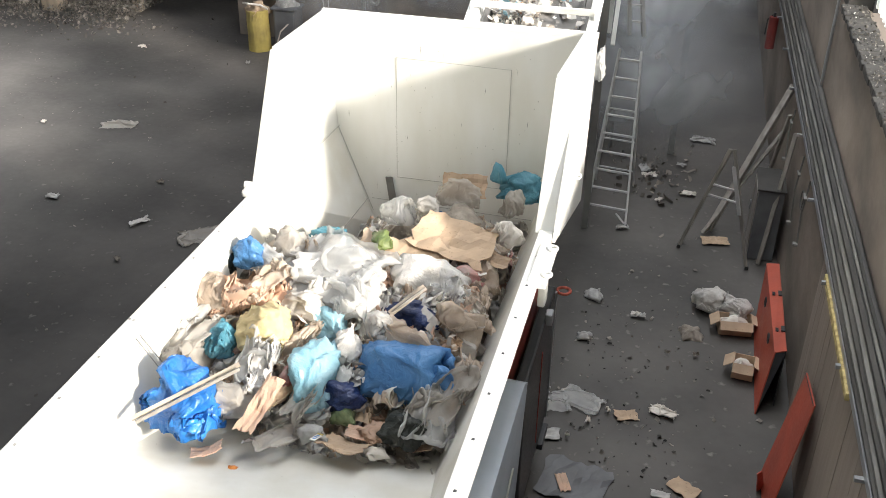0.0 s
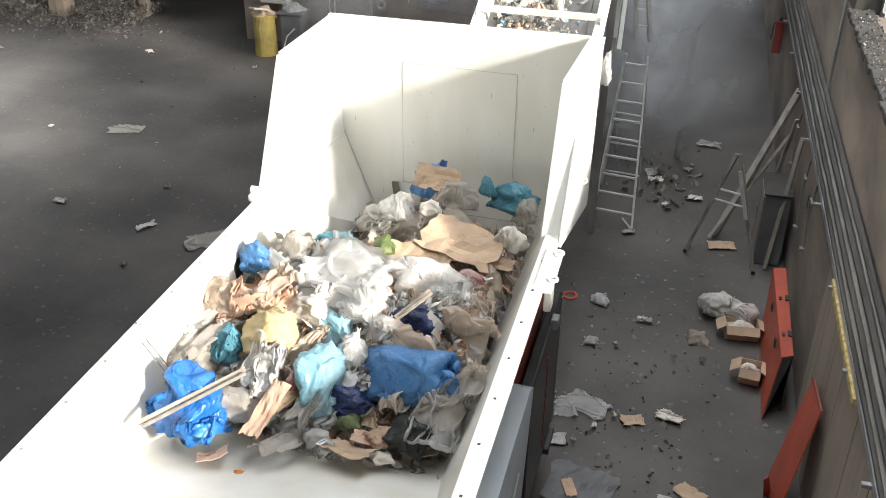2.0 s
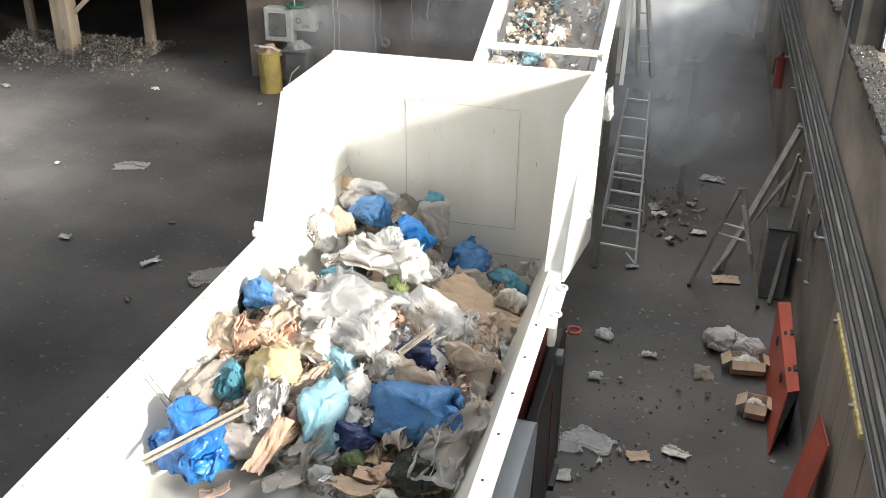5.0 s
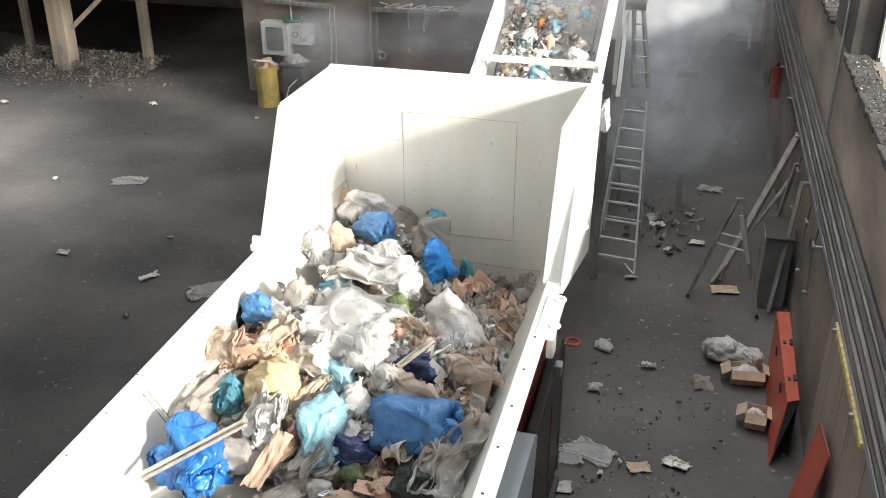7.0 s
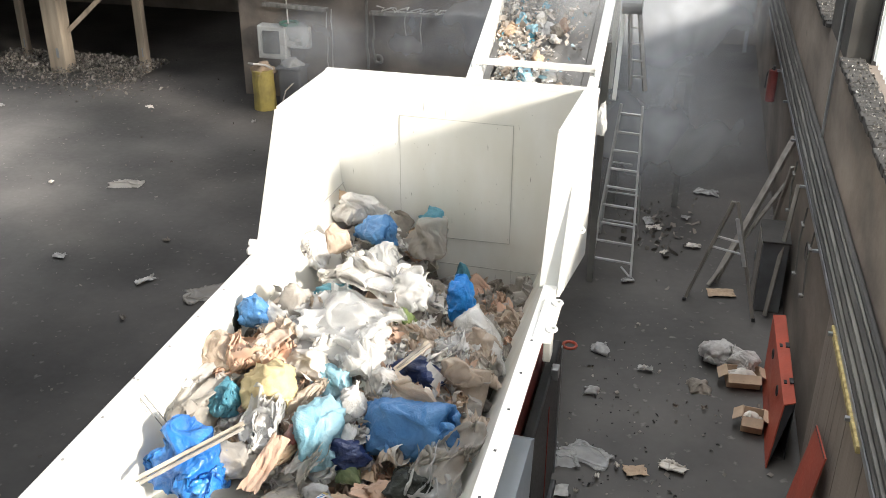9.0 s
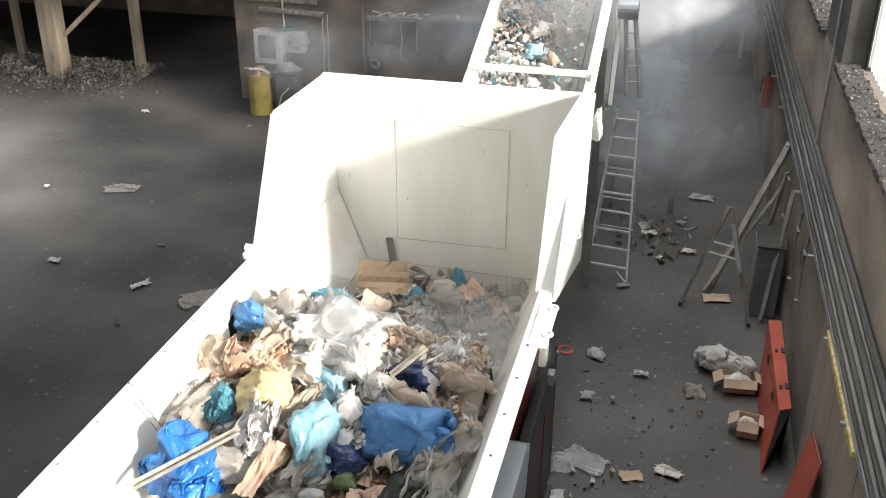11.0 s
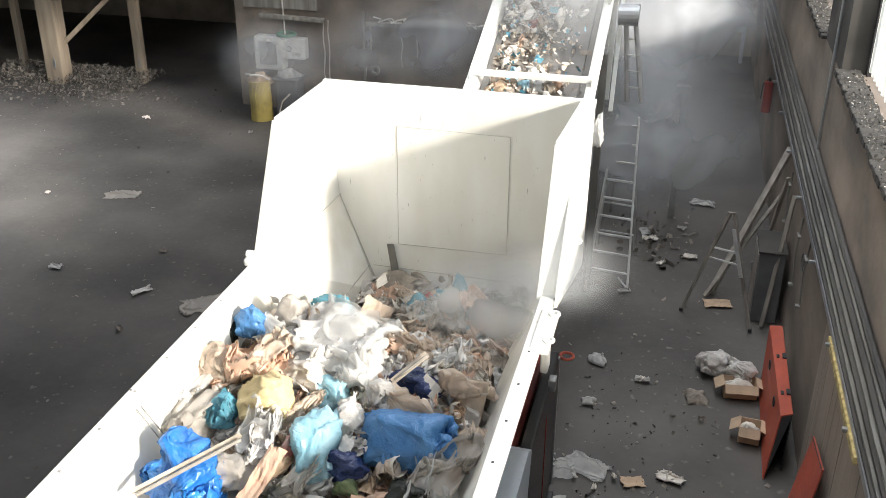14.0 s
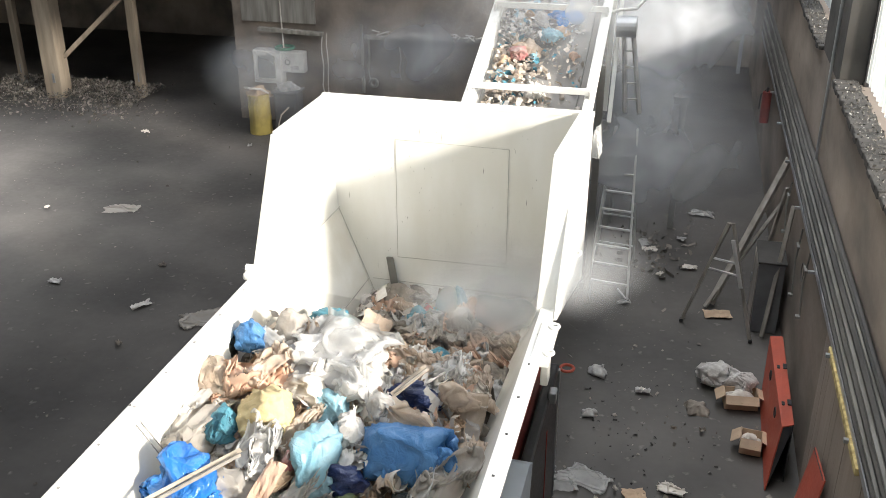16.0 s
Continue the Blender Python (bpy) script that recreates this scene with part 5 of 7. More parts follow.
bag_part("upper_film", "crinkled second fold of the bag", big_bag, film_sheet(940, (0.56, 0.46), 44, 0.07, 0.2), "whitebag", (-2.10, 5.50, 2.52), (8, 8, 30))
bag_part("torn_flap", "loose torn edge of the bag", big_bag, film_sheet(902, (0.24, 0.40), 26, 0.05, 0.4), "film", (-1.93, 5.30, 2.47), (6, 14, 20))
edge_bag = bag("blue_bag", "crumpled bright blue refuse bag at the heap's edge", (-2.612, 4.121, 2.310), (0.42, 0.40, 0.40), "blue", 5, (0, 0, 15), 5, 1.3, sharp=1.2)
bag("light_blue_bag", "light blue plastic bag hanging down the heap", (-1.985, 4.678, 2.250), (0.29, 0.48, 0.28), "lightblue", 6, (25, 0, 0), 5, 0.9)
bag("light_blue_bag", "torn light blue plastic bag on the heap", (-2.076, 5.101, 2.300), (0.30, 0.26, 0.20), "lightblue", 7, (0, 0, 30), 4, 1.2)
bag("white_bag", "crumpled white plastic bag on the heap", (-1.841, 4.904, 2.300), (0.22, 0.22, 0.18), "whitebag", 8, (0, 0, 0), 4, 1.2)
dull_bag = bag("blue_bag", "large dull blue refuse bag lying in the heap", (-1.458, 4.828, 2.260), (0.66, 0.44, 0.32), "midblue", 10, (8, 10, -12), 5, 0.7, sharp=0.8)
bag_part("torn_flap", "dusty torn edge of the bag", dull_bag, film_sheet(911, (0.34, 0.16), 26, 0.04, 0.6), "midblue", (-1.64, 4.74, 2.21), (18, -10, -20))
bag_part("tied_end", "gathered end of the bag", dull_bag, crumple(14, (0.20, 0.20, 0.16), 4), "midblue", (-1.20, 4.80, 2.16), (0, 20, 10))
bag_part("torn_flap", "loose torn edge of the bag", edge_bag, film_sheet(917, (0.20, 0.30), 26, 0.05, 0.5), "blue", (-2.46, 4.06, 2.27), (-14, 16, -12))
sheet("beige_film", "beige plastic film draped over the blue bag", (-1.489, 4.987, 2.360), (0.50, 0.26), "beigefilm", 11, (20, 10, -28), 0.05, 0.5)
bag("clear_bag", "small knotted clear bag on the heap", (-1.711, 5.112, 2.360), (0.20, 0.20, 0.16), "film", 12, (0, 0, 0), 4)
bag("navy_bag", "dark blue crumpled bag between the battens", (-1.541, 5.356, 2.320), (0.40, 0.20, 0.15), "navy", 13, (0, 0, -10), 4, 1.2)
bag("beige_film", "wad of beige film against the rolled carton", (-1.241, 5.349, 2.360), (0.26, 0.20, 0.18), "beigefilm", 14, (0, 0, 20), 4, 1.2)
bag("paper_sack", "torn mustard yellow paper sack on the heap", (-2.382, 4.826, 2.410), (0.30, 0.34, 0.22), "mustard", 15, (10, 0, 30), 4, 1.3)
sheet("white_film", "torn cloudy film sliding down the heap", (-2.31, 4.58, 2.37), (0.22, 0.46), "film", 16, (22, 10, 12), 0.06, 0.4)
sheet("white_film", "torn cloudy film sliding down the heap", (-2.27, 4.50, 2.34), (0.14, 0.34), "whitebag", 19, (22, -6, 4), 0.05, 0.4)
bag("paper_wad", "wad of pale torn paper on the heap", (-2.236, 5.164, 2.390), (0.30, 0.18, 0.16), "paper", 17, (0, 0, -20), 4, 1.3, "paper waste")
sheet("pink_film", "crumpled pinkish film lying on the heap", (-2.593, 5.071, 2.500), (0.34, 0.26), "pinkcard", 18, (20, 14, 40), 0.07, 0.5)
sheet("pink_film", "crumpled pale pinkish film lying on the heap", (-2.50, 5.16, 2.53), (0.16, 0.40), "beigefilm", 23, (14, -10, -28), 0.06, 0.4)
bag("beige_bag", "pale pinkish plastic bag on the heap", (-2.809, 5.050, 2.450), (0.26, 0.24, 0.24), "beigefilm", 19, (0, 0, 0), 4, 1.0)
bag("teal_bag", "dark teal plastic bag in the heap", (-2.656, 4.751, 2.320), (0.24, 0.26, 0.22), "teal", 20, (0, 0, 0), 4, 1.0)
sheet("clear_film", "dusty clear film hanging at the heap's side", (-2.817, 4.717, 2.370), (0.34, 0.62), "dustyfilm", 21, (0, -35, -12), 0.05, 0.4)
sheet("clear_film", "dusty clear film hanging between heap and hopper wall", (-2.90, 4.90, 2.38), (0.20, 0.56), "film", 81, (8, -30, -16), 0.06, 0.3)
sheet("clear_film", "dusty clear film hanging between heap and hopper wall", (-2.82, 4.66, 2.28), (0.18, 0.52), "dustyfilm", 85, (14, -24, -24), 0.06, 0.3)
bag("clear_film", "dusty clear film bundle between heap and hopper wall", (-2.807, 4.610, 2.200), (0.24, 0.36, 0.26), "dustyfilm", 82, (0, 0, -10), 5, 1.0, "plastic film")
sheet("pink_film", "torn pinkish film lying over the heap", (-2.635, 4.956, 2.360), (0.30, 0.16), "pinkcard", 83, (20, 25, 50), 0.05, 0.8)
sheet("beige_film", "long torn beige film lying over the heap", (-2.190, 4.839, 2.340), (0.40, 0.15), "beigefilm", 84, (15, -15, 70), 0.05, 0.8)
sheet("white_film", "torn white film lying over the heap", (-1.979, 4.477, 2.200), (0.34, 0.16), "dustyfilm", 85, (25, 0, 80), 0.05, 0.8)
sheet("white_film", "torn white film lying over the heap", (-1.852, 5.329, 2.400), (0.34, 0.22), "whitebag", 86, (10, 10, 20), 0.06, 0.8)
sheet("brown_film", "torn brown board film lying over the heap", (-2.134, 4.492, 2.200), (0.36, 0.10), "card", 87, (25, 10, 75), 0.04, 0.6)
bag("navy_bag", "dark blue bag behind the heap's edge", (-3.136, 5.573, 2.320), (0.22, 0.22, 0.20), "navy", 88, (0, 0, 0), 4, 1.0)
bag("clear_bag", "dusty clear bag beside the blue bag", (-2.379, 4.304, 2.220), (0.28, 0.28, 0.20), "dustyfilm", 22, (0, 0, 0), 4, 1.1)
bag("blue_bag", "small bright blue bag at the back of the heap", (-2.780, 5.492, 2.530), (0.24, 0.18, 0.20), "midblue", 23, (0, 0, 0), 4, 0.8)
bag("black_bag", "small black bag at the hopper side", (-2.955, 5.445, 2.450), (0.18, 0.18, 0.18), "blackbag", 24, (0, 0, 0), 4, 0.9)
card("orange_board", "long orange-brown crumpled board strip", (-2.172, 4.253, 2.260), (0.42, 0.11), "pinkcard", 25, (20, -25, 78), 0.3)
sheet("grey_strip", "long dirty translucent strip hanging down the plate", (-2.045, 4.294, 2.042), (0.20, 0.60), "dustyfilm", 26, (-22, 0, -8), 0.016, 0.1)
bag("striped_rind", "green striped melon rind in the scraps", (-1.769, 4.555, 2.038), (0.19, 0.15, 0.10), "melon", 27, (0, 0, -10), 4, 0.6, "food waste")
bag("paper_wad", "grey crumpled printed paper in the scraps", (-1.962, 4.576, 2.030), (0.24, 0.20, 0.12), "greypaper", 28, (0, 0, 0), 4, 1.4, "paper waste")
bag("paper_wad", "grey crumpled printed paper in the scraps", (-1.868, 4.286, 2.076), (0.18, 0.14, 0.08), "greypaper", 29, (0, 0, 0), 4, 1.4, "paper waste")
bag("paper_wad", "small white crumpled paper in the scraps", (-1.702, 4.687, 2.045), (0.13, 0.12, 0.09), "paper", 30, (0, 0, 0), 4, 1.4, "paper waste")
bag("paper_wad", "small white crumpled paper at the heap's edge", (-1.473, 4.311, 1.996), (0.15, 0.10, 0.06), "paper", 31, (0, 0, 0), 4, 1.4, "paper waste")
card("cardboard_piece", "torn brown cardboard at the heap's edge", (-1.667, 4.264, 2.035), (0.30, 0.18), "card", 32, (-18, 4, -20))
card("cardboard_piece", "torn brown cardboard at the heap's edge", (-1.549, 4.437, 2.015), (0.28, 0.16), "pinkcard", 33, (-14, -5, 12))
card("cardboard_piece", "torn brown cardboard at the heap's edge", (-1.280, 4.505, 1.908), (0.22, 0.12), "card", 34, (-20, 0, 8))
card("cardboard_piece", "torn pinkish cardboard below the blue bag", (-2.376, 3.925, 2.120), (0.18, 0.13), "pinkcard", 35, (-18, -8, 30))
bag("black_bag", "dark greenish black bag at the heap's edge", (-1.342, 4.482, 2.090), (0.24, 0.22, 0.16), "blackbag", 36, (0, 0, 0), 4, 1.1)
sheet("clear_film", "dirty grey film hanging at the hopper side", (-1.12, 4.70, 2.24), (0.26, 0.50), "dustyfilm", 37, (12, 22, -18), 0.06, 0.3)
sheet("clear_film", "dirty grey film hanging at the hopper side", (-1.20, 4.55, 2.17), (0.30, 0.36), "film", 43, (16, 14, 12), 0.06, 0.3)
bag("paper_wad", "crumpled pinkish paper at the heap's edge", (-1.50, 4.42, 2.06), (0.22, 0.16, 0.09), "pinkcard", 44, (0, 0, 20), 4, 1.0, "paper waste")
bag("red_rag", "small red cloth deep in the heap", (-2.144, 4.630, 2.220), (0.10, 0.18, 0.10), "redrag", 38, (0, 0, 0), 3, 1.0, "cloth")
bag("blue_bag", "dark blue bag under the scraps", (-1.810, 4.616, 2.130), (0.34, 0.20, 0.16), "navy", 39, (0, 0, 0), 4, 1.0)
bag("orange_crumb", "small orange food scrap on the plate", (-2.205, 3.895, 2.062), (0.05, 0.05, 0.03), "orangebit", 40, (0, 0, 0), 3, 1.0, "food waste")
tag_ = part("printed_strip", box((0, 0, 0), (0.035, 0.11, 0.004), 0.001), M["paper"])
tag_.matrix_basis = pose(*(-1.766, 4.112, 2.215), -20, 0, -8)
tagged(tag_, "small white printed strip with a yellow end", "label strip")
part("yellow_end", box((0, 0.048, 0.002), (0.035, 0.016, 0.004)), M["yellow"], tag_)
for k in range(3):
    part("print_bar", box((0, 0.02 - k * 0.025, 0.0035), (0.02, 0.010, 0.002)), M["blue"], tag_)
cup = thing("white_cup", (-1.495, 4.677, 2.150), "white cup tipped over under the blue bag", "cup", turn=(70, 0, 60))
bm = bmesh.new()
bmesh.ops.create_cone(bm, cap_ends=False, segments=18, radius1=0.05, radius2=0.065, depth=0.14)
part("wall", bm, M["paper"], cup, smooth=True)
part("lip", ring((0, 0, 0.07), 0.065, 0.004, "z"), M["paper"], cup)
# battens
bt = thing("wooden_batten", (0, 0, 0), "split pale wooden batten lying over the blue bag", "batten", "wooden battens")
part("board", bar((-2.767, 3.821, 2.360), (-2.285, 4.258, 2.530), 0.028, 0.014, 0.002, 20), M["timber"], bt)
part("edge_strip", bar((-2.728, 3.801, 2.360), (-2.266, 4.218, 2.530), 0.012, 0.022, 0.002), M["greywood"], bt)
bt = thing("wooden_batten", (0, 0, 0), "short grooved wooden batten sticking out of the heap", "batten", "wooden battens")
part("board", bar((-1.657, 5.213, 2.390), (-1.464, 5.387, 2.530), 0.045, 0.014, 0.002, 25), M["timber"], bt)
part("edge_strip", bar((-1.644, 5.222, 2.400), (-1.449, 5.344, 2.550), 0.010, 0.018, 0.001), M["greywood"], bt)
roll = thing("carton_drum", (-1.189, 5.349, 2.140), "dirty beige rolled carton drum standing by the hopper wall", "carton drum", turn=(-28, 6, 0))
bm = bmesh.new()
add_tube(bm, [(0, 0, -0.24), (0, 0, -0.23), (0.004, 0, -0.08), (0, 0, 0.08), (0, 0, 0.21), (0, 0, 0.22)], 0.115, 22)
for v in bm.verts:
    v.co += 0.018 * noise.noise_vector(v.co * 5)
part("shell", bm, M["beigefilm"], roll, smooth=True)
part("strap", ring((0, 0, 0.15), 0.12, 0.006, "z", 22), M["dustyfilm"], roll)
# smaller wads and torn films that fill the heap
rnd = random.Random(77)
KINDS = (("white_wad", "crumpled white plastic wad in the heap", "whitebag"), ("film_wad", "crumpled clear film wad in the heap", "film"), ("beige_wad", "crumpled beige plastic wad in the heap", "beigefilm"),
         ("paper_wad", "crumpled pale paper wad in the heap", "paper"), ("grey_wad", "dirty grey film wad in the heap", "dustyfilm"), ("board_wad", "torn pinkish board in the heap", "pinkcard"),
         ("card_wad", "torn brown cardboard in the heap", "card"), ("paper_wad", "crumpled grey paper wad in the heap", "greypaper"))
for i in range(150):
    x, y = rnd.uniform(-2.72, -1.16), 4.42 + 1.55 * rnd.random() ** 0.9
    nm, lb_, m = KINDS[rnd.choice((0, 0, 1, 1, 2, 2, 3, 3, 4, 5, 5, 6))]
    w, d = rnd.uniform(0.12, 0.26), rnd.uniform(0.10, 0.20)
    at = (x, y, front_z(x, y) - 0.03)
    tn = (rnd.uniform(-35, 35), rnd.uniform(-35, 35), rnd.uniform(0, 180))
    if m in ("card", "pinkcard"):
        card(nm, lb_, at, (w, d), m, 300 + i, tn, 0.5)
    elif rnd.random() < 0.68:
        at = (x, y, front_z(x, y) - 0.02)
        sheet(nm, lb_, at, (w * 1.75, d * 1.6), m, 300 + i, (tn[0] * 0.7, tn[1] * 0.7, tn[2]), 0.058, 0.8)
    else:
        bag(nm, lb_, at, (w, d, rnd.uniform(0.08, 0.14)), m, 300 + i, tn, 4, 1.3, "plastic waste")
for i in range(150):
    x, y = rnd.uniform(-2.70, -1.18), 4.6 + 1.45 * rnd.random()
    nm, lb_, m = KINDS[rnd.choice((0, 1, 1, 2, 2, 3, 3, 5, 5, 6, 7))]
    w, d = rnd.uniform(0.10, 0.24), rnd.uniform(0.07, 0.15)
    sheet(nm, lb_, (x, y, front_z(x, y) + rnd.uniform(0.0, 0.09)), (w, d), m, 500 + i, (rnd.gauss(0, 30), rnd.gauss(0, 30), rnd.uniform(0, 180)), 0.038, 0.9)
for i in range(44):
    x, y = rnd.uniform(-2.45, -1.30), rnd.uniform(4.8, 6.0)
    nm, lb_, m = KINDS[rnd.choice((0, 1, 1, 2, 2, 3, 5, 6))]
    sheet(nm, lb_, (x, y, front_z(x, y) + rnd.uniform(-0.02, 0.05)), (rnd.uniform(0.24, 0.40), rnd.uniform(0.10, 0.18)), m, 800 + i, (rnd.gauss(0, 28), rnd.gauss(0, 28), rnd.uniform(40, 140)), 0.05, 0.9)
DRAPES = (("white_film", "torn white film draped over the heap", "whitebag"), ("clear_film", "torn cloudy film draped over the heap", "film"), ("beige_film", "torn beige film draped over the heap", "beigefilm"),
          ("grey_film", "dusty grey film draped over the heap", "dustyfilm"), ("paper_sheet", "crumpled pale paper draped over the heap", "paper"), ("brown_paper", "crumpled brown paper draped over the heap", "pinkcard"))
for i in range(62):
    x, y = (rnd.uniform(-2.66, -1.20), 4.55 + 1.4 * rnd.random()) if i < 34 else (rnd.uniform(-1.85, -1.20), rnd.uniform(5.1, 6.05))
    nm, lb_, m = DRAPES[rnd.choice((0, 0, 1, 1, 2, 2, 3, 4, 5))]
    sheet(nm, lb_, (x, y, front_z(x, y) + rnd.uniform(0.0, 0.07)), (rnd.uniform(0.14, 0.24), rnd.uniform(0.26, 0.44)), m, 1200 + i, (rnd.gauss(-8, 14), rnd.gauss(0, 22), rnd.gauss(0, 40)), 0.055, 0.45)
def loose(r):
    x, y = r.uniform(-2.72, -1.15), r.uniform(4.55, 6.1)
    return (x, y, front_z(x, y) + r.uniform(0.04, 0.15))
scatter("waste_scraps", M["palescraps"], 170, loose, (0.03, 0.11), "torn pale strips lying over the heap", "waste scraps", seed=51, flat=0.7)
scatter("waste_scraps", M["scraps"], 130, loose, (0.025, 0.10), "torn brown and grey strips lying over the heap", "waste scraps", seed=52, flat=0.8)
# torn papers and films lying on the sloping plate at the foot of the heap
rnd = random.Random(91)
for i in range(46):
    x, y = rnd.uniform(-2.35, -1.28), rnd.uniform(4.30, 4.80)
    nm, lb_, m = KINDS[rnd.choice((0, 1, 2, 3, 4, 4, 5, 6, 7, 7))]
    lb_ = lb_.replace("in the heap", "at the foot of the heap")
    w, d = rnd.uniform(0.08, 0.20), rnd.uniform(0.06, 0.12)
    sheet(nm, lb_, (x, y, 2.69 - 0.4 * (y - 2.35) + 0.01), (w, d), m, 900 + i, (-21.8 + rnd.gauss(0, 10), rnd.gauss(0, 10), rnd.uniform(0, 180)), 0.022, 0.5)
scatter("waste_scraps", M["palescraps"], 160, lambda r: (lambda x, y: (x, y, 2.69 - 0.4 * (y - 2.35)))(r.gauss(-1.75, 0.32), r.uniform(4.28, 4.75)), (0.02, 0.08), "small torn scraps on the plate at the foot of the heap", "waste scraps", seed=55, flat=0.6)
# dirty residue in the pit between the shafts
mound("waste_residue", "grey shredded residue lying deep between the shafts", -1.82, 6.75, 1.45, 1.7, lambda x, y: 1.72 + 0.05 * noise.noise(Vector((x * 2, y * 2, 0))), "soil", 7)
for i in range(70):
    x, y = rnd.uniform(-2.45, -1.18), rnd.uniform(6.0, 7.5)
    nm, lb_, m = (("grey_film", "dusty grey film lying deep in the hopper", "dustyfilm"), ("brown_paper", "dirty brown paper lying deep in the hopper", "pinkcard"), ("beige_film", "dirty beige film lying deep in the hopper", "beigefilm"), ("soiled_rag", "dark soiled rag lying deep in the hopper", "soil"), ("grey_paper", "grey paper lying deep in the hopper", "greypaper"))[rnd.choice((0, 0, 1, 2, 3, 4))]
    sheet(nm, lb_, (x, y, 1.80 + rnd.uniform(0, 0.10)), (rnd.uniform(0.18, 0.34), rnd.uniform(0.12, 0.24)), m, 1400 + i, (rnd.gauss(0, 25), rnd.gauss(0, 25), rnd.uniform(0, 180)), 0.06, 0.5)
scatter("waste_scraps", M["scraps"], 500, lambda r: (r.uniform(-2.5, -1.15), r.uniform(6.0, 7.55), 1.76), (0.04, 0.14), "grey shredded scraps deep in the hopper", "waste scraps", seed=44, flat=0.9)
bag("teal_bag", "dusty teal bag deep in the hopper", (-2.023, 7.254, 1.820), (0.26, 0.22, 0.16), "teal", 45, (0, 0, 0), 4)
bag("white_bag", "dusty torn white bag deep in the hopper", (-1.809, 7.524, 1.820), (0.30, 0.2, 0.14), "dustyfilm", 46, (0, 0, 0), 4)
bag("white_bag", "dusty torn white bag deep in the hopper", (-1.478, 7.191, 1.820), (0.26, 0.26, 0.14), "dustyfilm", 47, (0, 0, 0), 4)
card("white_board", "folded white board behind the clear bag", (-2.135, 6.341, 2.220), (0.24, 0.20), "beigefilm", 48, (40, 25, 10), 0.5)
bag("navy_bag", "dark blue bag behind the clear bag", (-2.483, 6.344, 2.260), (0.30, 0.14, 0.12), "teal", 49, (0, 0, -8), 4)

# ---- waste that the shafts turn over ----
MOVERS = []
def moves(ob, rows):
    MOVERS.append((ob, rows))
    return ob
def scrap_clump(name, label, size, seed, m="soil", scr="scraps", count=500, piece=(0.04, 0.14)):
    """A rigid clump of residue bristling with scraps."""
    c = thing(name, (0, 0, 0), label, "waste clump")
    part("core", crumple(seed, size, 4, 1.0), M[m], c).location = (0, 0, -size[2] * 0.45)
    def on(r):
        a, b = r.uniform(0, 6.28), math.asin(r.uniform(-0.1, 1))
        return (math.cos(a) * math.cos(b) * size[0] * 0.5, math.sin(a) * math.cos(b) * size[1] * 0.5, math.sin(b) * size[2] * 0.46 - 0.02)
    rnd = random.Random(seed)
    for k in range(34):
        m2 = rnd.choice(("whitebag", "film", "beigefilm", "paper", "dustyfilm", "card", "pinkcard", "whitebag", "greypaper") if scr == "palescraps" else ("card", "pinkcard", "beigefilm", "paper", "whitebag", "film", "pinkcard", "card", "redrag", "lightblue", "paper"))
        a, b = rnd.uniform(0, 6.28), math.asin(rnd.uniform(0.0, 1))
        n = Vector((math.cos(a) * math.cos(b), math.sin(a) * math.cos(b), math.sin(b)))
        w, d = rnd.uniform(0.14, 0.34), rnd.uniform(0.09, 0.2)
        f = part("torn_piece", film_sheet(seed * 40 + k, (w, d), 22, 0.035, 0.7), M[m2], c)
        f.matrix_basis = Matrix.Translation((n.x * size[0] * 0.5, n.y * size[1] * 0.5, n.z * size[2] * 0.5 - 0.04)) @ Vector((n.x, n.y, n.z + 0.6)).to_track_quat("Z", "Y").to_matrix().to_4x4() @ pose(0, 0, 0, rnd.gauss(0, 18), rnd.gauss(0, 18), rnd.uniform(0, 180))
    scatter("scrap_cover", M[scr], count, on, piece, "torn scraps stuck in the clump", "", c, seed, 0.9)
    return c
moves(scrap_clump("waste_clump", "sinking clump of mixed waste over the shafts", (0.66, 0.95, 0.5), 50, "soil", "scraps", 420), [(0, pose(-1.478, 6.463, 2.160, 0, 0, 0)), (1.2, pose(-1.509, 6.479, 2.160, 0, 0, 0)), (2.2, pose(-1.580, 6.489, 2.140, 0, 0, 6)), (3.5, pose(-1.586, 6.492, 2.060, 0, 0, 10)), (4.2, pose(-1.614, 6.834, 1.880, 0, 0, 10)), (5.2, pose(-1.610, 7.046, 1.600, 0, 0, 10)), (6, pose(-1.594, 7.209, 1.350, 0, 0, 10)), (16, pose(-1.594, 7.209, 1.350, 0, 0, 10))])
moves(scrap_clump("waste_clump", "sinking clump of pale waste behind the clear bag", (0.62, 0.7, 0.42), 51, "soil", "palescraps", 420), [(0, pose(-2.063, 6.876, 2.000, 0, 0, 0)), (1.2, pose(-2.098, 6.894, 2.000, 0, 0, 0)), (2.2, pose(-2.126, 6.900, 2.000, 0, 0, 5)), (3.5, pose(-2.129, 6.934, 1.970, 0, 0, 9)), (4.2, pose(-2.133, 7.005, 1.950, 0, 0, 9)), (6.5, pose(-2.107, 6.896, 1.950, 0, 0, 9)), (9.3, pose(-2.013, 6.791, 1.920, 0, 0, 9)), (10.2, pose(-2.062, 7.085, 1.600, 0, 0, 9)), (11, pose(-2.092, 7.323, 1.300, 0, 0, 9)), (16, pose(-2.092, 7.323, 1.300, 0, 0, 9))])
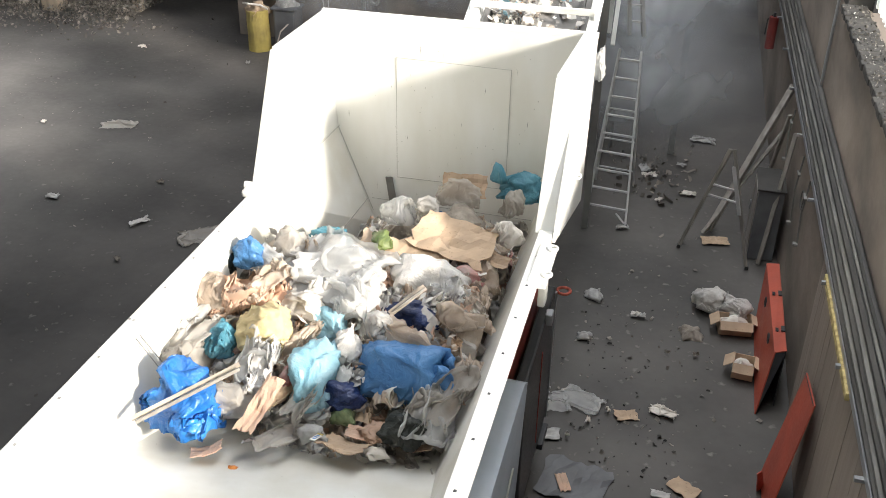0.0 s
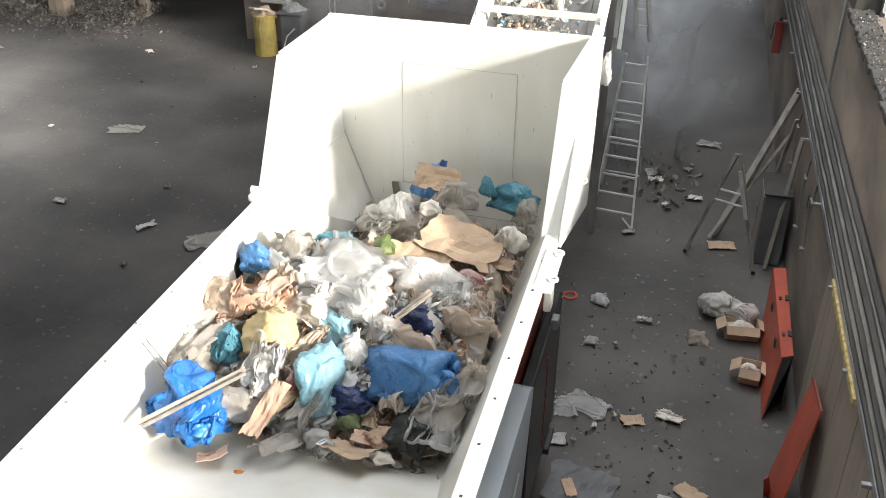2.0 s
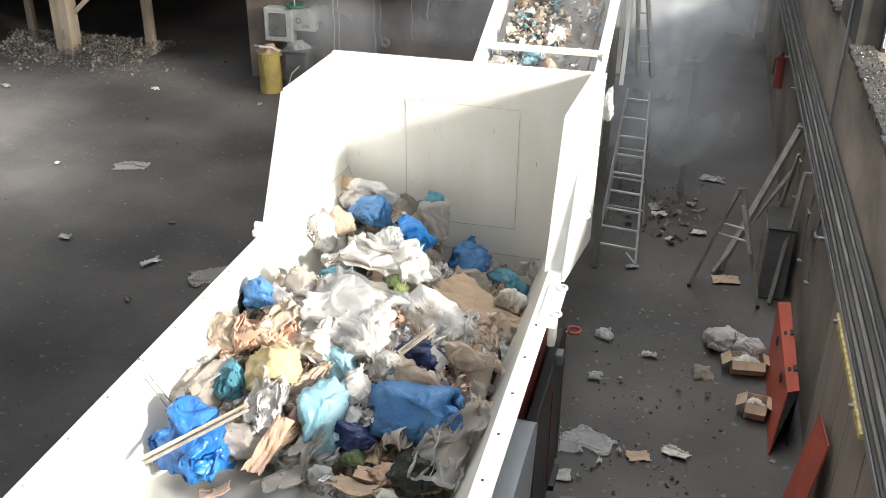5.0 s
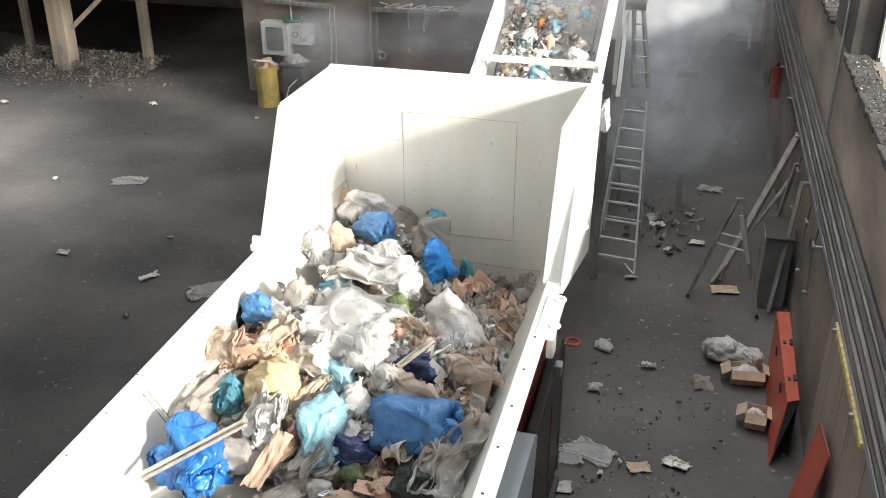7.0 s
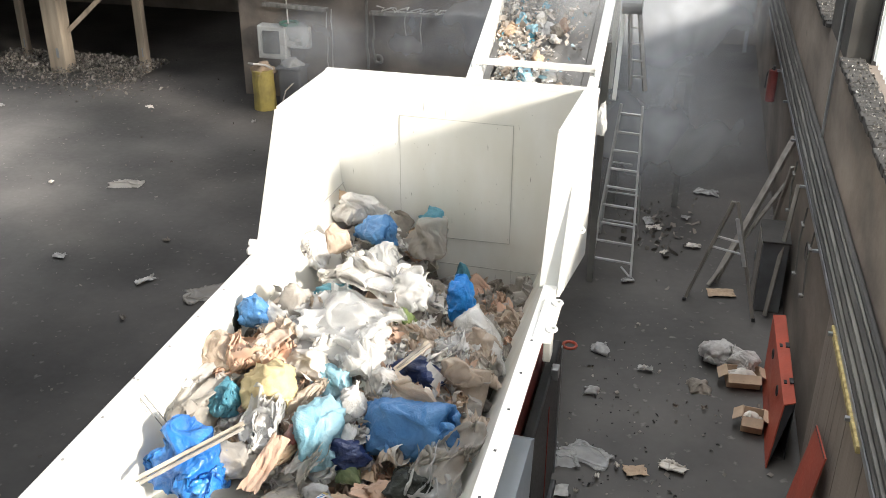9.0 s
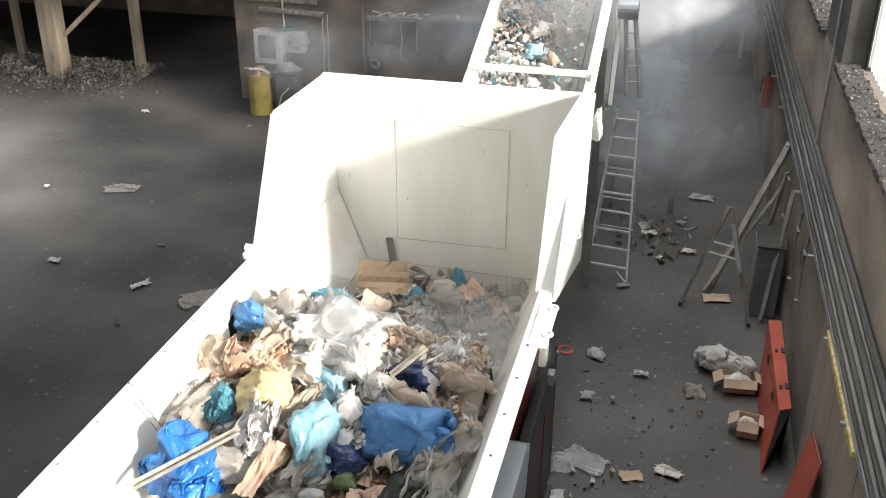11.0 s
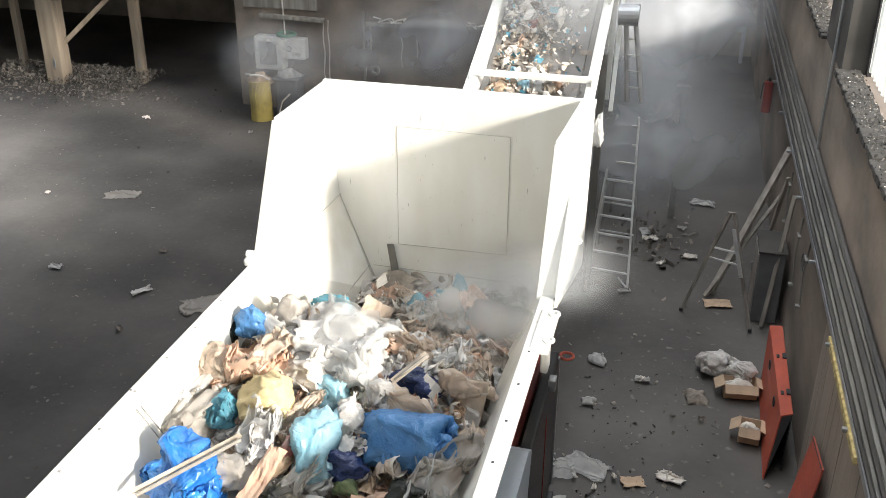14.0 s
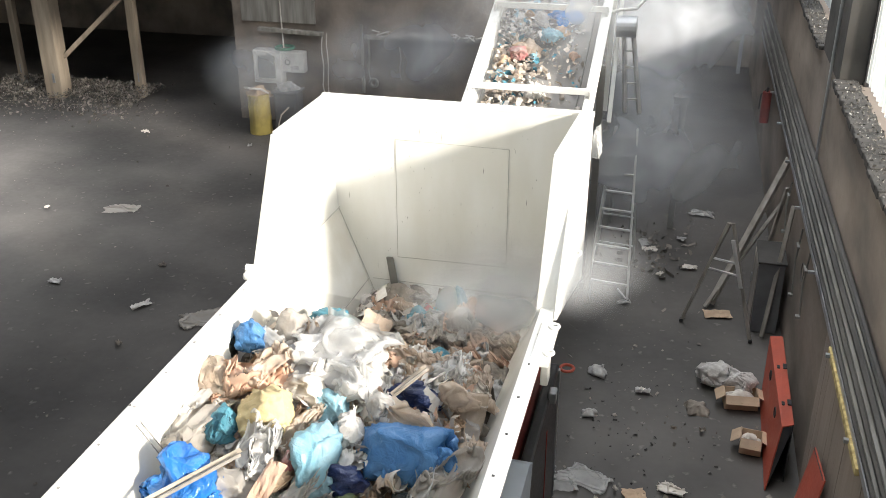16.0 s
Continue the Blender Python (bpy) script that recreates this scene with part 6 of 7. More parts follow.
moves(scrap_clump("waste_clump", "clump of mixed waste pushed up behind the heap", (0.95, 0.75, 0.6), 52, "soil", "palescraps", 420), [(0, pose(-2.311, 7.380, 1.443, 0, 0, 0)), (1.2, pose(-2.311, 7.380, 1.443, 0, 0, 0)), (2, pose(-2.357, 7.290, 1.750, 0, 0, 0)), (3, pose(-2.450, 7.207, 2.090, 0, 0, 8)), (3.6, pose(-2.506, 7.300, 2.130, 0, 0, 8)), (6.4, pose(-2.519, 7.380, 2.132, 0, 0, 8)), (9.3, pose(-2.518, 7.380, 2.122, 0, 0, 8)), (10.2, pose(-2.405, 7.380, 1.847, 0, 0, 8)), (11, pose(-2.344, 7.380, 1.643, 0, 0, 8)), (16, pose(-2.344, 7.380, 1.643, 0, 0, 8))])
moves(card("cardboard_sheet", "large flat brown cardboard sheet on the waste", (0, 0, 0), (0.60, 0.38), "card", 53), [(0, pose(-1.458, 6.208, 2.450, 18, 8, -10)), (1.2, pose(-1.484, 6.226, 2.450, 18, 8, -10)), (2.2, pose(-1.455, 6.267, 2.430, 14, 10, -12)), (3, pose(-1.556, 6.232, 2.380, 8, 14, -18)), (3.5, pose(-1.597, 6.204, 2.330, 4, 16, -22)), (4.2, pose(-1.554, 6.273, 2.290, 2, 18, -24)), (5.2, pose(-1.456, 6.714, 1.900, 0, 24, -26)), (6, pose(-1.470, 7.138, 1.500, 0, 28, -26)), (16, pose(-1.470, 7.138, 1.500, 0, 28, -26))])
moves(card("cardboard_sheet", "crushed brown cardboard under the big sheet", (0, 0, 0), (0.48, 0.40), "card", 54), [(0, pose(-1.691, 6.000, 2.350, 24, -6, 8)), (1.2, pose(-1.721, 6.015, 2.350, 24, -6, 8)), (2.2, pose(-1.731, 6.034, 2.330, 24, -4, 6)), (3.5, pose(-1.706, 6.122, 2.250, 20, 0, 0)), (4.2, pose(-1.699, 6.286, 2.190, 20, 4, 0)), (5.2, pose(-1.662, 6.690, 1.800, 20, 8, 0)), (6, pose(-1.627, 6.954, 1.500, 20, 8, 0)), (16, pose(-1.627, 6.954, 1.500, 20, 8, 0))])
moves(card("cardboard_sheet", "brown cardboard strip at the hopper side", (0, 0, 0), (0.32, 0.14), "card", 55), [(0, pose(-1.181, 6.170, 2.370, 10, 12, -18)), (1.2, pose(-1.207, 6.187, 2.370, 10, 12, -18)), (2.2, pose(-1.193, 6.205, 2.360, 8, 12, -16)), (3.5, pose(-1.173, 6.197, 2.270, 8, 10, -12)), (4.2, pose(-1.181, 6.275, 2.250, 8, 10, -12)), (5.2, pose(-1.184, 6.647, 1.850, 8, 10, -12)), (6, pose(-1.254, 7.054, 1.500, 8, 10, -12)), (16, pose(-1.254, 7.054, 1.500, 8, 10, -12))])
moves(bag("paper_wad", "crumpled white paper on the waste", (0, 0, 0), (0.24, 0.2, 0.18), "paper", 56, detail=4), [(0, pose(-1.091, 6.359, 2.405, 0, 0, 0)), (1.2, pose(-1.116, 6.377, 2.405, 0, 0, 0)), (2.2, pose(-1.110, 6.366, 2.395, 6, 0, 8)), (3.5, pose(-1.181, 6.340, 2.325, 10, 0, 14)), (4.2, pose(-1.176, 6.444, 2.285, 10, 0, 14)), (5.2, pose(-1.200, 6.832, 1.855, 10, 0, 14)), (6, pose(-1.266, 7.242, 1.455, 10, 0, 14)), (16, pose(-1.266, 7.242, 1.455, 10, 0, 14))])
moves(bag("teal_bag", "dusty teal bag leaning on the back plate", (0, 0, 0), (0.38, 0.22, 0.24), "teal", 57, detail=4), [(0, pose(-1.133, 7.243, 2.330, 0, 0, 0)), (1.2, pose(-1.156, 7.235, 2.330, 0, 0, 0)), (1.6, pose(-1.208, 7.166, 2.330, 0, 0, -8)), (2.2, pose(-1.251, 7.092, 2.310, 0, 0, -16)), (3, pose(-1.333, 6.930, 2.250, 0, 0, -24)), (3.6, pose(-1.303, 6.940, 2.150, 0, 0, -24)), (4.2, pose(-1.321, 7.023, 2.100, 0, 0, -24)), (5.2, pose(-1.351, 7.250, 1.690, 0, 0, -24)), (6, pose(-1.370, 7.380, 1.458, 0, 0, -24)), (16, pose(-1.370, 7.380, 1.458, 0, 0, -24))])
moves(bag("teal_bag", "knotted top of the teal bag", (0, 0, 0), (0.13, 0.12, 0.16), "teal", 58, detail=4), [(0, pose(-1.317, 7.177, 2.490, 0, 0, 0)), (1.2, pose(-1.341, 7.179, 2.490, 0, 0, 0)), (1.8, pose(-1.409, 7.110, 2.470, 0, 0, 0)), (2.4, pose(-1.498, 7.014, 2.370, 0, 0, 0)), (3.2, pose(-1.651, 7.187, 2.070, 0, 0, 0)), (4, pose(-1.690, 7.380, 1.929, 0, 0, 0)), (16, pose(-1.690, 7.380, 1.929, 0, 0, 0))])
moves(bag("clear_bag", "grey clear plastic bag at the back of the waste", (0, 0, 0), (0.34, 0.22, 0.2), "dustyfilm", 59, detail=4), [(0, pose(-1.616, 6.995, 2.340, 0, 0, 0)), (1.2, pose(-1.651, 7.015, 2.350, 0, 0, 0)), (2.2, pose(-1.691, 6.944, 2.350, 0, 0, 10)), (3, pose(-1.636, 6.763, 2.300, 0, 0, 16)), (3.6, pose(-1.637, 6.809, 2.240, 0, 0, 16)), (4.2, pose(-1.629, 6.909, 2.160, 0, 0, 16)), (5.2, pose(-1.614, 7.087, 1.750, 0, 0, 16)), (6, pose(-1.626, 7.380, 1.428, 0, 0, 16)), (16, pose(-1.626, 7.380, 1.428, 0, 0, 16))])
moves(bag("clear_bag", "grey clear plastic bag against the hopper side", (0, 0, 0), (0.18, 0.2, 0.2), "dustyfilm", 60, detail=4), [(0, pose(-1.172, 6.955, 2.320, 0, 0, 0)), (1.2, pose(-1.200, 6.955, 2.320, 0, 0, 0)), (2.2, pose(-1.098, 6.907, 2.300, 0, 0, 0)), (3.2, pose(-1.149, 6.833, 2.160, 0, 0, 0)), (4.2, pose(-1.255, 7.352, 1.850, 0, 0, 0)), (5.2, pose(-1.275, 7.380, 1.639, 0, 0, 0)), (6, pose(-1.273, 7.380, 1.599, 0, 0, 0)), (16, pose(-1.273, 7.380, 1.599, 0, 0, 0))])
moves(card("cardboard_piece", "brown cardboard leaning on the back plate", (0, 0, 0), (0.36, 0.2), "card", 61), [(0, pose(-1.598, 7.112, 2.450, 55, 0, 8)), (1, pose(-1.626, 7.137, 2.450, 55, 0, 8)), (1.6, pose(-1.774, 7.120, 2.530, 50, 0, 0)), (2.2, pose(-1.931, 7.035, 2.550, 48, 0, -8)), (2.8, pose(-2.281, 7.011, 2.510, 45, 0, -20)), (3.3, pose(-2.593, 7.156, 2.410, 45, 0, -30)), (4.2, pose(-2.772, 7.380, 2.335, 45, 0, -30)), (10, pose(-2.611, 7.380, 2.154, 45, 0, -30)), (11, pose(-2.501, 7.380, 1.737, 45, 0, -30)), (16, pose(-2.501, 7.380, 1.737, 45, 0, -30))])
moves(bag("clear_bag", "wad of torn white film in the waste", (0, 0, 0), (0.28, 0.24, 0.2), "film", 62, detail=4), [(0, pose(-2.025, 6.627, 2.320, 0, 0, 0)), (1.2, pose(-2.059, 6.645, 2.330, 0, 0, 0)), (2.2, pose(-2.106, 6.657, 2.380, 0, 0, 10)), (3, pose(-2.128, 6.500, 2.400, 0, 0, 16)), (3.6, pose(-2.152, 6.562, 2.400, 0, 0, 16)), (6.4, pose(-2.192, 6.577, 2.400, 0, 0, 16)), (9.3, pose(-2.225, 6.681, 2.360, 0, 0, 16)), (10.2, pose(-2.352, 7.374, 1.750, 0, 0, 16)), (11, pose(-2.291, 7.380, 1.572, 0, 0, 16)), (16, pose(-2.291, 7.380, 1.572, 0, 0, 16))])
moves(bag("paper_wad", "crumpled printed paper in the waste", (0, 0, 0), (0.2, 0.18, 0.16), "paper", 63, detail=4), [(0, pose(-1.772, 6.600, 2.390, 0, 0, 0)), (1.2, pose(-1.801, 6.620, 2.390, 0, 0, 0)), (2.2, pose(-1.797, 6.585, 2.390, 0, 0, 0)), (3, pose(-1.814, 6.397, 2.370, 0, 0, 14)), (3.6, pose(-1.847, 6.435, 2.330, 0, 0, 18)), (4.2, pose(-1.845, 6.515, 2.290, 0, 0, 18)), (5.4, pose(-1.901, 7.041, 1.760, 0, 0, 18)), (6.2, pose(-1.939, 7.380, 1.409, 0, 0, 18)), (16, pose(-1.939, 7.380, 1.409, 0, 0, 18))])
moves(bag("red_rag", "faded red and grey cloth in the waste", (0, 0, 0), (0.36, 0.24, 0.18), "redrag", 64, detail=4), [(0, pose(-1.304, 5.942, 2.205, 0, 0, 0)), (1.2, pose(-1.329, 5.958, 2.205, 0, 0, 0)), (2.2, pose(-1.324, 5.956, 2.195, 0, 0, 0)), (3.5, pose(-1.334, 5.955, 2.145, 0, 0, 0)), (4.2, pose(-1.347, 6.085, 2.105, 0, 0, 0)), (5.2, pose(-1.381, 6.500, 1.755, 0, 0, 0)), (6, pose(-1.433, 6.983, 1.355, 0, 0, 0)), (16, pose(-1.433, 6.983, 1.355, 0, 0, 0))])
moves(bag("beige_bag", "dirty beige bag at the hopper side", (0, 0, 0), (0.2, 0.28, 0.2), "beigefilm", 65, detail=4), [(0, pose(-1.169, 6.039, 2.180, 0, 0, 0)), (1.2, pose(-1.198, 6.054, 2.180, 0, 0, 0)), (2.2, pose(-1.194, 6.059, 2.170, 0, 0, 0)), (3.5, pose(-1.205, 6.026, 2.120, 0, 0, 0)), (4.2, pose(-1.216, 6.115, 2.080, 0, 0, 0)), (5.2, pose(-1.208, 6.548, 1.750, 0, 0, 0)), (6, pose(-1.269, 7.027, 1.350, 0, 0, 0)), (16, pose(-1.269, 7.027, 1.350, 0, 0, 0))])
moves(bag("white_bag", "long full white bag in the waste", (0, 0, 0), (0.6, 0.35, 0.32), "whitebag", 66, detail=5, amp=0.75, sharp=0.6), [(0, pose(-1.499, 5.765, 2.190, 0, 0, 20)), (1.2, pose(-1.524, 5.780, 2.190, 0, 0, 20)), (2.2, pose(-1.536, 5.764, 2.190, 0, 0, 14)), (3.5, pose(-1.594, 5.691, 2.210, 0, 0, 4)), (4.2, pose(-1.562, 5.709, 2.210, 0, 0, -6)), (5.4, pose(-1.495, 5.768, 2.210, 0, 0, -24)), (6.6, pose(-1.433, 5.874, 2.200, 0, 0, -40)), (7.6, pose(-1.400, 5.877, 2.190, 0, 0, -46)), (8.4, pose(-1.302, 5.908, 2.130, 0, 0, -54)), (9.2, pose(-1.241, 5.886, 2.080, 0, 0, -60)), (10.2, pose(-1.276, 6.242, 1.670, 0, 0, -60)), (11, pose(-1.323, 6.545, 1.320, 0, 0, -60)), (16, pose(-1.323, 6.545, 1.320, 0, 0, -60))])
moves(bag("leaves", "bunch of limp green vegetable leaves", (0, 0, 0), (0.16, 0.24, 0.1), "leaf", 67, detail=4), [(0, pose(-1.991, 6.103, 2.385, 0, 0, 0)), (1.2, pose(-2.019, 6.119, 2.385, 0, 0, 0)), (2.2, pose(-2.018, 6.087, 2.385, 0, 0, 0)), (3.5, pose(-2.013, 6.116, 2.385, 0, 0, 10)), (4.2, pose(-1.995, 6.143, 2.365, 0, 0, 14)), (6.4, pose(-1.913, 6.027, 2.345, 0, 0, 20)), (7.6, pose(-1.881, 6.017, 2.345, 0, 0, 24)), (9.2, pose(-1.801, 5.921, 2.305, 0, 0, 30)), (10.4, pose(-1.711, 5.960, 2.185, 0, 0, 30)), (11.3, pose(-1.659, 6.049, 2.085, 0, 0, 30)), (12, pose(-1.758, 6.504, 1.675, 0, 0, 30)), (12.6, pose(-1.841, 6.813, 1.375, 0, 0, 30)), (16, pose(-1.841, 6.813, 1.375, 0, 0, 30))])
moves(bag("blue_bag", "dull blue bag pushed up by the shafts", (0, 0, 0), (0.36, 0.24, 0.26), "midblue", 68, detail=4), [(0, pose(-1.960, 7.380, 1.721, 0, 0, 0)), (1, pose(-1.960, 7.380, 1.721, 0, 0, 0)), (1.6, pose(-1.973, 7.332, 2.095, 0, 0, 0)), (2, pose(-1.914, 7.131, 2.365, 0, 0, 0)), (2.6, pose(-1.916, 7.160, 2.385, 0, 0, 8)), (3, pose(-1.885, 7.166, 2.365, 0, 0, 12)), (3.5, pose(-1.733, 7.129, 2.245, 0, 0, 22)), (4.2, pose(-1.696, 7.276, 2.165, 0, 0, 26)), (5.2, pose(-1.685, 7.380, 1.790, 0, 0, 26)), (6, pose(-1.628, 7.380, 1.530, 0, 0, 26)), (16, pose(-1.628, 7.380, 1.530, 0, 0, 26))])
moves(bag("white_film", "tangled bundle of white film on the risen waste", (0, 0, 0), (0.46, 0.3, 0.24), "whitebag", 69, detail=4), [(0, pose(-2.371, 7.380, 1.556, 0, 0, 0)), (1.4, pose(-2.371, 7.380, 1.556, 0, 0, 0)), (2.2, pose(-2.363, 7.031, 2.150, 0, 0, 0)), (3, pose(-2.484, 7.075, 2.410, 0, 0, 10)), (3.6, pose(-2.561, 7.246, 2.450, 0, 0, 14)), (4.2, pose(-2.572, 7.237, 2.450, 0, 0, 14)), (6.4, pose(-2.571, 7.233, 2.470, 0, 0, 14)), (9.2, pose(-2.615, 7.301, 2.450, 0, 0, 14)), (10.2, pose(-2.556, 7.379, 2.050, 0, 0, 14)), (11, pose(-2.501, 7.380, 1.677, 0, 0, 14)), (16, pose(-2.501, 7.380, 1.677, 0, 0, 14))])
moves(bag("blue_bag", "dark-rimmed blue bag on the risen waste", (0, 0, 0), (0.34, 0.22, 0.22), "midblue", 70, detail=4), [(0, pose(-2.437, 7.380, 1.508, 0, 0, 0)), (1.8, pose(-2.437, 7.380, 1.508, 0, 0, 0)), (2.6, pose(-2.391, 7.025, 2.155, 0, 0, 0)), (3.2, pose(-2.473, 6.987, 2.355, 0, 0, -6)), (3.6, pose(-2.520, 7.059, 2.375, 0, 0, -10)), (4.2, pose(-2.503, 7.060, 2.395, 0, 0, -10)), (6.4, pose(-2.398, 6.950, 2.435, 0, 0, -14)), (9.2, pose(-2.350, 7.013, 2.415, 0, 0, -18)), (10.2, pose(-2.403, 7.380, 1.906, 0, 0, -18)), (11, pose(-2.344, 7.380, 1.588, 0, 0, -18)), (16, pose(-2.344, 7.380, 1.588, 0, 0, -18))])
moves(bag("teal_bag", "teal bag at the end of the risen waste", (0, 0, 0), (0.26, 0.2, 0.2), "teal", 71, detail=4), [(0, pose(-2.012, 7.380, 1.638, 0, 0, 0)), (1.8, pose(-2.012, 7.380, 1.638, 0, 0, 0)), (2.8, pose(-2.029, 7.331, 2.160, 0, 0, 0)), (3.5, pose(-2.060, 7.348, 2.400, 0, 0, 0)), (4.2, pose(-2.050, 7.380, 2.405, 0, 0, -8)), (6.4, pose(-1.968, 7.331, 2.360, 0, 0, -20)), (9.2, pose(-1.971, 7.380, 2.398, 0, 0, -20)), (10.2, pose(-1.910, 7.380, 2.032, 0, 0, -20)), (11, pose(-1.871, 7.380, 1.718, 0, 0, -20)), (16, pose(-1.871, 7.380, 1.718, 0, 0, -20))])
moves(bag("beige_bag", "dirty beige bag under the teal bag on the risen waste", (0, 0, 0), (0.36, 0.28, 0.32), "dustyfilm", 86, detail=4), [(0, pose(-2.012, 7.34, 1.46)), (1.8, pose(-2.012, 7.34, 1.46)), (2.8, pose(-2.05, 7.26, 1.96)), (3.5, pose(-2.08, 7.26, 2.19)), (4.2, pose(-2.07, 7.28, 2.19)), (6.4, pose(-2.01, 7.25, 2.16)), (9.2, pose(-2.01, 7.27, 2.18)), (10.2, pose(-1.95, 7.28, 1.82)), (11, pose(-1.90, 7.28, 1.48)), (16, pose(-1.90, 7.28, 1.48))])
moves(bag("white_bag", "full round white bag beside the risen waste", (0, 0, 0), (0.24, 0.24, 0.26), "whitebag", 72, detail=4), [(0, pose(-2.810, 7.191, 1.435, 0, 0, 0)), (2, pose(-2.810, 7.191, 1.435, 0, 0, 0)), (2.8, pose(-2.686, 6.601, 2.145, 0, 0, 0)), (3.5, pose(-2.764, 6.682, 2.285, 0, 0, 0)), (4.2, pose(-2.768, 6.688, 2.305, 0, 0, 0)), (6.4, pose(-2.761, 6.587, 2.325, 0, 0, 0)), (9.2, pose(-2.798, 6.681, 2.305, 0, 0, 0)), (10.2, pose(-2.937, 7.219, 1.735, 0, 0, 0)), (11, pose(-2.944, 7.380, 1.432, 0, 0, 0)), (16, pose(-2.944, 7.380, 1.432, 0, 0, 0))])
moves(bag("beige_bag", "crumpled beige bag on the risen waste", (0, 0, 0), (0.24, 0.24, 0.22), "beigefilm", 73, detail=4), [(0, pose(-2.768, 7.380, 1.465, 0, 0, 0)), (2, pose(-2.768, 7.380, 1.465, 0, 0, 0)), (2.8, pose(-2.640, 6.823, 2.155, 0, 0, 0)), (3.5, pose(-2.676, 6.819, 2.335, 0, 0, 0)), (4.2, pose(-2.680, 6.825, 2.355, 0, 0, 0)), (6.4, pose(-2.634, 6.750, 2.375, 0, 0, 0)), (9.2, pose(-2.667, 6.836, 2.355, 0, 0, 0)), (10.2, pose(-2.778, 7.372, 1.745, 0, 0, 0)), (11, pose(-2.724, 7.380, 1.474, 0, 0, 0)), (16, pose(-2.724, 7.380, 1.474, 0, 0, 0))])
moves(bag("bright_blue_bag", "bright blue bag rolling down the risen waste", (0, 0, 0), (0.25, 0.22, 0.24), "brightblue", 74, detail=4), [(0, pose(-2.261, 7.380, 1.612, 0, 0, 0)), (2.4, pose(-2.261, 7.380, 1.612, 0, 0, 0)), (3, pose(-2.126, 6.855, 2.250, 0, 0, 0)), (3.6, pose(-2.171, 6.957, 2.350, 0, 0, 0)), (4.2, pose(-2.151, 6.912, 2.350, 0, 0, -10)), (5.2, pose(-1.963, 6.740, 2.350, 0, 0, -30)), (6.4, pose(-1.798, 6.662, 2.330, 0, 10, -45)), (7.2, pose(-1.764, 6.673, 2.320, 0, 10, -50)), (7.8, pose(-1.684, 6.631, 2.290, 0, 16, -55)), (8.5, pose(-1.592, 6.522, 2.250, 0, 20, -60)), (9.2, pose(-1.489, 6.414, 2.170, 0, 25, -64)), (10, pose(-1.517, 6.780, 1.740, 0, 30, -66)), (10.8, pose(-1.547, 7.098, 1.340, 0, 30, -66)), (16, pose(-1.547, 7.098, 1.340, 0, 30, -66))])
moves(sheet("white_film", "wide tangle of white film over the risen waste", (0, 0, 0), (0.66, 0.36), "whitebag", 75), [(0, pose(-2.351, 7.290, 1.500, 10, 0, 0)), (1.6, pose(-2.351, 7.290, 1.500, 10, 0, 0)), (2.6, pose(-2.191, 6.521, 2.310, 10, 0, -6)), (3.5, pose(-2.226, 6.470, 2.470, 12, 0, -10)), (4.2, pose(-2.192, 6.394, 2.490, 12, 0, -12)), (6.4, pose(-2.175, 6.304, 2.510, 14, 4, -14)), (8.5, pose(-2.189, 6.346, 2.490, 14, 6, -16)), (9.2, pose(-2.146, 6.321, 2.470, 14, 8, -18)), (10, pose(-2.042, 6.381, 2.210, 14, 12, -18)), (10.8, pose(-2.224, 7.140, 1.500, 14, 12, -18)), (16, pose(-2.224, 7.140, 1.500, 14, 12, -18))])
moves(bag("white_bag", "white film wad beside the clear bag", (0, 0, 0), (0.34, 0.26, 0.22), "film", 76, detail=4), [(0, pose(-2.128, 7.250, 1.445, 0, 0, 0)), (1.6, pose(-2.128, 7.250, 1.445, 0, 0, 0)), (2.8, pose(-1.896, 6.439, 2.155, 0, 0, 0)), (3.6, pose(-1.912, 6.502, 2.295, 0, 0, 0)), (4.2, pose(-1.899, 6.432, 2.335, 0, 0, 0)), (6.4, pose(-1.936, 6.222, 2.375, 0, 0, -10)), (8.5, pose(-1.894, 6.229, 2.355, 0, 0, -14)), (9.2, pose(-1.826, 6.205, 2.315, 0, 0, -18)), (10.2, pose(-1.832, 6.799, 1.745, 0, 0, -18)), (11, pose(-1.854, 7.120, 1.345, 0, 0, -18)), (16, pose(-1.854, 7.120, 1.345, 0, 0, -18))])
moves(card("cardboard_piece", "brown cardboard edge on the risen waste", (0, 0, 0), (0.34, 0.2), "card", 77), [(0, pose(-2.637, 7.330, 1.500, 60, 0, -30)), (1.8, pose(-2.637, 7.330, 1.500, 60, 0, -30)), (2.8, pose(-2.676, 7.102, 2.310, 60, 0, -28)), (3.5, pose(-2.783, 7.293, 2.530, 58, 0, -25)), (4.2, pose(-2.779, 7.305, 2.550, 58, 0, -25)), (6.4, pose(-2.714, 7.298, 2.570, 58, 0, -25)), (9.2, pose(-2.751, 7.370, 2.550, 58, 0, -25)), (10.2, pose(-2.660, 7.380, 2.152, 58, 0, -25)), (11, pose(-2.555, 7.380, 1.730, 58, 0, -25)), (16, pose(-2.555, 7.380, 1.730, 58, 0, -25))])
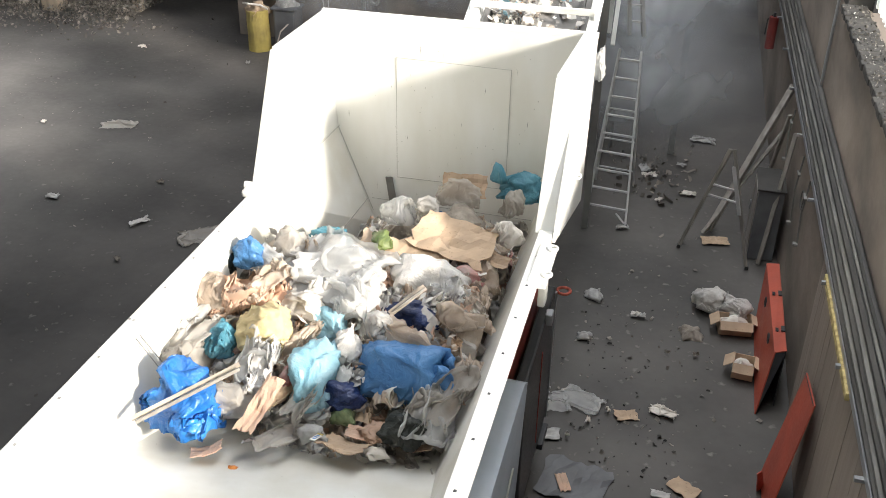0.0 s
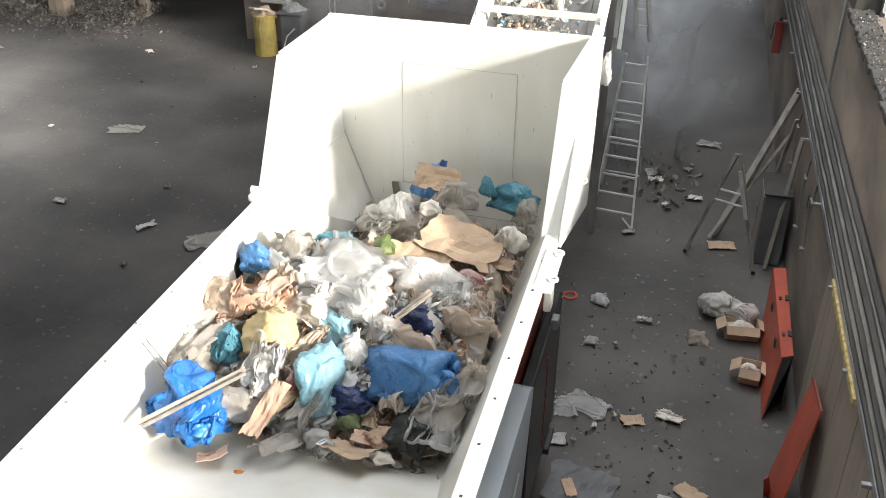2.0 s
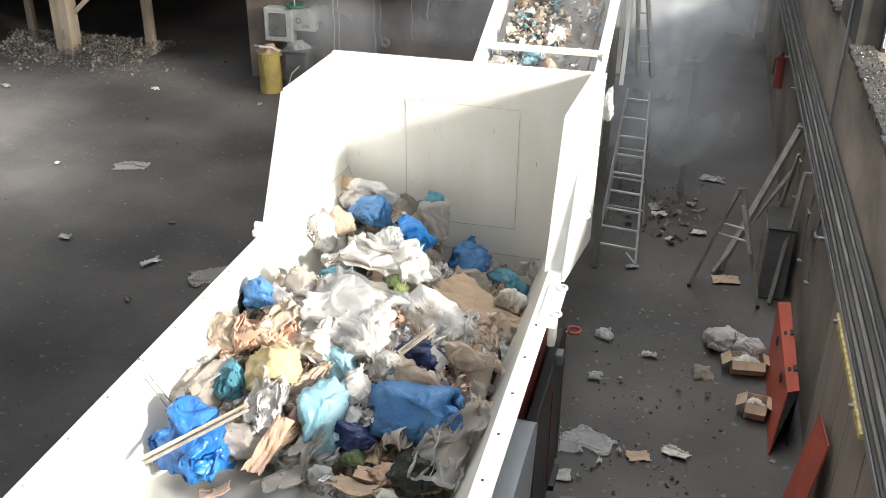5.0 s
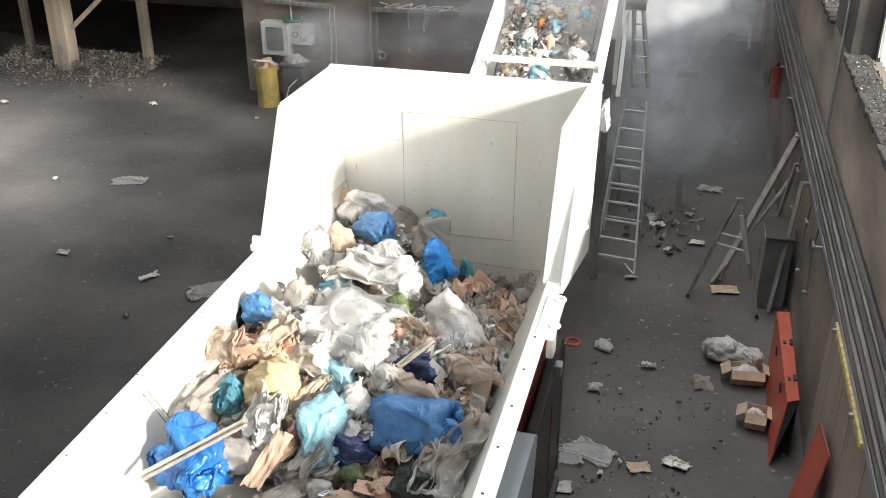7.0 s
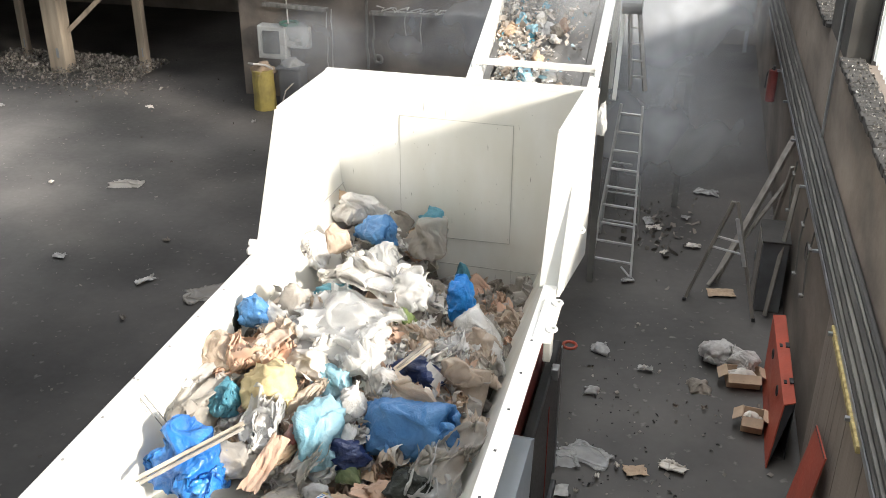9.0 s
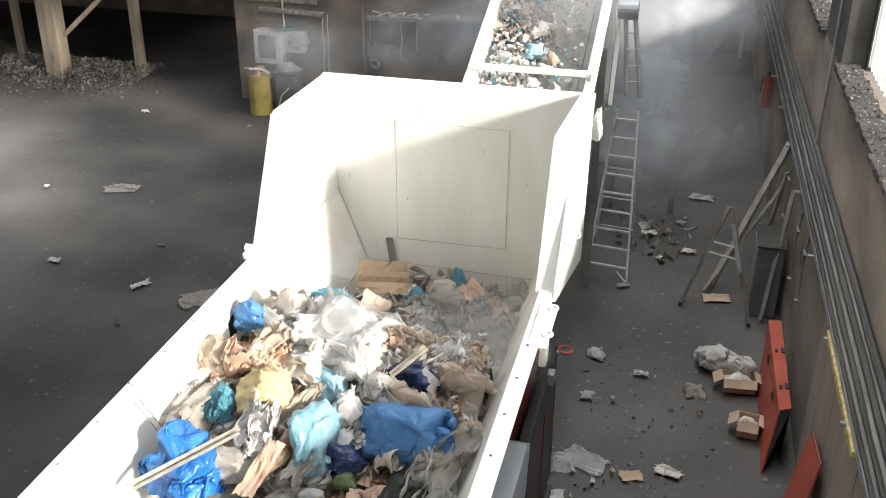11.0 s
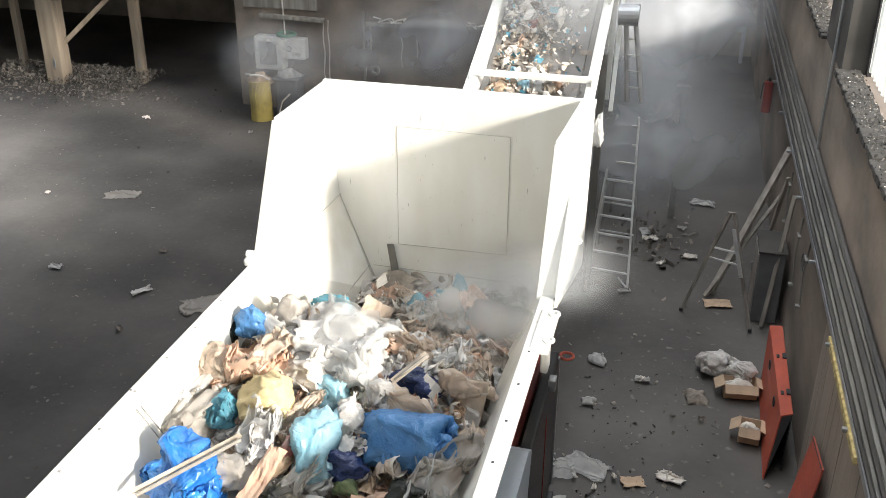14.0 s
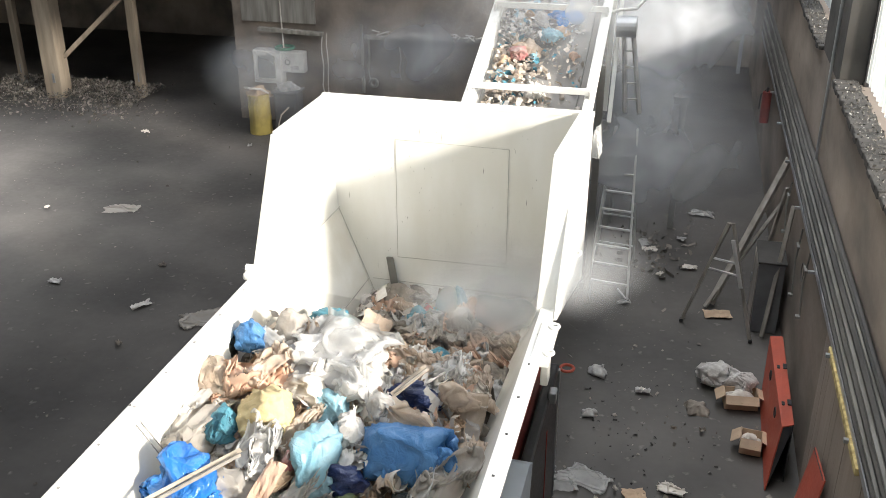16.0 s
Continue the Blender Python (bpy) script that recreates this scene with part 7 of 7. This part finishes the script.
moves(card("red_carton", "small bright red carton on the risen waste", (0, 0, 0), (0.14, 0.09), "redbox", 78), [(0, pose(-1.814, 7.380, 1.792, 40, 0, -25)), (2.2, pose(-1.814, 7.380, 1.792, 40, 0, -25)), (3, pose(-1.818, 7.217, 2.310, 40, 0, -25)), (3.5, pose(-1.855, 7.249, 2.490, 40, 0, -25)), (4, pose(-1.892, 7.200, 2.450, 36, 0, -30)), (4.6, pose(-1.940, 7.264, 2.210, 30, 0, -40)), (5.4, pose(-1.993, 7.380, 1.829, 30, 0, -50)), (16, pose(-1.993, 7.380, 1.829, 30, 0, -50))])
moves(bag("beige_bag", "dirty beige sack rising by the hopper side", (0, 0, 0), (0.28, 0.28, 0.26), "beigefilm", 79, detail=4), [(0, pose(-1.239, 6.741, 1.435, 0, 0, 0)), (6.3, pose(-1.239, 6.741, 1.435, 0, 0, 0)), (7.2, pose(-1.244, 6.537, 1.685, 0, 0, 0)), (7.8, pose(-1.276, 6.048, 2.065, 0, 0, 8)), (8.5, pose(-1.257, 5.856, 2.185, 0, 0, 14)), (9.2, pose(-1.202, 5.798, 2.165, 0, 0, 20)), (10, pose(-1.158, 6.188, 1.735, 0, 0, 26)), (10.8, pose(-1.191, 6.572, 1.335, 0, 0, 26)), (16, pose(-1.191, 6.572, 1.335, 0, 0, 26))])
moves(sheet("brown_film", "torn brown film at the hopper side", (0, 0, 0), (0.26, 0.32), "dustyfilm", 80), [(0, pose(-1.222, 6.894, 1.500, 0, 20, 0)), (3.8, pose(-1.222, 6.894, 1.500, 0, 20, 0)), (5.2, pose(-1.337, 6.561, 1.850, 0, 20, 0)), (6.4, pose(-1.376, 6.360, 2.130, 0, 20, -10)), (8, pose(-1.319, 6.410, 2.110, 0, 20, -14)), (9.2, pose(-1.267, 6.372, 2.060, 0, 20, -18)), (10.2, pose(-1.195, 6.752, 1.600, 0, 20, -18)), (11, pose(-1.202, 6.899, 1.300, 0, 20, -18)), (16, pose(-1.202, 6.899, 1.300, 0, 20, -18))])
moves(card("cardboard_piece", "brown cardboard tossed up by the shafts", (0, 0, 0), (0.42, 0.27), "card", 81), [(0, pose(-2.522, 7.380, 1.480, 60, 0, 10)), (10.2, pose(-2.522, 7.380, 1.480, 60, 0, 10)), (11, pose(-2.282, 7.044, 2.110, 65, 0, 10)), (11.4, pose(-2.232, 7.005, 2.210, 65, 0, 5)), (11.8, pose(-2.172, 7.045, 2.290, 70, 0, -5)), (12.1, pose(-2.035, 7.171, 2.370, 72, 0, -14)), (12.3, pose(-1.905, 7.147, 2.350, 72, 0, -20)), (12.5, pose(-1.771, 7.121, 2.290, 74, 0, -26)), (12.8, pose(-1.714, 7.168, 2.110, 78, 0, -30)), (13.4, pose(-1.715, 7.380, 1.673, 80, 0, -30)), (16, pose(-1.715, 7.380, 1.673, 80, 0, -30))])
moves(bag("white_bag", "dusty white film tossed by the shafts", (0, 0, 0), (0.3, 0.22, 0.18), "dustyfilm", 82, detail=4), [(0, pose(-1.831, 7.380, 1.537, 0, 0, 0)), (10.2, pose(-1.831, 7.380, 1.537, 0, 0, 0)), (11.2, pose(-1.720, 6.986, 2.015, 0, 0, 0)), (11.8, pose(-1.719, 7.206, 1.855, 0, 0, 20)), (12.6, pose(-1.751, 7.132, 1.855, 0, 0, 50)), (13.4, pose(-1.698, 7.088, 1.875, 0, 0, 80)), (14.4, pose(-1.764, 7.117, 1.835, 0, 0, 110)), (15.2, pose(-1.698, 7.051, 1.855, 0, 0, 140)), (16, pose(-1.671, 7.069, 1.855, 0, 0, 170))])
moves(bag("green_bag", "dusty green bag turned over by the shafts", (0, 0, 0), (0.22, 0.2, 0.14), "teal", 83, detail=4), [(0, pose(-1.285, 7.040, 1.565, 0, 0, 0)), (11.2, pose(-1.285, 7.040, 1.565, 0, 0, 0)), (13, pose(-1.379, 7.014, 1.665, 0, 0, 0)), (14.4, pose(-1.554, 6.861, 1.745, 0, 0, 30)), (15.2, pose(-1.641, 6.625, 1.845, 0, 0, 50)), (16, pose(-1.636, 6.438, 1.885, 0, 0, 70))])

# ---- waste riding up the conveyor ----
ROLL = []
def belt_clump(seed, pale):
    c = thing("belt_waste", (0, 0, 0), "loose shredded waste riding on the conveyor belt", "waste clump", "waste on the conveyor")
    def on(r):
        x = -0.30 + r.gauss(0, 0.16) if r.random() < 0.72 else r.uniform(-0.5, 0.5)
        return (max(-0.52, min(0.52, x)), r.uniform(-0.62, 0.62), 0.02 + abs(r.gauss(0, 0.05)))
    scatter("scrap_cover", M["palescraps" if pale else "scraps"], 560, on, (0.03, 0.11), "shredded paper, film and board", "", c, seed, 0.7)
    scatter("dark_scraps", M["soil"], 70, on, (0.03, 0.09), "dark dirty scraps", "", c, seed + 200, 0.7)
    scatter("blue_scraps", M["lightblue" if pale else "teal"], 60, on, (0.03, 0.10), "torn blue film scraps", "", c, seed + 300, 0.9)
    rnd = random.Random(seed)
    for k in range(15):
        m = rnd.choice(("paper", "whitebag", "card", "film", "beigefilm", "greypaper", "soil", "pinkcard", "lightblue", "teal" if seed % 3 == 0 else "paper", "redrag" if seed % 3 == 1 else "whitebag"))
        b = part("crumpled_piece", crumple(seed * 7 + k, (rnd.uniform(0.10, 0.24), rnd.uniform(0.10, 0.26), rnd.uniform(0.07, 0.15)), 3, 1.3), M[m], c)
        b.location = (max(-0.42, min(0.42, rnd.gauss(-0.2, 0.25))), rnd.uniform(-0.5, 0.5), 0.01)
    return c
first = [belt_clump(70 + i, i % 2 == 0) for i in range(6)]
SPEED, TILT = 1.30, math.degrees(math.atan(CM))
def ride(ob, s0, x=0.0, lift=0.0):
    """Rows for a piece that is s0 metres along the belt at the start."""
    rows = []
    for k in range(33):
        t = k * 0.5
        s = s0 + SPEED * t
        yy = CY0 - 0.2 + max(0.0, min(s, 9.2)) * math.cos(math.radians(TILT))
        zz = cz(yy) + 0.01 + lift
        if s > 9.2:
            d = min(1.0, (s - 9.2) / 3.0)
            yy, zz = yy + 0.6 * d, zz * (1 - d) + 0.1 * d
        rows.append((t, pose((CL + CR) / 2 + x, yy, zz, TILT, 0, 0)))
    ROLL.append((ob, rows))
for i in range(24):
    ob = first[i] if i < 6 else copy_thing(first[i % 6], pose(0, 0, 0))
    ride(ob, 8.6 - 1.22 * i, 0.04 * ((i * 7) % 5 - 2))
for nm, lb, s_at, t_at, x, size, m in (("blue_bag", "blue and white bag riding on the belt", 4.95, 7.1, 0.42, (0.20, 0.34, 0.16), "whitebag"),
                                       ("blue_bag", "blue edge of a bag riding on the belt", 5.15, 7.1, 0.36, (0.10, 0.22, 0.12), "brightblue"),
                                       ("orange_scrap", "orange scrap riding on the belt", 4.25, 7.1, -0.12, (0.09, 0.14, 0.08), "orangebit"),
                                       ("pink_rag", "red and white rag riding on the belt", 2.75, 15.0, -0.26, (0.26, 0.22, 0.14), "redrag"),
                                       ("blue_bag", "bright blue bag riding on the belt", 3.5, 15.0, 0.18, (0.36, 0.34, 0.18), "brightblue"),
                                       ("blue_bag", "pale blue bag riding on the belt", 3.1, 15.0, 0.06, (0.22, 0.18, 0.14), "lightblue"),
                                       ("blue_bag", "small bright blue bag riding on the belt", 2.75, 16.0, -0.12, (0.14, 0.26, 0.12), "brightblue"),
                                       ("pale_sack", "pale yellow paper sack riding on the belt", 3.9, 12.3, -0.24, (0.30, 0.70, 0.10), "beigefilm"),
                                       ("white_bag", "white bag riding on the belt", 3.3, 12.3, -0.18, (0.26, 0.30, 0.14), "whitebag"),
                                       ("white_bag", "white bag riding on the belt", 3.9, 12.0, 0.22, (0.26, 0.30, 0.14), "film"),
                                       ("white_bag", "white bag riding on the belt", 2.7, 6.4, 0.38, (0.26, 0.40, 0.14), "whitebag")):
    ob = tagged(part(nm, crumple(len(ROLL) + 3, size, 4, 1.2), M[m]), lb, "rubbish bag")
    ride(ob, s_at - SPEED * t_at, x, 0.05)

# ---- dust in the air ----
def dust(name, label, count, spread, reach, peak, seed):
    """A drift of soft domed wisps, each turned its own way."""
    rnd = random.Random(seed)
    bm = bmesh.new()
    uv = bm.loops.layers.uv.new("UVMap")
    for _ in range(count):
        c = Vector((spread[0] * math.sin(2.4 * _ + seed), spread[1] * (2 * _ / max(1, count - 1) - 1), spread[2] * math.sin(4.2 * _ + 1 + seed)))
        r = rnd.uniform(*reach)
        q = (Vector((rnd.gauss(0, 0.04), -0.9, 0.35 + rnd.gauss(0, 0.04)))).to_track_quat("Z", "Y").to_matrix()
        rows = []
        for i in range(6):
            k = i / 5
            ring_ = []
            for j in range(18):
                a = j * math.tau / 18
                x, y = math.cos(a) * k, math.sin(a) * k
                z = -0.22 * k * k + 0.10 * noise.noise(Vector((x * 1.5, y * 1.5, seed + c.x)))
                ring_.append((bm.verts.new(c + q @ Vector((x * r * 1.25, y * r * 0.85, z * r))), (0.5 + x / 2, 0.5 + y / 2)))
            rows.append(ring_)
        for i in range(5):
            for j in range(18):
                f4 = [rows[i][j], rows[i + 1][j], rows[i + 1][(j + 1) % 18], rows[i][(j + 1) % 18]]
                face = bm.faces.new([v for v, _ in f4])
                for lp, (_, w) in zip(face.loops, f4):
                    lp[uv].uv = w
    return tagged(part(name, bm, smoke_material(name, peak), smooth=True), label, "dust", kind="stuff")
DUST = []
for nm, lb, n, sg, rc, pk, sd, rows in (
    ("dust_cloud", "pale dust hanging over the conveyor foot", 3, (0.5, 0.45, 0.3), (1.4, 1.8), 1.0, 3, [(0, pose(-0.60, 13.95, 2.75, 0, 0, 0)), (4, pose(-0.55, 13.95, 2.8, 0, 0, 4)), (8, pose(-0.45, 13.95, 3.05, 0, 0, 8)), (12, pose(-0.35, 13.95, 3.2, 0, 0, 12)), (16, pose(-0.35, 13.95, 3.25, 0, 0, 16))]),
    ("dust_cloud", "thin dust drifting over the conveyor belt", 2, (0.3, 0.4, 0.05), (1.1, 1.3), 0.38, 8, [(0, pose(-1.5, 11.2, 3.85, 0, 0, 0)), (4, pose(-1.45, 11.3, 3.9, 0, 0, 3)), (8, pose(-1.5, 11.2, 3.9, 0, 0, 6)), (12, pose(-1.55, 11.3, 3.9, 0, 0, 9)), (16, pose(-1.5, 11.2, 3.85, 0, 0, 12))]),
    ("dust_cloud", "pale dust drifting before the partition wall", 5, (1.9, 0.3, 0.3), (1.0, 1.6), 0.5, 4, [(0, pose(-4.4, 16.4, 1.6, 0, 0, 0)), (4, pose(-4.6, 16.4, 1.7, 0, 0, 0)), (8, pose(-4.8, 16.4, 1.7, 0, 0, 1)), (12, pose(-5.4, 16.4, 1.6, 0, 0, 2)), (16, pose(-5.9, 16.4, 1.6, 0, 0, 3))]),
    ("dust_cloud", "thin dust hanging in the passage", 3, (0.35, 0.5, 0.25), (1.4, 1.8), 0.62, 5, [(0, pose(-0.6, 13.15, 1.65, 0, 0, 0)), (4, pose(-0.6, 13.05, 1.65, 0, 0, 3)), (8, pose(-0.5, 12.95, 1.75, 0, 0, 6)), (12, pose(-0.4, 12.65, 1.85, 0, 0, 9)), (16, pose(-0.4, 12.55, 1.85, 0, 0, 12))]),
    ("dust_cloud", "dust rising out of the shredder", 4, (0.22, 0.22, 0.1), (0.42, 0.62), 0.55, 6, [(0, pose(-1.5, 6.4, 0.9, 0, 0, 0)), (9, pose(-1.5, 6.4, 0.9, 0, 0, 0)), (10.4, pose(-1.45, 6.4, 1.5, 0, 0, 6)), (11.3, pose(-1.35, 6.4, 2.15, 0, 0, 12)), (12.5, pose(-1.2, 6.45, 2.3, 0, 0, 20)), (14, pose(-1.2, 6.5, 2.35, 0, 0, 28)), (15, pose(-1.25, 6.55, 2.4, 0, 0, 34)), (16, pose(-1.25, 6.6, 2.45, 0, 0, 40))]),
    ("dust_cloud", "dust blowing over the hopper rim", 3, (0.12, 0.22, 0.12), (0.45, 0.65), 0.32, 7, [(0, pose(-1.5, 6.2, 0.9, 0, 0, 0)), (9.6, pose(-1.5, 6.2, 0.9, 0, 0, 0)), (10.6, pose(-1.3, 6.2, 1.5, 0, 0, 0)), (11.4, pose(-0.95, 6.3, 2.5, 0, 0, 6)), (12.4, pose(-0.72, 6.25, 2.72, 0, 0, 12)), (13.4, pose(-0.75, 6.25, 2.75, 0, 0, 18)), (14.6, pose(-0.66, 6.3, 2.78, 0, 0, 24)), (16, pose(-0.6, 6.35, 2.85, 0, 0, 30))]),
):
    DUST.append((dust(nm, lb, n, sg, rc, pk, sd), rows))

def motions():
    for ob, rows in MOVERS + ROLL + DUST:
        walk(ob, rows)
motions()
